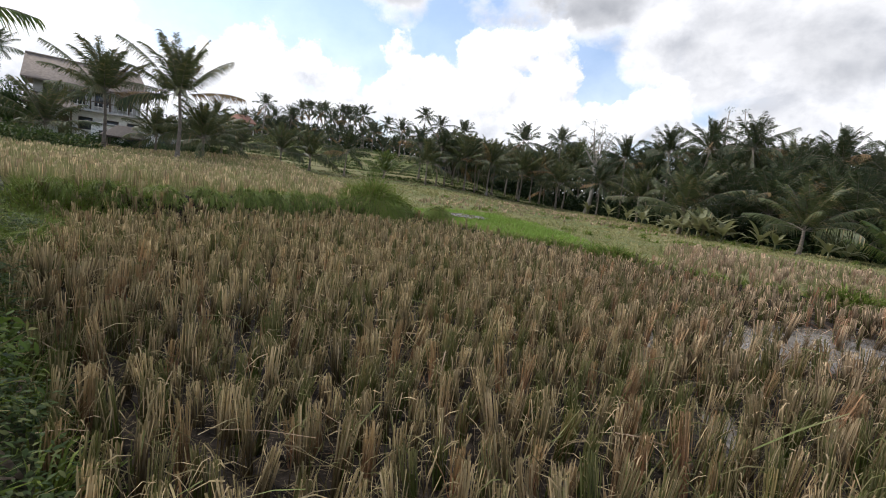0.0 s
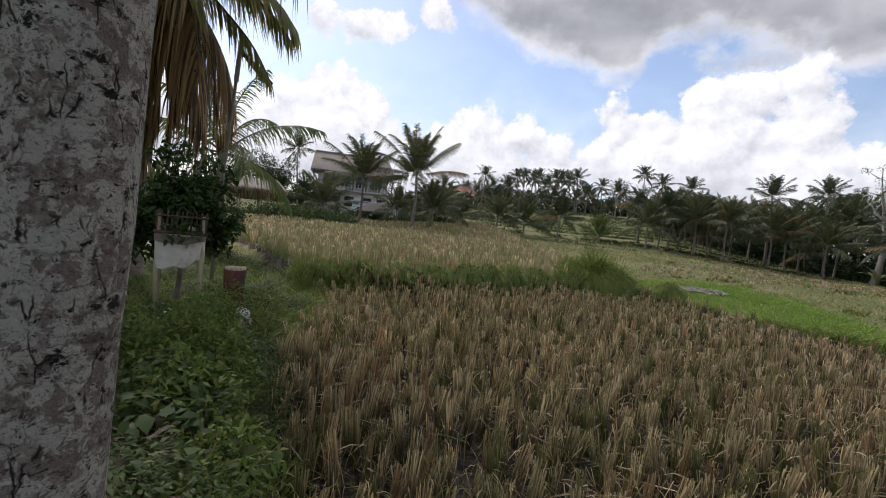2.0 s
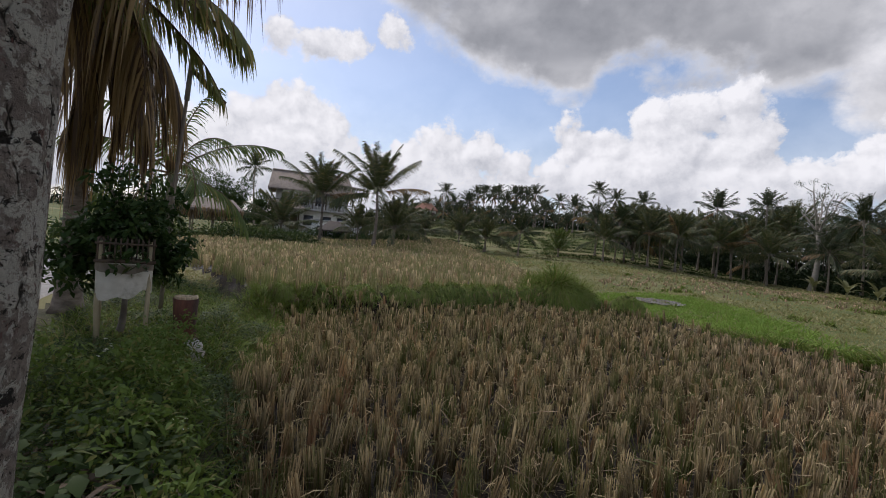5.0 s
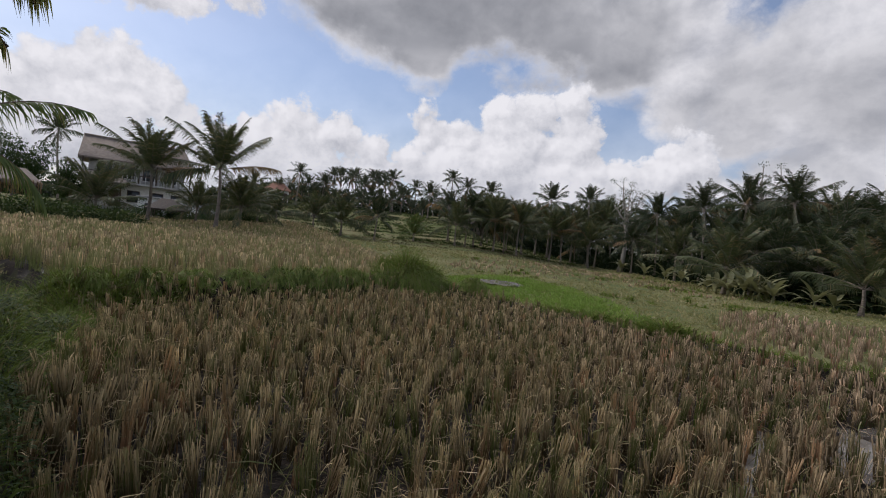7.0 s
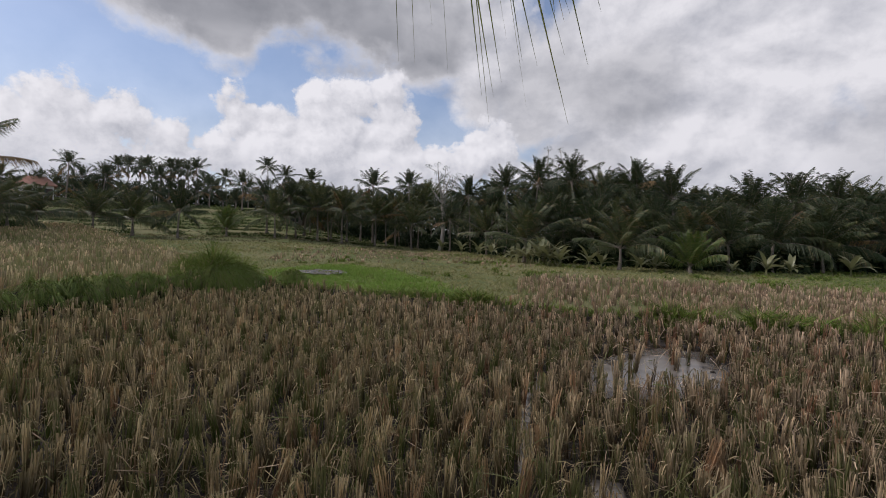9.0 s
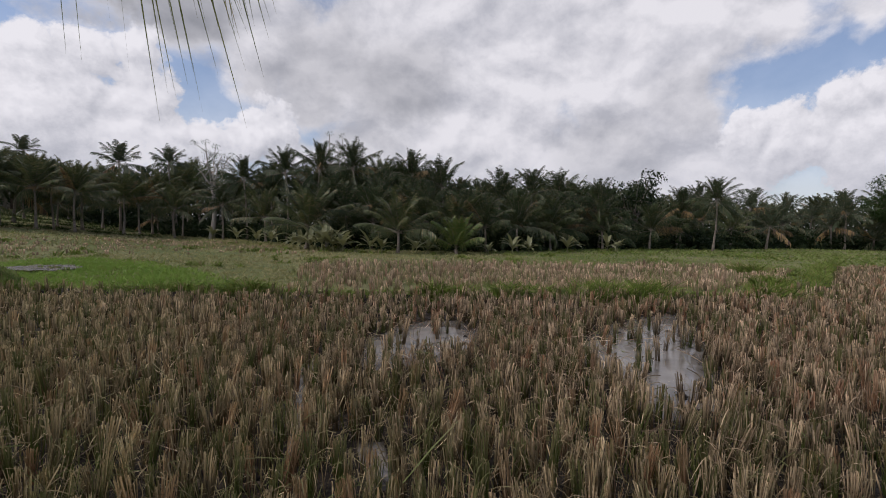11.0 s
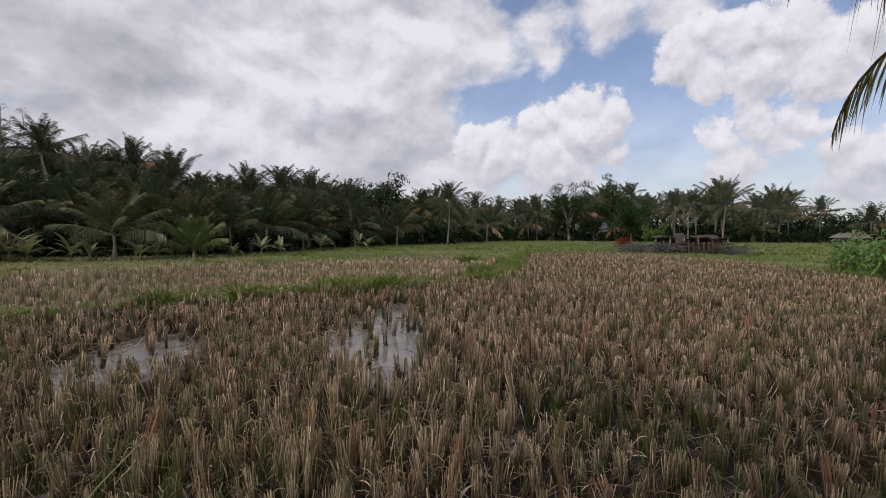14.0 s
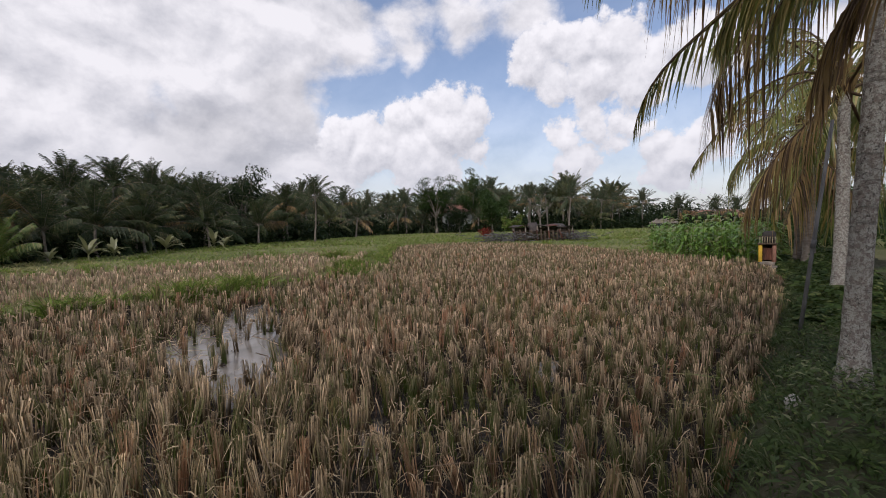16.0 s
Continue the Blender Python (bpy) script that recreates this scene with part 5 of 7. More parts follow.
for az_ in np.arange(38.6, 60, 0.7):
    p_ = polar(az_, 40 + rng_b.uniform(-1.5, 3) + (az_ - 39) * -0.25)
    spots.append((p_.x, p_.y, rng_b.uniform(1.0, 1.7), rng_b.uniform(0.9, 1.5)))
bush_mass("hedge", "green hedge mound along the upper paddy", spots, rng_b, 16000, 0.24, "weed")
spots = []
for az_ in np.arange(26, 46, 0.45):
    p_ = polar(az_, 58 + rng_b.uniform(-2, 4))
    spots.append((p_.x, p_.y, rng_b.uniform(0.6, 1.3), rng_b.uniform(0.5, 1.7)))
bush_mass("garden_bushes", "mixed garden bushes before the villa", spots, rng_b, 14000, 0.26, "bush")


# ---- banana plants ----
def banana(x, y, s, seed):
    rng = np.random.RandomState(seed)
    ob = thing("banana_plant", "banana plant with broad pale green leaves at the grove's edge", "banana plant", Matrix.Translation((x, y, float(height(x, y)) - 0.03)), "banana plants of the grove")
    part("stem", Geo().tube([(0, 0, 0), (0.02, 0, 0.22 * s), (0.03, 0.02, 0.45 * s)], [0.06 * s, 0.052 * s, 0.03 * s], 8), M["banana"], ob)
    for k in range(rng.randint(9, 13)):
        a, e = k * 2.4 + rng.normal(0, 0.2), rng.uniform(0.35, 1.4)
        L = s * rng.uniform(0.9, 1.6)
        p = spine(math.degrees(e), rng.uniform(40, 100), L, 7) @ np.array([[math.cos(a), math.sin(a), 0], [-math.sin(a), math.cos(a), 0], [0, 0, 1]]) + [0.03, 0.02, 0.4 * s]
        w = s * 0.15 * np.array([0.12, 0.55, 0.95, 1.0, 0.9, 0.6, 0.05])
        sd = np.array([-math.sin(a), math.cos(a), 0])
        g = Geo()
        rows = np.stack([p - sd * w[:, None] + UP * 0.25 * w[:, None], p, p + sd * w[:, None] + UP * 0.25 * w[:, None]], 1)
        i = np.arange(6)[:, None] * 3 + np.arange(2)[None]
        g.add(rows, np.stack([i, i + 1, i + 4, i + 3], -1))
        part("leaf", g, M["banana"], ob, smooth=True)


for k_, (az_, d_, s_) in enumerate(((-26.2, 38, 1.3), (-27.6, 37, 1.4), (-28.8, 36.5, 1.3), (-25.2, 40, 1.2), (-26.8, 39, 1.5), (-28.2, 38, 1.5), (-29.4, 37.5, 1.2), (-24.4, 42, 1.1), (-30, 36, 1.2), (-33.2, 35, 1.1), (-34.6, 34.5, 1.0), (-38.8, 34, 1.1), (-40.2, 34.5, 0.9), (-22, 48, 1.4), (-20.4, 51, 1.3), (-18.4, 58, 1.3), (-50.5, 37, 1.1), (-52.5, 39, 0.9), (-57, 43, 1.2), (-61.5, 49, 1.3), (-62.6, 50, 1.1), (-47.6, 36, 0.8), (-16, 68, 1.4))):
    p_ = polar(az_, d_)
    banana(p_.x, p_.y, s_, 300 + k_)


# ---- the palms along the bank, frond by frond ----
LEAF3 = ((0, 0.45), (0.25, 1.0), (0.65, 0.8), (1, 0.05))


def near_palm(x, y, trunk_top, r, fronds, seed, label, leaf="palm_near", lean=(0, 0), length=3.0, leaflets=64, leaf_w=0.024, leaf_len=0.85, dry=0.25, skirt=0, group="palms along the bank", paths=(), bark="trunk", flare=0.7):
    """A palm with each frond a part. fronds: pairs of heading (degrees from +x) and slope at the crown."""
    rng = np.random.RandomState(seed)
    z0 = float(height(x, y))
    ob = thing("palm_tree", label, "palm tree", Matrix.Translation((x, y, z0 - 0.04)), group)
    h = trunk_top - z0
    s = np.linspace(0, 1, 40)
    p = np.stack([lean[0] * s ** 1.3 + 0.01 * np.sin(s * 9), lean[1] * s ** 1.3, s * h], 1)
    rad = r * (1 - 0.25 * s) + flare * r * np.exp(-s * h / 0.22) + 0.03 * r * (np.arange(40) % 3 == 0)
    part("trunk", Geo().tube(p, rad, 24, True, 0, 0.025, seed), M[bark], ob, smooth=True)
    top = p[-1]
    boss = Geo()
    for k in range(10):
        a = k * 2.4
        boss.ribbons([top - UP * 0.3], [(0.28 * math.cos(a), 0.28 * math.sin(a), 0.75)], [(0, 0, 0)], [0.22], ((0, 1.0), (0.6, 0.7), (1, 0.2)), side=[(-math.sin(a), math.cos(a), 0)])
    part("leaf_bases", boss, M["palm_dry"], ob, "brown fibrous leaf bases")
    for k, (head, e0, *more) in enumerate(fronds):
        dead = more[0] if more else rng.uniform() < dry
        L = length * rng.uniform(0.85, 1.1)
        g = Geo()
        frond(g, rng, -radians(head), e0, (rng.uniform(60, 95) if not dead else rng.uniform(30, 60)), L, leaflets, leaf_len, leaf_w, LEAF3, tuple(top + [0, 0, -0.05]), 0.75 if not dead else 1.4, rng.normal(0, 0.06), (0, 1), bare=0.14, rib=0.03, ragged=0.35 if dead else 0.2)
        part("frond", g, [M["palm_dry" if dead else leaf], M["palm_dry"]], ob, "dry brown hanging frond" if dead else "")
    for pts, ll, dead, *fine in paths:
        g = Geo()
        path_frond(g, rng, np.array(pts, float) - [x, y, z0 - 0.04], fine[0] if fine else leaflets, ll, fine[1] if fine else leaf_w, start=0.38 if fine else 0.2, taper=0.5 if fine else 0.2)
        part("frond", g, [M["palm_dry" if dead else leaf], M["palm_dry"]], ob)
    return ob


def path_frond(g, rng, pts, leaflets, leaf_len, leaf_w, hang=1.1, start=0.2, taper=0.2):
    """A frond along given points, its leaflets hanging."""
    n = 14
    s = np.linspace(0, len(pts) - 1, n)
    p = np.stack([np.interp(s, np.arange(len(pts)), pts[:, c]) for c in range(3)], 1)
    for _ in range(2):
        p[1:-1] = (p[:-2] + 2 * p[1:-1] + p[2:]) / 4
    g.tube(p, np.linspace(0.028, 0.006, n), 6, False, 1)
    t = np.repeat(np.linspace(start, 0.995, leaflets), 2) + rng.normal(0, 0.003, 2 * leaflets)
    t = np.clip(t, 0, 1)
    f = t * (n - 1)
    i = np.clip(f.astype(int), 0, n - 2)
    w = (f - i)[:, None]
    base = p[i] * (1 - w) + p[i + 1] * w
    tan = p[i + 1] - p[i]
    tan /= np.linalg.norm(tan, axis=1, keepdims=True)
    side = np.cross(tan, UP)
    side /= np.linalg.norm(side, axis=1, keepdims=True) + 1e-6
    sg = np.tile([1.0, -1.0], leaflets)[:, None]
    ln = leaf_len * (0.5 + 0.5 * np.sin(np.pi * np.clip(t * 0.8 + 0.15, 0, 1))) * rng.uniform(0.7, 1.15, len(t)) * (1 - taper * np.clip((t - 0.75) / 0.25, 0, 1))
    d = side * sg * 0.6 + tan * 0.7 - UP * 0.25 + rng.normal(0, 0.12, (len(t), 3))
    d /= np.linalg.norm(d, axis=1, keepdims=True)
    tip = d * (ln * 0.62)[:, None]
    g.ribbons(base, tip, -UP * (ln * hang * 0.62 * rng.uniform(0.6, 1.2, len(t)))[:, None] - side * sg * (0.2 * ln)[:, None], leaf_w, LEAF3, side=tan, mat=0)


E0, E9, E5 = np.array([0.22, -0.33, 1.85]), np.array([-0.08, 0.55, 1.9]), np.array([-0.5, 0.55, 1.9])


def seen(az, el, d, eye=E0):
    """The place at the heading and slope from the bank, d metres off level."""
    p = polar(az, d)
    return (eye[0] + p.x, eye[1] + p.y, eye[2] + d * math.tan(radians(el)))


def lichen_bark(name, calm):
    def bent(k, obj, scale, amount):
        n = k.node("ShaderNodeTexNoise")
        k.put(n.inputs["Vector"], obj)
        n.inputs["Scale"].default_value, n.inputs["Detail"].default_value = scale, 4.0
        return k.vmath("ADD", obj, k.vmath("MULTIPLY", k.vmath("SUBTRACT", n.outputs["Color"], (0.5, 0.5, 0.5)), (amount, amount, amount)))

    def cracks(k, obj):
        # short cracks up and down, and the scars of old leaves round the trunk
        v = bent(k, obj, 18.0, 0.03)
        up = k.ramp(k.voronoi(k.vmath("MULTIPLY", v, (26.0, 26.0, 6.0)), 1.0, "DISTANCE_TO_EDGE"), 0.0, 0.045, 1.0, 0.0)
        up = k.math("MULTIPLY", up, k.ramp(k.noise(obj, 15.0, 3.0), 0.5, 0.58))
        ring = k.ramp(k.noise(k.vmath("MULTIPLY", v, (3.0, 3.0, 26.0)), 1.0, 3.0, 0.5), 0.6, 0.68, 0.0, 0.55)
        return k.math("MAXIMUM", up, ring)

    def colour(k, pos, rnd, obj):
        base = k.mix(k.ramp(k.noise(obj, 90.0, 6.0, 0.75), 0.35, 0.65), (0.17, 0.145, 0.12), (0.42, 0.365, 0.315))
        base = k.mix(k.ramp(k.noise(obj, 9.0, 5.0, 0.6), 0.45, 0.6, 0.0, 0.7), base, (0.27, 0.225, 0.195))
        v = bent(k, obj, 40.0, 0.03)
        pale = k.ramp(k.noise(v, 25.0, 9.0, 0.74), 0.48, 0.505)
        fret = k.ramp(k.noise(k.mapping(v, loc=(5, 2, 1)), 120.0, 5.0, 0.7), 0.38, 0.45)
        base = k.mix(k.math("MULTIPLY", pale, fret), base, k.mix(k.noise(obj, 160.0, 3.0), (0.47, 0.455, 0.39), (0.68, 0.665, 0.59)))
        black = k.ramp(k.noise(k.vmath("MULTIPLY", k.mapping(v, loc=(3, 1, 7)), (1, 1, 1.6)), 22.0, 9.0, 0.75), 0.58, 0.605)
        base = k.mix(black, base, (0.032, 0.03, 0.026))
        flake = k.ramp(k.noise(k.vmath("MULTIPLY", k.mapping(v, loc=(7, 4, 2)), (1, 1, 1.5)), 90.0, 7.0, 0.75), 0.58, 0.61)
        base = k.mix(flake, base, (0.05, 0.043, 0.036))
        base = k.mix(k.ramp(k.noise(k.mapping(v, loc=(9, 4, 2)), 28.0, 7.0, 0.75), 0.6, 0.64, 0.0, 0.8), base, (0.19, 0.1, 0.085))
        base = k.mix(cracks(k, obj), base, (0.035, 0.03, 0.025))
        return k.mix(calm, base, (0.22, 0.195, 0.165))

    def relief(k, pos, obj):
        h = k.math("SUBTRACT", k.noise(obj, 60.0, 7.0, 0.8), k.math("MULTIPLY", cracks(k, obj), 0.7))
        return k.math("ADD", h, k.math("MULTIPLY", k.ramp(k.noise(bent(k, obj, 40.0, 0.03), 17.0, 9.0, 0.74), 0.44, 0.53), 0.4)), 0.03
    M[name] = material(name, colour, 0.9, relief, 0.1)


lichen_bark("lichen", 0.0)
lichen_bark("ringed_bark", 0.35)
near_palm(-1.3, 0.859, 6.6, 0.104, [(h, e) for h, e in ((200, 40), (235, 15), (270, 50), (300, 20), (185, 60), (110, 82), (60, 75), (330, 60), (255, 70))], 1,
          "thick grey coconut trunk crusted with pale lichen", lean=(0.1, 0.24), flare=0.3, bark="lichen", length=3.2,
          paths=[([(-1.2, 1.1, 6.6), (-0.75, 1.3, 5.4), (-0.35, 1.35, 3.9), seen(-4, 50, 0.6, E9), seen(-13, 46, 0.6, E9), seen(-23, 44, 0.6, E9), seen(-33, 42, 0.6, E9)], 0.42, False, 30, 0.005),
                 ([(-1.2, 1.1, 6.6), (0.0, 0.4, 5.6), (0.7, -0.2, 4.2), seen(-100, 38, 1.1), seen(-106, 34, 1.1), seen(-112, 31, 1.1)], 0.26, False, 5, 0.011)])
near_palm(4.12, -3.45, 4.75, 0.088, [(255, 35), (295, 25), (330, 15), (5, 25), (35, 45), (350, 48), (310, 60), (200, 62), (130, 72), (335, -25, True)], 2,
          "grey ringed coconut palm on the bank of the paddy", lean=(-0.05, -0.2), length=2.4, flare=0.8, bark="ringed_bark", leaf_len=0.7,
          paths=[([(4.07, -3.65, 4.75), seen(-125, 25, 4.5), seen(-120.5, 21.8, 4.7), seen(-116.4, 18.9, 4.9), seen(-112.6, 16.4, 5.0), seen(-110.2, 13.0, 5.05), seen(-109.4, 9.6, 5.05)], 0.5, False, 44, 0.022),
                 ([(4.07, -3.65, 4.75), seen(-127, 24, 4.2), seen(-122, 23, 4.2), seen(-118.8, 20.5, 4.2), seen(-117.6, 17.5, 4.25)], 0.5, False),
                 ([(4.07, -3.65, 4.75), seen(-130, 25, 4.0), seen(-126, 23, 4.0), seen(-123, 20.5, 4.0), seen(-122, 17.5, 4.0)], 0.5, False),
                 ([(4.07, -3.65, 4.75), seen(-133, 22, 3.6), seen(-129, 20, 3.6), seen(-126.5, 16.0, 3.7), seen(-125.6, 11.5, 3.8)], 0.45, True)])
near_palm(9.0, -7.1, 4.15, 0.115, [(k * 137.5, e) for k, e in enumerate((72, 64, 55, 45, 38, 30, 20, 12, 4, -30, -42, -52))], 3, "coconut palm with yellowing drooping fronds over the bank", lean=(0.1, -0.1), length=2.5, dry=0.3, leaf_len=0.6, bark="ringed_bark",
          paths=[([(9.1, -7.2, 4.15), seen(-126, 13.4, 11.2), seen(-123, 13.6, 11.0), seen(-120.3, 12, 10.8), seen(-117.8, 9.0, 10.7), seen(-116.0, 6.6, 10.7), seen(-115.2, 5.2, 10.7)], 0.5, False),
                 ([(9.1, -7.2, 4.15), seen(-126.5, 11.4, 11.2), seen(-124.0, 11.2, 11.0), seen(-121.5, 9.2, 10.8), seen(-119.4, 5.6, 10.7), seen(-118.6, 2.6, 10.7)], 0.75, False),
                 ([(9.1, -7.2, 4.15), seen(-126, 16.0, 11.2), seen(-123, 16.4, 10.9), seen(-120.2, 14.6, 10.7), seen(-118.0, 11.6, 10.7)], 0.6, False)])
near_palm(16.7, -12.0, 4.0, 0.18, [(k * 137.5 + 20, e) for k, e in enumerate((70, 55, 45, 35, 25, 15, 5, -5, -15, -30, -40, -50, -35, -55))], 4, "coconut palm with a skirt of dry fronds beside the small shrine", length=3.0, dry=0.35, leaflets=34, leaf_w=0.05)
near_palm(17.6, -12.3, 5.0, 0.16, [(k * 137.5 + 60, e) for k, e in enumerate((72, 58, 45, 32, 22, 12, 2, -10, -22, -36, -46, -54))], 5, "coconut palm in the row along the lane", length=3.1, leaflets=34, leaf_w=0.05)
near_palm(23.5, -17.0, 4.6, 0.17, [(k * 137.5, e) for k, e in enumerate((72, 58, 45, 32, 22, 12, 2, -10, -22, -36, -46, -54))], 6, "coconut palm in the row along the lane", length=3.1, leaflets=26, leaf_w=0.07)
near_palm(31.0, -22.5, 5.0, 0.17, [(k * 137.5 + 80, e) for k, e in enumerate((72, 58, 45, 32, 22, 12, 2, -10, -22, -36, -46, -54))], 7, "coconut palm in the row along the lane", length=3.1, leaflets=26, leaf_w=0.07)
near_palm(11.5, -10.6, 5.4, 0.16, [(k * 137.5 + 40, e) for k, e in enumerate((72, 58, 45, 32, 22, 12, 2, -10, -22, -36, -46, -54))], 8, "coconut palm across the lane", length=3.0, leaflets=30, leaf_w=0.06)
near_palm(14.2, -14.4, 4.4, 0.16, [(k * 137.5 + 10, e) for k, e in enumerate((66, 50, 38, 26, 14, 4, -10, -24, -38, -50))], 9, "coconut palm across the lane", length=3.0, leaflets=26, leaf_w=0.07)
# two palms out of view, added so their crowns shade the near ground
for x_, y_, t_, s_ in ((-0.9, -1.9, 6.8, 32), (-3.9, -0.3, 6.2, 33)):
    near_palm(x_, y_, t_, 0.11, [(k * 137.5 + 30 * s_, e) for k, e in enumerate((70, 58, 48, 40, 30, 22, 14, 6, 0, -6, 62, 50))], s_, "unseen grey coconut palm added beside the lane for shade", length=3.2, leaflets=24, leaf_w=0.07)
p_ = polar(58.7, 9.5)
near_palm(p_.x, p_.y, 5.6, 0.15, [(35, 10), (20, -12), (5, -30), (350, 20), (330, 5), (300, 40), (60, 25), (90, 35), (130, 20), (180, 25), (230, 15), (45, -30, True), (15, -52, True), (330, -50, True), (355, -66, True), (300, -40, True), (280, -58, True), (70, -50, True), (25, -70, True), (320, -72, True), (0, 68), (120, 72), (240, 66)], 10,
          "coconut palm with long brown fronds hanging round its trunk", length=2.7, leaflets=52, leaf_w=0.04, leaf_len=0.72, dry=0.45, leaf="palm_near",
          paths=[([(p_.x, p_.y, 5.6), seen(55, 23.5, 8.61, E5), seen(51.8, 21.5, 8.36, E5), seen(48.8, 20.4, 8.20, E5), seen(46.1, 17.6, 8.04, E5)], 0.6, False),
                 ([(p_.x, p_.y, 5.6), seen(55, 20.5, 8.61, E5), seen(52.3, 18.4, 8.36, E5), seen(50, 16.4, 8.20, E5), seen(47.8, 12.8, 8.04, E5)], 0.6, False),
                 ([(p_.x, p_.y, 5.6), seen(56, 18, 8.61, E5), seen(54.2, 15, 8.45, E5), seen(53.4, 11, 8.36, E5), seen(53.0, 7.5, 8.36, E5)], 0.45, True),
                 ([(p_.x, p_.y, 5.6), seen(59, 19, 8.5, E5), seen(57.6, 15, 8.3, E5), seen(57.4, 9, 8.3, E5), seen(57.8, 4, 8.3, E5)], 0.6, True)])
p_ = polar(77.5, 8.5)
near_palm(p_.x, p_.y, 5.6, 0.16, [(20, 0), (350, -20), (330, -45, True), (300, 10), (270, 30), (60, 30), (100, 40), (10, -60, True), (345, -68, True)], 11, "coconut palm by the lane with dry hanging fronds", length=3.4, leaflets=40, leaf_w=0.05, leaf_len=0.95)
p_ = polar(51.9, 15.0)
near_palm(p_.x, p_.y, 3.2, 0.13, [(k * 137.5, e) for k, e in enumerate((80, 74, 66, 58, 50, 42, 34, 26, 16, 6, -6, -16))], 12, "young coconut palm with fresh yellow-green fronds", leaf="palm_young", length=2.7, leaflets=44, leaf_w=0.04, dry=0.0, leaf_len=0.6)


# ---- the bank beside the shrine ----
def bamboo_shrine():
    x, y = polar(54.2, 7.1).to_2d()
    z0 = float(height(x, y))
    ob = thing("offering_shrine", "small bamboo offering shrine wrapped in stained white cloth", "shrine", Matrix.LocRotScale((x, y, z0), Euler((0, 0, radians(54.2))), None))
    rng = np.random.RandomState(3)
    for sx in (-0.23, 0.23):
        for sy in (-0.2, 0.2):
            lx, ly = rng.normal(0, 0.02, 2)
            part("leg", Geo().tube([(sx + lx, sy + ly, -0.08), (sx, sy, 0.5), (sx, sy, 1.2)], [0.026, 0.024, 0.022], 10), M["bamboo"], ob, smooth=True)
    g = Geo()
    us, vs = np.linspace(0, 1, 41), np.linspace(0, 1, 9)
    def drape(u, v):
        a = u * 4
        k, f = int(min(a, 3.999)), a - int(min(a, 3.999))
        c = [(-0.26, -0.23), (0.26, -0.23), (0.26, 0.23), (-0.26, 0.23), (-0.26, -0.23)]
        px, py = c[k][0] + f * (c[k + 1][0] - c[k][0]), c[k][1] + f * (c[k + 1][1] - c[k][1])
        w = 1 + v * (0.05 * math.sin(u * 41) + 0.03 * math.sin(u * 77)) - 0.06 * v
        return (px * w, py * w, 0.98 - v * (0.36 + 0.05 * math.sin(u * 19) + 0.03 * math.sin(u * 50)))
    g.grid(drape, us, vs)
    part("cloth", g, M["cloth"], ob, "stained white cloth wrap", smooth=True)
    part("sash", Geo().grid(lambda u, v: tuple(np.array(drape(u, v * 0.25 + 0.02)) * [1.03, 1.03, 1] + [0, 0, 0.012 - 0.03 * math.sin(u * 12)]), us, np.linspace(0, 1, 4)), M["wood_grey"], ob, "brown cloth sash", True)
    part("tray", Geo().box((0.56, 0.5, 0.035), pose(0, 0, 0.99), 0.008), M["wood_dark"], ob)
    for k in range(11):
        for sy in (-0.22, 0.22):
            part("slat", Geo().box((0.016, 0.012, 0.24), pose(-0.25 + 0.05 * k, sy, 1.12, 0, float(rng.normal(0, 2.5)), 0), 0.003), M["wood_dark"], ob)
    for k in range(8):
        for sx in (-0.26, 0.26):
            part("slat", Geo().box((0.012, 0.016, 0.24), pose(sx, -0.17 + 0.05 * k, 1.12), 0.003), M["wood_dark"], ob)
    for sy in (-0.232, 0.232):
        part("rail", Geo().box((0.56, 0.016, 0.022), pose(0, sy, 1.18), 0.004), M["wood_dark"], ob)
    off = Geo()
    for k in range(26):
        off.ribbons([(rng.uniform(-0.2, 0.2), rng.uniform(-0.17, 0.17), 1.01)], [rng.normal(0, 0.06, 3) + [0, 0, 0.1]], [(0, 0, -0.03)], [0.05], LEAF2, rng=rng)
    part("offerings", off, M["flower"], ob, "pale leaves and petals left as offerings")


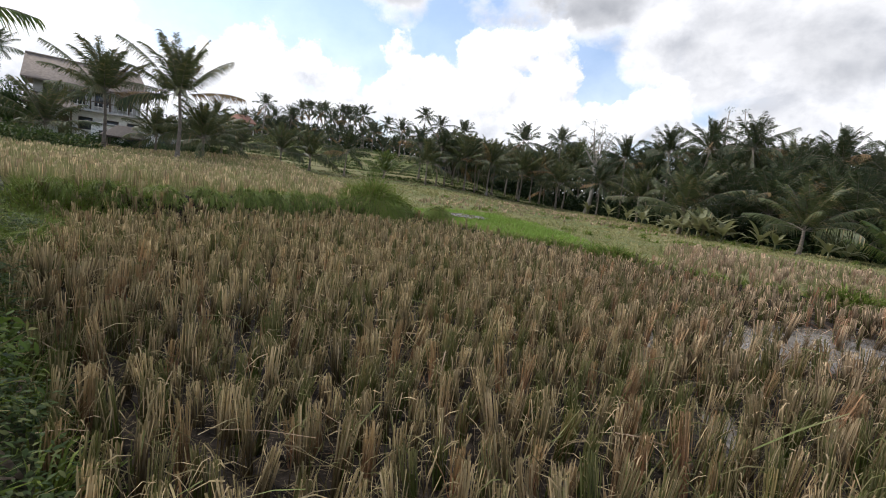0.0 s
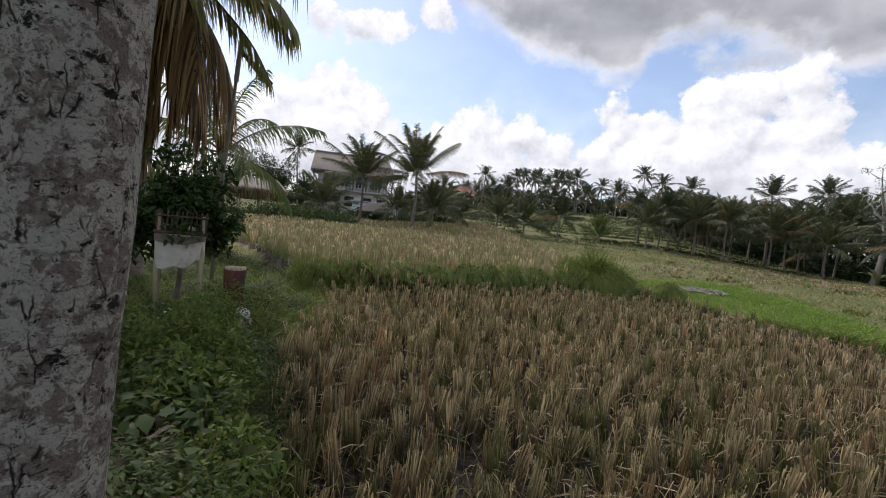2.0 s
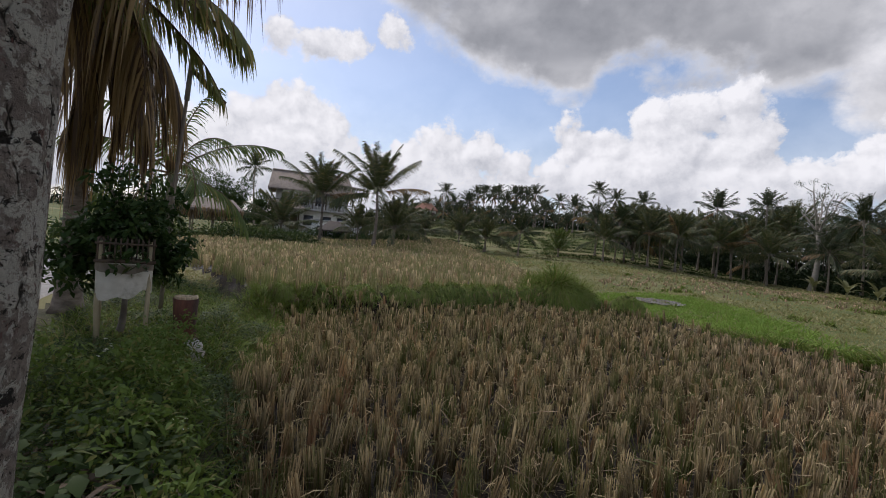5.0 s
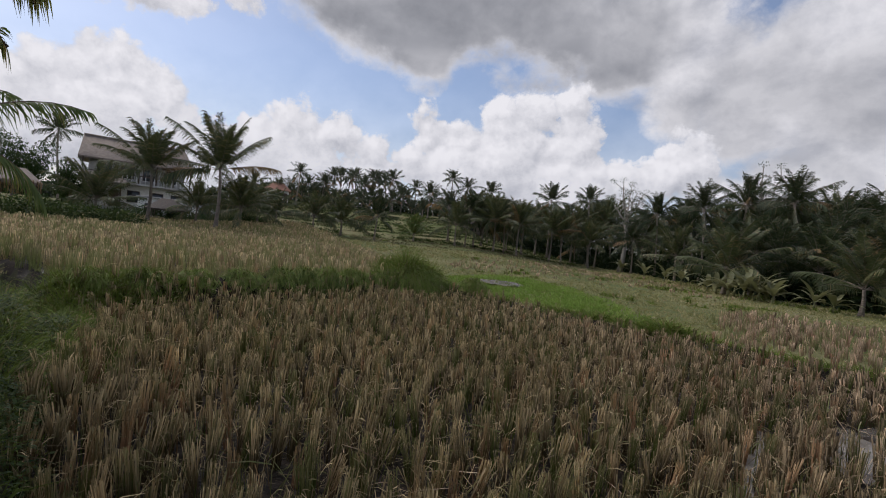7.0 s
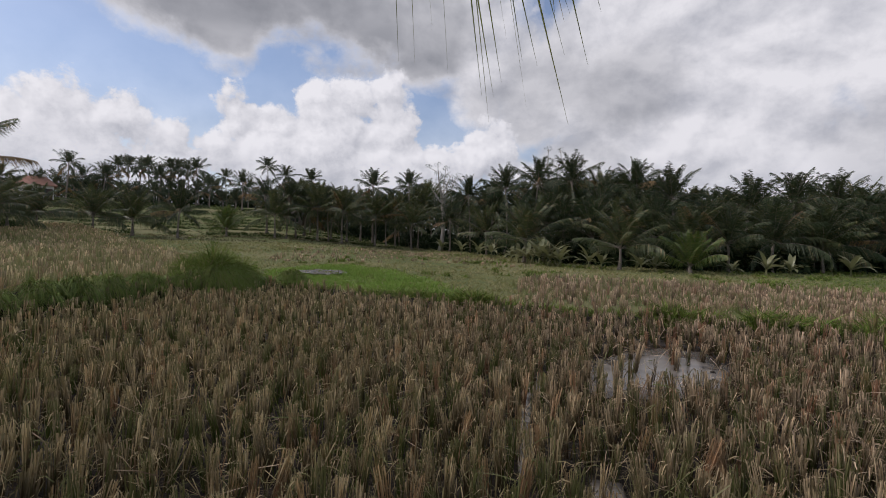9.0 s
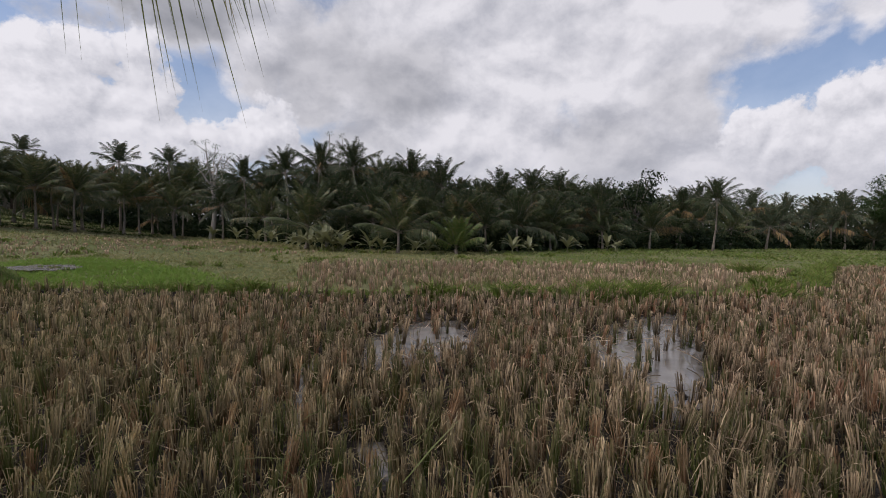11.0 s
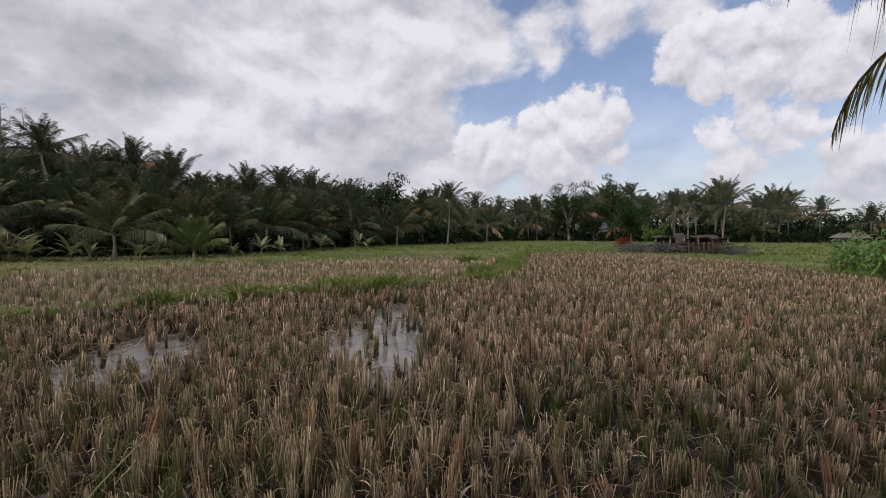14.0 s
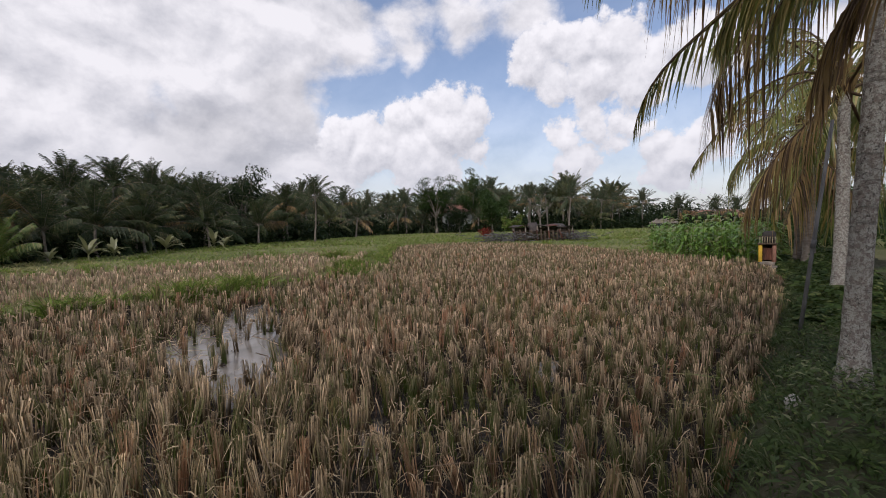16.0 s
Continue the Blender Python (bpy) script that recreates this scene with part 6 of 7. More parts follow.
def stump():
    x, y = polar(49.2, 6.95).to_2d()
    z0 = float(height(x, y))
    ob = thing("tree_stump", "red-brown sawn tree stump with pale cut top", "tree stump", Matrix.Translation((x, y, z0 - 0.03)))
    part("bole", Geo().tube([(0, 0, 0), (0.01, 0, 0.12), (0, 0.01, 0.35), (0.01, 0, 0.62)], [0.19, 0.14, 0.122, 0.132], 18, True, 0, 0.05, 2), M["stump"], ob, smooth=True)
    g = Geo()
    rng = np.random.RandomState(8)
    for k in range(13):
        a = k * 0.483
        g.box((0.055, 0.035, 0.03 + 0.03 * rng.uniform()), pose(0.01 + 0.105 * math.cos(a), 0.105 * math.sin(a), 0.625, 8, 0, math.degrees(a) + 90), 0.008)
    part("cut_rim", g, M["cut_wood"], ob, "pale splintered rim of the cut")
    part("root_stones", Geo().tube([(0.02, 0, 0.0), (0.02, 0, 0.1), (0.02, 0, 0.2)], [0.22, 0.2, 0.13], 12, True, 0, 0.18, 5), M["stump"], ob)
    q = polar(48.3, 6.6)
    st = Geo().tube([(0, 0, -0.05), (0.01, 0.0, 0.06), (0, 0.01, 0.15), (0.0, 0.0, 0.2)], [0.12, 0.14, 0.11, 0.04], 9, True, 0, 0.2, 6)
    single("stone", st, M["stone"], "pale weathered stone lying before the stump", "stone", m=Matrix.Translation((q.x, q.y, float(height(q.x, q.y)))), smooth=False)
    q = polar(49.6, 6.55)
    st = Geo().tube([(0, 0, -0.04), (0, 0.0, 0.04), (0, 0.01, 0.1)], [0.08, 0.09, 0.03], 8, True, 0, 0.2, 9)
    single("stone", st, M["stone"], "pale weathered stone lying before the stump", "stone", m=Matrix.Translation((q.x, q.y, float(height(q.x, q.y)))))


def lamp_post():
    x, y = polar(51.6, 9.2).to_2d()
    z0 = float(height(x, y))
    ob = thing("street_lamp", "thin pale lamp pole with a slanting tube lamp", "street lamp", Matrix.Translation((x, y, z0 - 0.1)))
    part("pole", Geo().tube([(0, 0, 0), (0.05, 0.03, 2.0), (0.11, 0.08, 3.5)], [0.03, 0.028, 0.026], 10), M["wood_grey"], ob, smooth=True)
    part("collar", Geo().tube([(0.11, 0.08, 3.45), (0.13, 0.1, 4.1)], [0.038, 0.036], 10), M["steel"], ob, "grey pipe collar", True)
    d = polar(51.6 - 90, 1.0)
    a, b = Vector((0.13, 0.1, 3.95)), Vector((0.13 + 0.5 * d.x, 0.1 + 0.5 * d.y, 3.5))
    part("lamp_tube", Geo().tube([tuple(a), tuple(a.lerp(b, 0.5)), tuple(b)], [0.035, 0.05, 0.05], 10), M["wood_dark"], ob, "dark tube lamp head", True)


def leaf_plants(g, x, y, rng, n, tall, leaf, lw=0.55):
    """Low broad-leaved weeds: n leaves on each place, round short stems."""
    m = len(x)
    i = np.repeat(np.arange(m), n)
    h = np.broadcast_to(tall, (m,))[i] * rng.uniform(0.15, 1.0, len(i))
    a = rng.uniform(0, 6.283, len(i))
    r = 0.1 * rng.uniform(0, 1, len(i)) + 0.25 * h
    base = np.stack([x[i] + r * np.cos(a) * 0.6, y[i] + r * np.sin(a) * 0.6, height(x, y)[i] + h], 1)
    L = leaf * rng.uniform(0.5, 1.3, len(i))
    e = rng.uniform(-0.3, 0.7, len(i))
    tip = np.stack([np.cos(a) * np.cos(e) * L, np.sin(a) * np.cos(e) * L, np.sin(e) * L], 1)
    side = np.stack([-np.sin(a), np.cos(a), rng.normal(0, 0.3, len(i))], 1)
    g.ribbons(base, tip, -0.35 * UP[None] * L[:, None], L * lw, ((0, 0.25), (0.45, 1.0), (1, 0.08)), side=side)


def build_weeds():
    rng = np.random.RandomState(55)
    left = [(-1.3, 1.75), (-2.7, 3.05), (-4.3, 4.5), (-5.8, 6.6), (-7.0, 7.6), (-10, 8.3), (-9.5, 6.2), (-6.6, 3.7), (-3.6, 1.4), (-2.0, 0.6)]
    g = Geo()
    x, y = scatter(left, 4200, rng)
    k = np.hypot(x + 1.29, y - 0.89) > 0.3
    for q in (polar(48.3, 6.5), polar(49.2, 6.8), polar(49.6, 6.4)):
        k &= np.hypot(x - q.x, y - q.y) > 0.38
    leaf_plants(g, x[k], y[k], rng, 15, 0.08 + 0.26 * np.clip(rough(x, y, 2.2, 3)[k] + 0.3, 0, 1.4), 0.045, 0.4)
    single("weeds", g, M["weed"], "dense dark green broad-leaved weeds on the bank", "weeds", kind="stuff")
    g = Geo()
    x, y = scatter(left, 900, rng)
    tufts(g, x, y, rng, 18, 0.36, 0.013, 0.7, 0.12)
    x, y = along(EDGE[:3], 260, 0.3, rng)
    tufts(g, x, y, rng, 34, 0.5, 0.012, 0.75, 0.16)
    single("bank_grass", g, M["grass"], "long green grass along the bank", "grass", kind="stuff")
    g = Geo()
    x, y = rng.normal(-4.75, 0.35, 16), rng.normal(3.75, 0.3, 16)
    z = height(x, y) + rng.uniform(0.2, 0.32, 16)
    for px, py, pz in zip(x, y, z):
        a = np.arange(5) * 1.2566 + rng.uniform(0, 6)
        g.ribbons(np.tile([(px, py, pz)], (5, 1)), np.stack([np.cos(a), np.sin(a), 0.35 + 0 * a], 1) * 0.022, -UP * 0.006, 0.018, LEAF2, rng=rng)
    x, y = rng.normal(-3.3, 0.3, 5), rng.normal(3.0, 0.25, 5)
    z = height(x, y) + rng.uniform(0.25, 0.35, 5)
    for px, py, pz in zip(x, y, z):
        a = np.arange(5) * 1.2566 + rng.uniform(0, 6)
        g.ribbons(np.tile([(px, py, pz)], (5, 1)), np.stack([np.cos(a), np.sin(a), 0.35 + 0 * a], 1) * 0.02, -UP * 0.006, 0.016, LEAF2, rng=rng)
    single("weed_flowers", g, M["flower"], "small white flowers over the weeds", "flowers", kind="stuff")
    bush_mass("bank_bush", "bushy bright-leaved weeds among the bank grass", [(-3.8, 3.0, 0.5, 0.62), (-4.3, 3.5, 0.45, 0.56), (-3.2, 2.5, 0.4, 0.5), (-5.0, 4.3, 0.4, 0.45), (-4.4, 2.7, 0.5, 0.6), (-2.5, 2.25, 0.3, 0.42)], rng, 5200, 0.06, "bush_light")
    bush_mass("bank_herbs", "pale green leafy herbs before the stump", [(-4.35, 3.55, 0.32, 0.62), (-4.0, 3.25, 0.28, 0.66), (-4.75, 3.9, 0.26, 0.5), (-3.5, 2.95, 0.25, 0.55)], rng, 3200, 0.045, "bush_light")
    hearts = Geo()
    x, y = rng.normal(-2.95, 0.35, 60), rng.normal(2.35, 0.3, 60)
    leaf_plants(hearts, x, y, rng, 6, 0.34, 0.09, 0.75)
    single("broad_weeds", hearts, M["weed"], "broad heart-leaved weeds beside the trunk", "weeds", kind="stuff")
    # dead leaves and sticks at the trunk
    g = Geo()
    x, y = rng.normal(-3.0, 0.6, 420), rng.normal(1.75, 0.42, 420)
    z = height(x, y)
    a = rng.uniform(0, 6.28, 420)
    L = rng.uniform(0.06, 0.26, 420)
    g.ribbons(np.stack([x, y, z + rng.uniform(0.01, 0.16, 420)], 1), np.stack([np.cos(a) * L, np.sin(a) * L, rng.normal(0, 0.06, 420)], 1), -UP * 0.05, rng.uniform(0.01, 0.04, 420), ((0, 0.5), (0.5, 1.0), (1, 0.4)), rng=rng)
    for _ in range(14):
        p0 = np.array([rng.normal(-3.1, 0.5), rng.normal(1.9, 0.35), 0.0])
        p0[2] = float(height(p0[0], p0[1])) + 0.05
        v = rng.normal(0, 0.22, 3) * [1, 1, 0.4]
        g.tube([p0, p0 + v * 0.5 + [0, 0, 0.04], p0 + v + [0, 0, 0.1]], [0.016, 0.014, 0.01], 5)
    single("dead_leaves", g, M["debris"], "heap of dry palm litter and sticks", "leaf litter", kind="stuff")
    right = [(1.0, -0.75), (3.3, -2.3), (5.0, -3.5), (8.9, -6.3), (13.4, -9.2), (16.2, -10.4), (20, -13), (18.5, -14.5), (14, -11.4), (9, -7.9), (4.5, -4.4), (2.2, -2.6)]
    g = Geo()
    x, y = scatter(right, 3600, rng)
    d = np.hypot(x, y)
    leaf_plants(g, x[d < 8], y[d < 8], rng, 16, 0.05 + 0.16 * np.clip(rough(x, y, 1.8, 6)[d < 8] + 0.4, 0, 1.3), 0.055, 0.4)
    leaf_plants(g, x[d >= 8], y[d >= 8], rng, 12, 0.16, 0.13)
    single("weeds", g, M["weed"], "low leafy weeds carpeting the bank under the palms", "weeds", kind="stuff")
    g = Geo()
    x, y = scatter(right, 1000, rng)
    tufts(g, x, y, rng, 16, 0.26, 0.014, 0.8, 0.14)
    x, y = along(EDGE[5:], 520, 0.12, rng)
    tufts(g, x + ROAD_N.x * 0.22, y + ROAD_N.y * 0.22, rng, 20, 0.24, 0.012, 1.0, 0.14)
    herbs = Geo()
    x, y = scatter(right, 2600, rng)
    d = np.hypot(x, y)
    k = (d < 9) & (rough(x, y, 2.2, 41) > -0.25)
    leaf_plants(herbs, x[k], y[k], rng, 14, 0.1 + 0.22 * np.clip(rough(x, y, 1.7, 42)[k] + 0.5, 0, 1.2), 0.06, 0.34)
    single("bank_herbs", herbs, M["herb"], "light green leafy herbs on the bank under the palms", "weeds", kind="stuff")
    single("bank_grass", g, M["herb"], "green grass on the bank under the palms", "grass", kind="stuff")
    q = (4.15, -3.0)
    single("stone", Geo().tube([(0, 0, -0.03), (0, 0, 0.04), (0, 0, 0.09)], [0.06, 0.07, 0.02], 9, True, 0, 0.2, 3), M["stone"], "pale flat stone in the weeds", "stone", m=Matrix.Translation((*q, float(height(*q)))))
    # bushes across the lane
    spots = []
    for s in np.arange(-26, 44, 0.9):
        if -6 < s < 7:
            continue
        p = ROAD_N * (5.6 + rng.uniform(-0.4, 1.6)) + ROAD_U * s
        spots.append((p.x, p.y, rng.uniform(0.8, 1.5), rng.uniform(1.0, 2.6)))
    for az in np.arange(-134, -122.5, 0.5):
        p = polar(az, rng.uniform(26, 40))
        spots.append((p.x, p.y, rng.uniform(0.9, 1.6), rng.uniform(1.6, 3.6)))
    bush_mass("lane_bushes", "dark leafy bushes across the lane", spots, rng, 26000, 0.26, "bush")


bamboo_shrine()
stump()
lamp_post()
build_weeds()
p_ = polar(54.6, 7.7)
ob_ = thing("small_tree", "small dark leafy tree growing over the bamboo shrine", "tree", Matrix.Translation((p_.x, p_.y, float(height(p_.x, p_.y)) - 0.05)))
w_, c_ = tree_geo(21, 2.0, 0.85, 6500, 0.1, 16)
part("trunk", w_, M["bark"], ob_, smooth=True)
part("crown", c_, M["bush"], ob_)


# ---- right bank: pole, small shrine, maize ----
def leaning_pole():
    z0 = float(height(6.5, -4.65))
    ob = thing("leaning_pole", "grey weathered pole leaning towards the palms", "pole", Matrix.Translation((6.5, -4.65, z0 - 0.1)))
    part("shaft", Geo().tube([(0, 0, 0), (0.02, -0.19, 1.3), (0.04, -0.42, 2.9)], [0.024, 0.023, 0.02], 10), M["pole"], ob, smooth=True)
    part("joint", Geo().tube([(0.02, -0.183, 1.25), (0.022, -0.2, 1.36)], [0.03, 0.03], 10), M["pole"], ob, smooth=True)


def yellow_shrine():
    x, y = polar(-122.5, 18.2).to_2d()
    ob = thing("shrine", "small masonry shrine with yellow cloth and dark niche", "shrine", Matrix.LocRotScale((x, y, float(height(x, y)) - 0.03), Euler((0, 0, radians(-122.5))), (0.72, 0.72, 0.76)))
    part("base", Geo().box((0.72, 0.6, 0.25), pose(0, 0, 0.12), 0.03), M["wood_grey"], ob)
    part("plinth", Geo().box((0.56, 0.46, 0.2), pose(0, 0, 0.34), 0.02), M["wood_grey"], ob)
    for sx, mat, lab in ((-0.25, "yellow", "bright yellow side cloth"), (0.25, "red_tile", "")):
        part("side_wall", Geo().box((0.14, 0.44, 0.72), pose(sx, 0, 0.78), 0.012), M[mat], ob, lab)
    part("back_wall", Geo().box((0.38, 0.06, 0.68), pose(0, 0.19, 0.78), 0.008), M["wood_dark"], ob)
    part("niche_curtain", Geo().grid(lambda u, v: (-0.16 + 0.32 * u, -0.12 + 0.015 * math.sin(u * 25), 0.5 + 0.5 * v), np.linspace(0, 1, 20), np.linspace(0, 1, 4)), M["stump"], ob, "dark red curtain in the niche", True)
    part("shelf", Geo().box((0.72, 0.56, 0.06), pose(0, 0, 1.17), 0.012), M["wood_dark"], ob)
    for k in range(7):
        part("slat", Geo().box((0.03, 0.025, 0.3), pose(-0.27 + 0.09 * k, -0.24, 1.34), 0.005), M["bamboo"], ob)
    part("rail", Geo().box((0.64, 0.03, 0.03), pose(0, -0.241, 1.47), 0.006), M["wood_dark"], ob)
    part("black_wrap", Geo().box((0.5, 0.4, 0.5), pose(0.06, 0.04, 1.44), 0.08), M["black_cloth"], ob, "black cloth bundle on top")


def maize(n=290):
    rng = np.random.RandomState(31)
    patch = [(17.2, -10.9), (19.4, -9.8), (24.0, -9.6), (28, -11), (30, -15), (26, -17), (20, -13.6)]
    kinds = []
    for k in range(6):
        g = Geo()
        h = rng.uniform(0.85, 1.4)
        g.tube([(0, 0, 0), (0.01, 0, h * 0.5), (0.02, 0.01, h)], [0.016, 0.013, 0.006], 5, False)
        for j in range(9):
            a, z = j * 3.14 + rng.normal(0, 0.4), h * (0.15 + 0.09 * j)
            L = rng.uniform(0.35, 0.6)
            g.ribbons([(0.01, 0, z)], [(math.cos(a) * L * 0.6, math.sin(a) * L * 0.6, L * 0.75)], [(math.cos(a) * L * 0.25, math.sin(a) * L * 0.25, -L * 0.85)], [0.085], ((0, 0.6), (0.4, 1.0), (0.75, 0.7), (1, 0.05)), side=[(-math.sin(a), math.cos(a), 0)])
        kinds.append(g.mesh("maize_plant", M["corn"]))
    x, y = scatter(patch, n, rng)
    for px, py in zip(x, y):
        s = rng.uniform(0.9, 1.6)
        single("maize_plant", kinds[rng.randint(6)], None, "young green maize plant beside the paddy", "maize plant", "maize beside the paddy", m=Matrix.LocRotScale((px, py, float(height(px, py)) - 0.02), Euler((0, 0, rng.uniform(0, 6.28))), (s, s, s)))


leaning_pole()
yellow_shrine()
maize()


# ---- buildings ----
def hip_roof(g, w, d, h, z, over=0.6, ridge=0.6, thick=0.14, left=None):
    """A hipped roof over w by d with its eaves at z; ridge is its share of the width."""
    W, D = w / 2 + over, d / 2 + over
    rx = W * ridge
    lx = -rx if left is None else -W * left
    for dz in (0, -thick):
        v = [(-W, -D, z + dz), (W, -D, z + dz), (W, D, z + dz), (-W, D, z + dz), (lx, 0, z + h + dz), (rx, 0, z + h + dz)]
        g.add(v, [(0, 1, 5, 4), (2, 3, 4, 5), (1, 2, 5, 5), (3, 0, 4, 4)])
    v = []
    for x, y in ((-W, -D), (W, -D), (W, D), (-W, D)):
        v += [(x, y, z), (x, y, z - thick)]
    g.add(v, [(0, 1, 3, 2), (2, 3, 5, 4), (4, 5, 7, 6), (6, 7, 1, 0)])


def wall_box(ob, w, d, h, z, mat, name="wall", t=0.2):
    for sy in (-1, 1):
        part(name, Geo().box((w, t, h), pose(0, sy * (d / 2 - t / 2), z + h / 2), 0.01), M[mat], ob)
    for sx in (-1, 1):
        part(name, Geo().box((t, d - 2 * t, h), pose(sx * (w / 2 - t / 2), 0, z + h / 2), 0.01), M[mat], ob)


def window(ob, x, y, z, w, h, name="window"):
    f = part(name, Geo().box((w + 0.16, 0.12, h + 0.16), pose(x, y, z), 0.01), M["wood_dark"], ob)
    part("pane", Geo().box((w, 0.03, h), pose(x, y - 0.06, z), 0.004), M["glass"], f)
    part("sill", Geo().box((w + 0.3, 0.2, 0.06), pose(x, y - 0.09, z - h / 2 - 0.11), 0.01), M["wall_white"], f)


def villa():
    p = polar(38.1, 76)
    z0 = float(height(p.x, p.y)) + 1.35
    ob = thing("villa", "two-storey white villa with broad weathered brown roof", "house", Matrix.LocRotScale((p.x, p.y, z0), Euler((0, 0, radians(40))), None))
    wall_box(ob, 11.6, 7.0, 2.9, 0, "wall_white")
    part("plinth", Geo().box((12.4, 7.8, 1.8), pose(0, -0.1, -0.91), 0.04), M["wall_grey"], ob, "stepped grey plinth")
    part("floor_slab", Geo().box((12.6, 8.6, 0.25), pose(0, -0.6, 3.02), 0.03), M["wall_grey"], ob)
    wall_box(ob, 10.4, 5.6, 2.7, 3.15, "wall_grey")
    g = Geo()
    hip_roof(g, 11.0, 6.4, 3.0, 5.75, 0.75, 0.84, 0.2, 0.96)
    r = part("roof", g, M["roof"], ob)
    ridge = Geo().tube([(-6.0, 0, 8.75), (0, 0, 8.72), (5.3, 0, 8.75)], [0.14, 0.13, 0.14], 8)
    part("ridge_cap", ridge, M["roof"], r)
    part("dormer", Geo().box((1.3, 0.9, 0.7), pose(0.5, -2.0, 7.4), 0.05), M["wood_dark"], r, "small dark dormer")
    low = Geo()
    hip_roof(low, 4.6, 3.2, 1.1, 2.9, 0.4, 0.5)
    part("porch_roof", low, M["roof"], ob, m=pose(-3.6, -5.2, 0.0))
    for x in (-5.4, -1.8):
        part("porch_post", Geo().box((0.18, 0.18, 2.9), pose(x, -6.5, 1.45), 0.02), M["wood_dark"], ob)
    for k in range(7):
        part("balcony_post", Geo().box((0.14, 0.14, 2.5), pose(-5.7 + 1.9 * k, -4.6, 4.4), 0.015), M["wood_dark"], ob)
    part("balcony_rail", Geo().box((11.6, 0.08, 0.1), pose(0, -4.62, 4.1), 0.01), M["wood_dark"], ob)
    for k in range(24):
        part("baluster", Geo().box((0.07, 0.05, 0.85), pose(-5.6 + 0.487 * k, -4.62, 3.6), 0.008), M["wall_white"], ob)
    for x in (-3.6, -1.2, 1.2, 3.6):
        window(ob, x, -2.82, 4.5, 1.3, 1.5)
    for x in (-4.2, -0.4, 2.2, 4.4):
        window(ob, x, -3.52, 1.5, 1.2, 1.3)
    part("door", Geo().box((1.0, 0.1, 2.1), pose(-2.4, -3.53, 1.05), 0.01), M["wood_dark"], ob)
    # the garden wall and the annex before it
    q = polar(34.2, 66)
    an = thing("annex", "low white annex wall with dark openings before the villa", "outbuilding", Matrix.LocRotScale((q.x, q.y, float(height(q.x, q.y)) - 0.2), Euler((0, 0, radians(36))), None))
    wall_box(an, 8.4, 3.4, 3.0, 0, "wall_white")
    part("roof", Geo().box((8.8, 3.8, 0.18), pose(0, 0, 3.1), 0.03), M["wall_grey"], an)
    for x in (-2.9, -0.6, 2.6):
        window(an, x, -1.72, 1.7, 1.1, 1.2)
    q = polar(35.2, 57)
    h = thing("thatched_hut", "small open hut with dark thatched roof before the villa", "hut", Matrix.LocRotScale((q.x, q.y, float(height(q.x, q.y)) - 0.1), Euler((0, 0, radians(30))), None))
    g = Geo()
    hip_roof(g, 3.0, 2.4, 1.1, 1.35, 0.4, 0.35, 0.16)
    part("roof", g, M["thatch"], h, "dark sagging thatch")
    for sx in (-1.3, 1.3):
        for sy in (-1.0, 1.0):
            part("post", Geo().tube([(sx, sy, 0), (sx, sy, 1.4)], [0.06, 0.05], 8), M["wood_grey"], h)
    part("floor", Geo().box((2.8, 2.2, 0.12), pose(0, 0, 0.45), 0.02), M["wood_grey"], h)
    q = polar(48.2, 42)
    h = thing("thatched_hut", "long hut with frayed dry palm-leaf thatch beyond the upper paddy", "hut", Matrix.LocRotScale((q.x, q.y, float(height(q.x, q.y)) - 0.1), Euler((0, 0, radians(46))), None))
    g = Geo()
    hip_roof(g, 3.4, 2.6, 0.9, 2.9, 0.5, 0.6, 0.2)
    part("roof", g, M["roof"], h)
    g = Geo()
    rng = np.random.RandomState(3)
    n = 260
    x = rng.uniform(-2.2, 2.2, n)
    g.ribbons(np.stack([x, -1.75 + rng.normal(0, 0.1, n), 2.85 + rng.uniform(-0.1, 0.2, n)], 1), np.stack([rng.normal(0, 0.1, n), -0.1 + 0 * x, -rng.uniform(0.5, 1.0, n)], 1), (0, 0, 0), 0.07, LEAF1, rng=rng)
    part("fringe", g, M["palm_dry"], h, "frayed hanging palm-leaf fringe")
    for sx in (-1.5, 0, 1.5):
        for sy in (-1.1, 1.1):
            part("post", Geo().tube([(sx, sy, 0), (sx, sy, 2.9)], [0.07, 0.06], 8), M["wood_grey"], h)


def red_house(az, d, w, h, roof, label, turn=0.0, sink=0.2, dd=5.0, rm="red_tile", wm="wall_white"):
    p = polar(az, d)
    ob = thing("house", label, "house", Matrix.LocRotScale((p.x, p.y, float(height(p.x, p.y)) - sink), Euler((0, 0, radians(az + turn))), None))
    wall_box(ob, w, dd, h, 0, wm)
    g = Geo()
    hip_roof(g, w, dd, roof, h, 0.5, 0.45)
    part("roof", g, M[rm], ob)
    for x in np.arange(-w / 2 + 1.2, w / 2 - 0.6, 2.2):
        window(ob, float(x), -dd / 2 - 0.02, h * 0.55, 1.0, 1.1)
    part("door", Geo().box((0.95, 0.1, 2.0), pose(w / 2 - 0.7, -dd / 2 - 0.03, 1.0), 0.01), M["wood_dark"], ob)


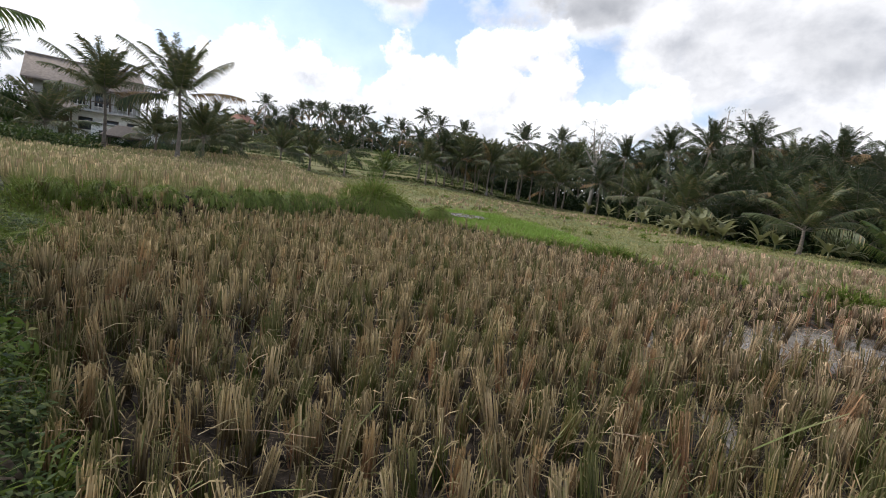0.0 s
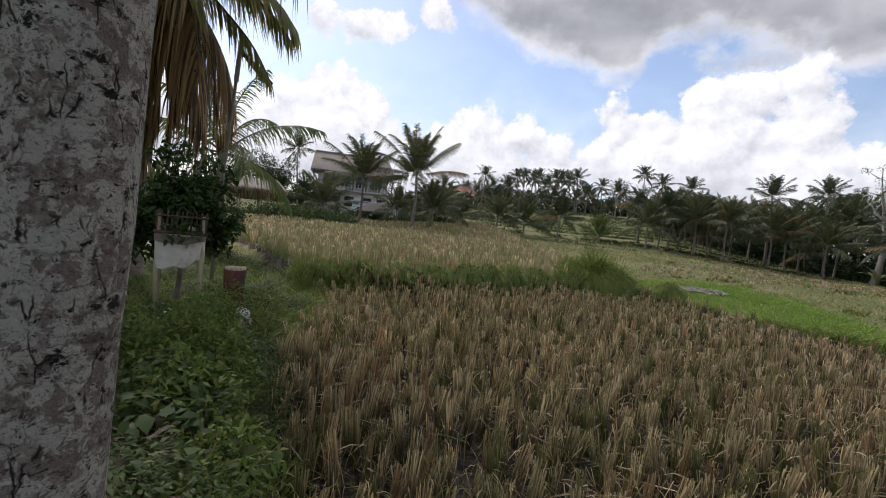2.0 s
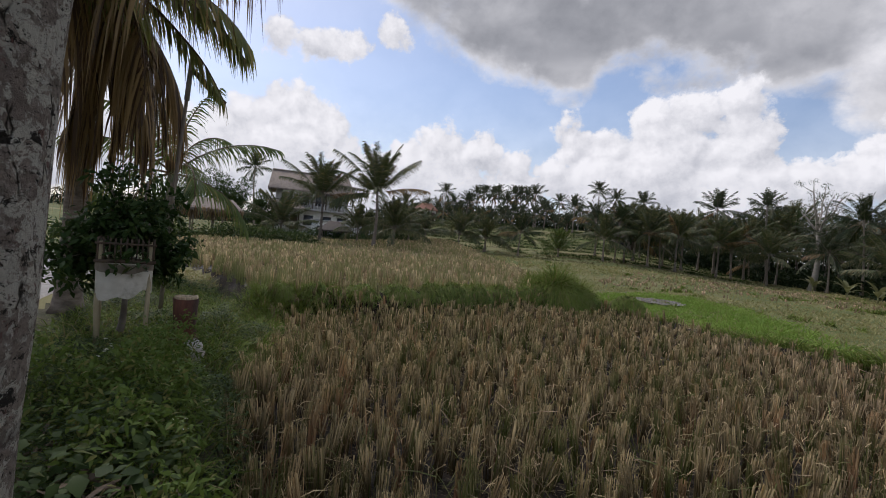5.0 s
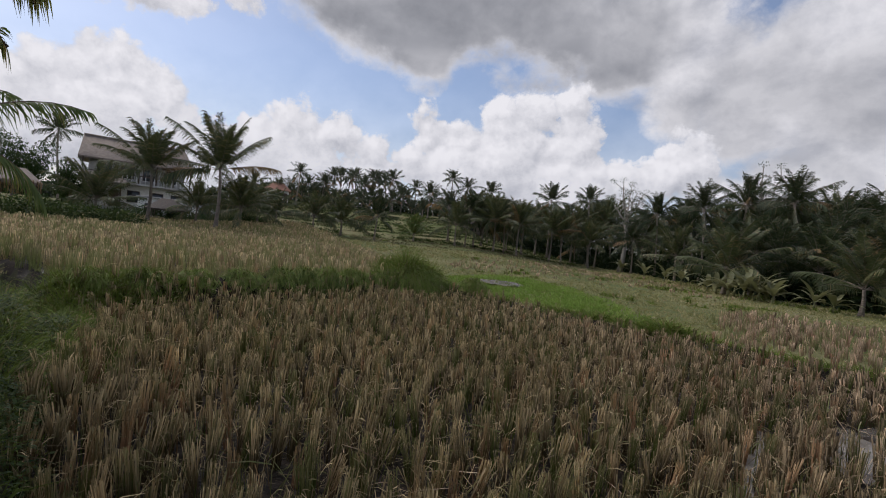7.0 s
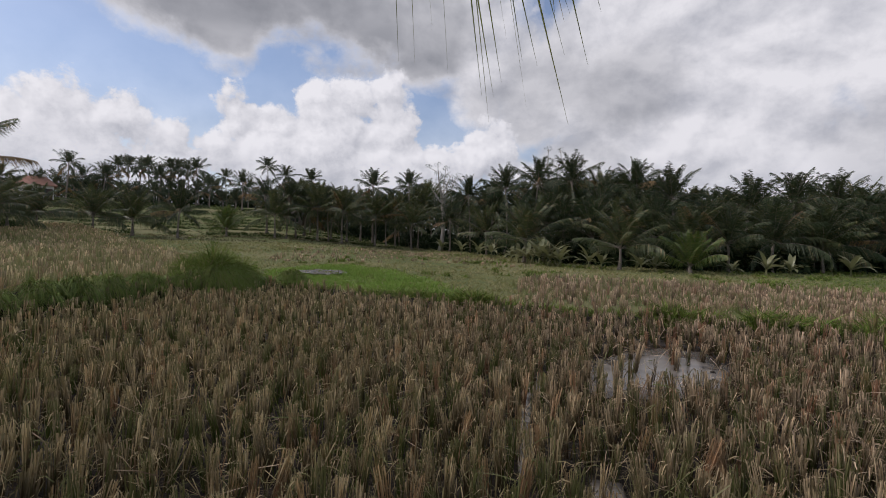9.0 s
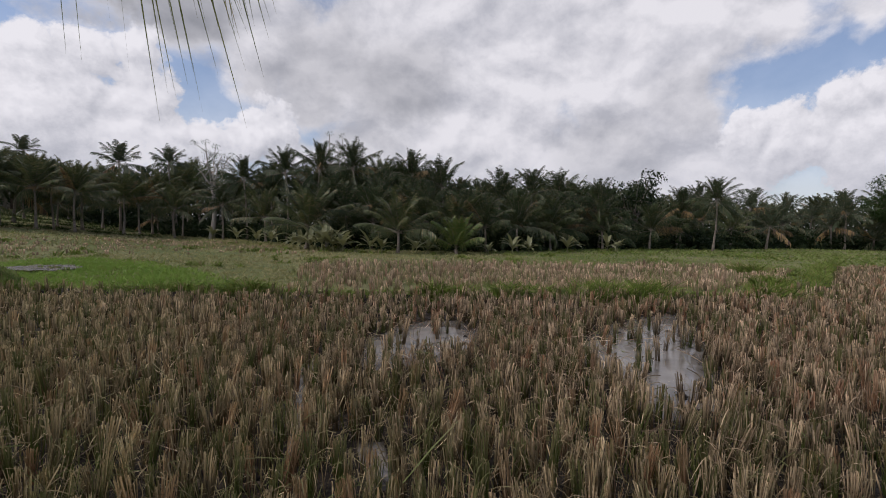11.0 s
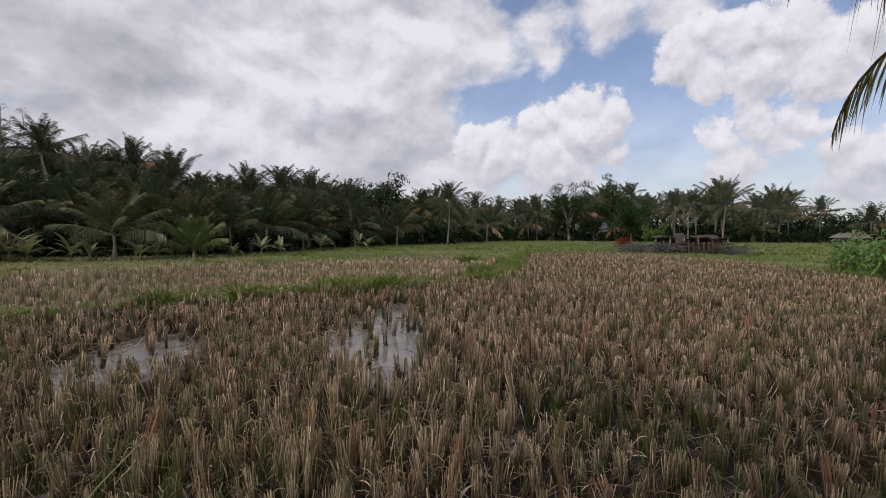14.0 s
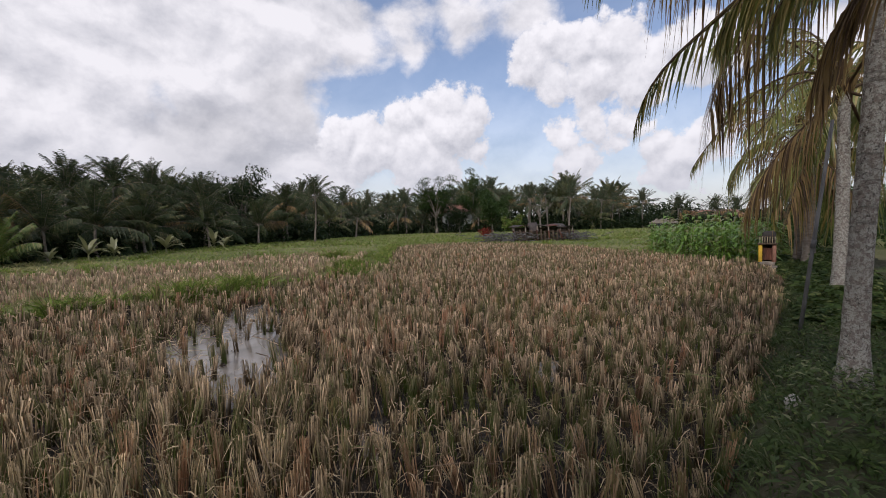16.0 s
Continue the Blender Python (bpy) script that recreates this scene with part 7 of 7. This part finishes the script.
def shed():
    p = polar(-99.6, 45)
    z0 = float(height(p.x, p.y))
    ob = thing("cattle_shed", "low tumbledown wooden shed with rusty sheet roof", "shed", Matrix.LocRotScale((p.x, p.y, z0 - 0.05), Euler((0, 0, radians(-97))), None))
    rng = np.random.RandomState(12)
    for k in range(7):
        part("roof_sheet", Geo().box((0.86, 2.6, 0.05), pose(-2.5 + 0.82 * k, 0, 1.42 + rng.normal(0, 0.07), 6 + float(rng.normal(0, 4)), float(rng.normal(0, 6)), float(rng.normal(0, 5))), 0.01), M["stump" if k % 3 == 1 else "thatch"], ob)
    for k in range(6):
        for sy in (-1.1, 1.1):
            part("post", Geo().tube([(-2.6 + 1.04 * k, sy, 0), (-2.6 + 1.04 * k + rng.normal(0, 0.05), sy, 1.45)], [0.06, 0.05], 7), M["wood_grey"], ob)
    for z in (0.3, 0.6, 0.9):
        for k in range(4):
            part("rail", Geo().tube([(-2.7 + 1.4 * k, -1.15, z + rng.normal(0, 0.04)), (-1.2 + 1.4 * k, -1.15, z + rng.normal(0, 0.04))], [0.045, 0.04], 6), M["wood_dark"], ob)
    for k in range(6):
        part("back_board", Geo().box((5.4, 0.05, 0.19), pose(0, 1.15, 0.15 + 0.21 * k), 0.01), M["wood_dark"], ob)
    for k in range(16):
        x0, tilt = -2.7 + 0.36 * k, rng.normal(0, 0.25)
        part("plank", Geo().box((0.14, 0.04, rng.uniform(0.8, 1.3)), pose(x0, -1.25, 0.52, 8, float(tilt * 40), 0), 0.008), M["wood_dark" if k % 3 else "stump"], ob)
    g = Geo()
    q = polar(-95.0, 43)
    for _ in range(150):
        a, L = rng.uniform(0, 3.14), rng.uniform(0.5, 1.5)
        c = np.array([rng.normal(0, 1.3), rng.normal(0, 0.7), rng.uniform(0, 0.75)])
        v = np.array([math.cos(a), math.sin(a), rng.normal(0, 0.25)]) * L
        g.tube([c - v / 2, c + rng.normal(0, 0.05, 3), c + v / 2], [0.03, 0.026, 0.014], 4, False)
    single("brush_pile", g, M["pole"], "heap of grey cut branches beside the shed", "branches", kind="stuff", m=Matrix.LocRotScale((q.x, q.y, float(height(q.x, q.y))), Euler((0, 0, radians(-95))), None))
    q = polar(-103.2, 44)
    single("brush_pile", g.mesh("brush_pile", M["pole"]), None, "heap of grey cut branches beside the shed", "branches", kind="stuff", m=Matrix.LocRotScale((q.x, q.y, float(height(q.x, q.y))), Euler((0, 0, 1.0)), (0.8, 0.8, 0.9)))
    q = polar(-92.8, 46)
    g = Geo()
    tuftx = rng.normal(0, 0.3, (500, 3)) * [1, 1, 0.7] + [0, 0, 0.9]
    t = rng.normal(0, 1, (500, 3))
    g.ribbons(tuftx, t / np.linalg.norm(t, axis=1, keepdims=True) * 0.22, -UP * 0.05, 0.06, LEAF2, rng=rng)
    single("red_bush", g, M["red_leaf"], "bush with red leaves at the field's end", "bush", m=Matrix.Translation((q.x, q.y, float(height(q.x, q.y)))))


villa()
red_house(24.6, 118, 5, 2.6, 1.8, "house with red tiled roof among the slope palms")
red_house(1.2, 92, 4, 2.0, 1.3, "small brown-roofed hut on the terraces", 15, rm="thatch", wm="wood_grey", dd=3)
red_house(-30.6, 58, 8, 4.0, 1.8, "house with orange tiled roof hidden in the grove", 10)
red_house(-89.2, 104, 6, 4.6, 1.6, "house with orange tiled roof behind the trees", 10)
red_house(-116.3, 116, 7, 2.6, 1.6, "low house with orange tiled roof beyond the field", 12, sink=0.9)
red_house(-118.6, 112, 6, 2.6, 1.6, "low house with orange tiled roof beyond the field", -8, sink=0.9)
red_house(-112.6, 100, 4, 1.2, 0.8, "low grey-roofed hut at the far field's edge", 5, rm="wood_grey", wm="wood_dark", dd=3.5)
shed()
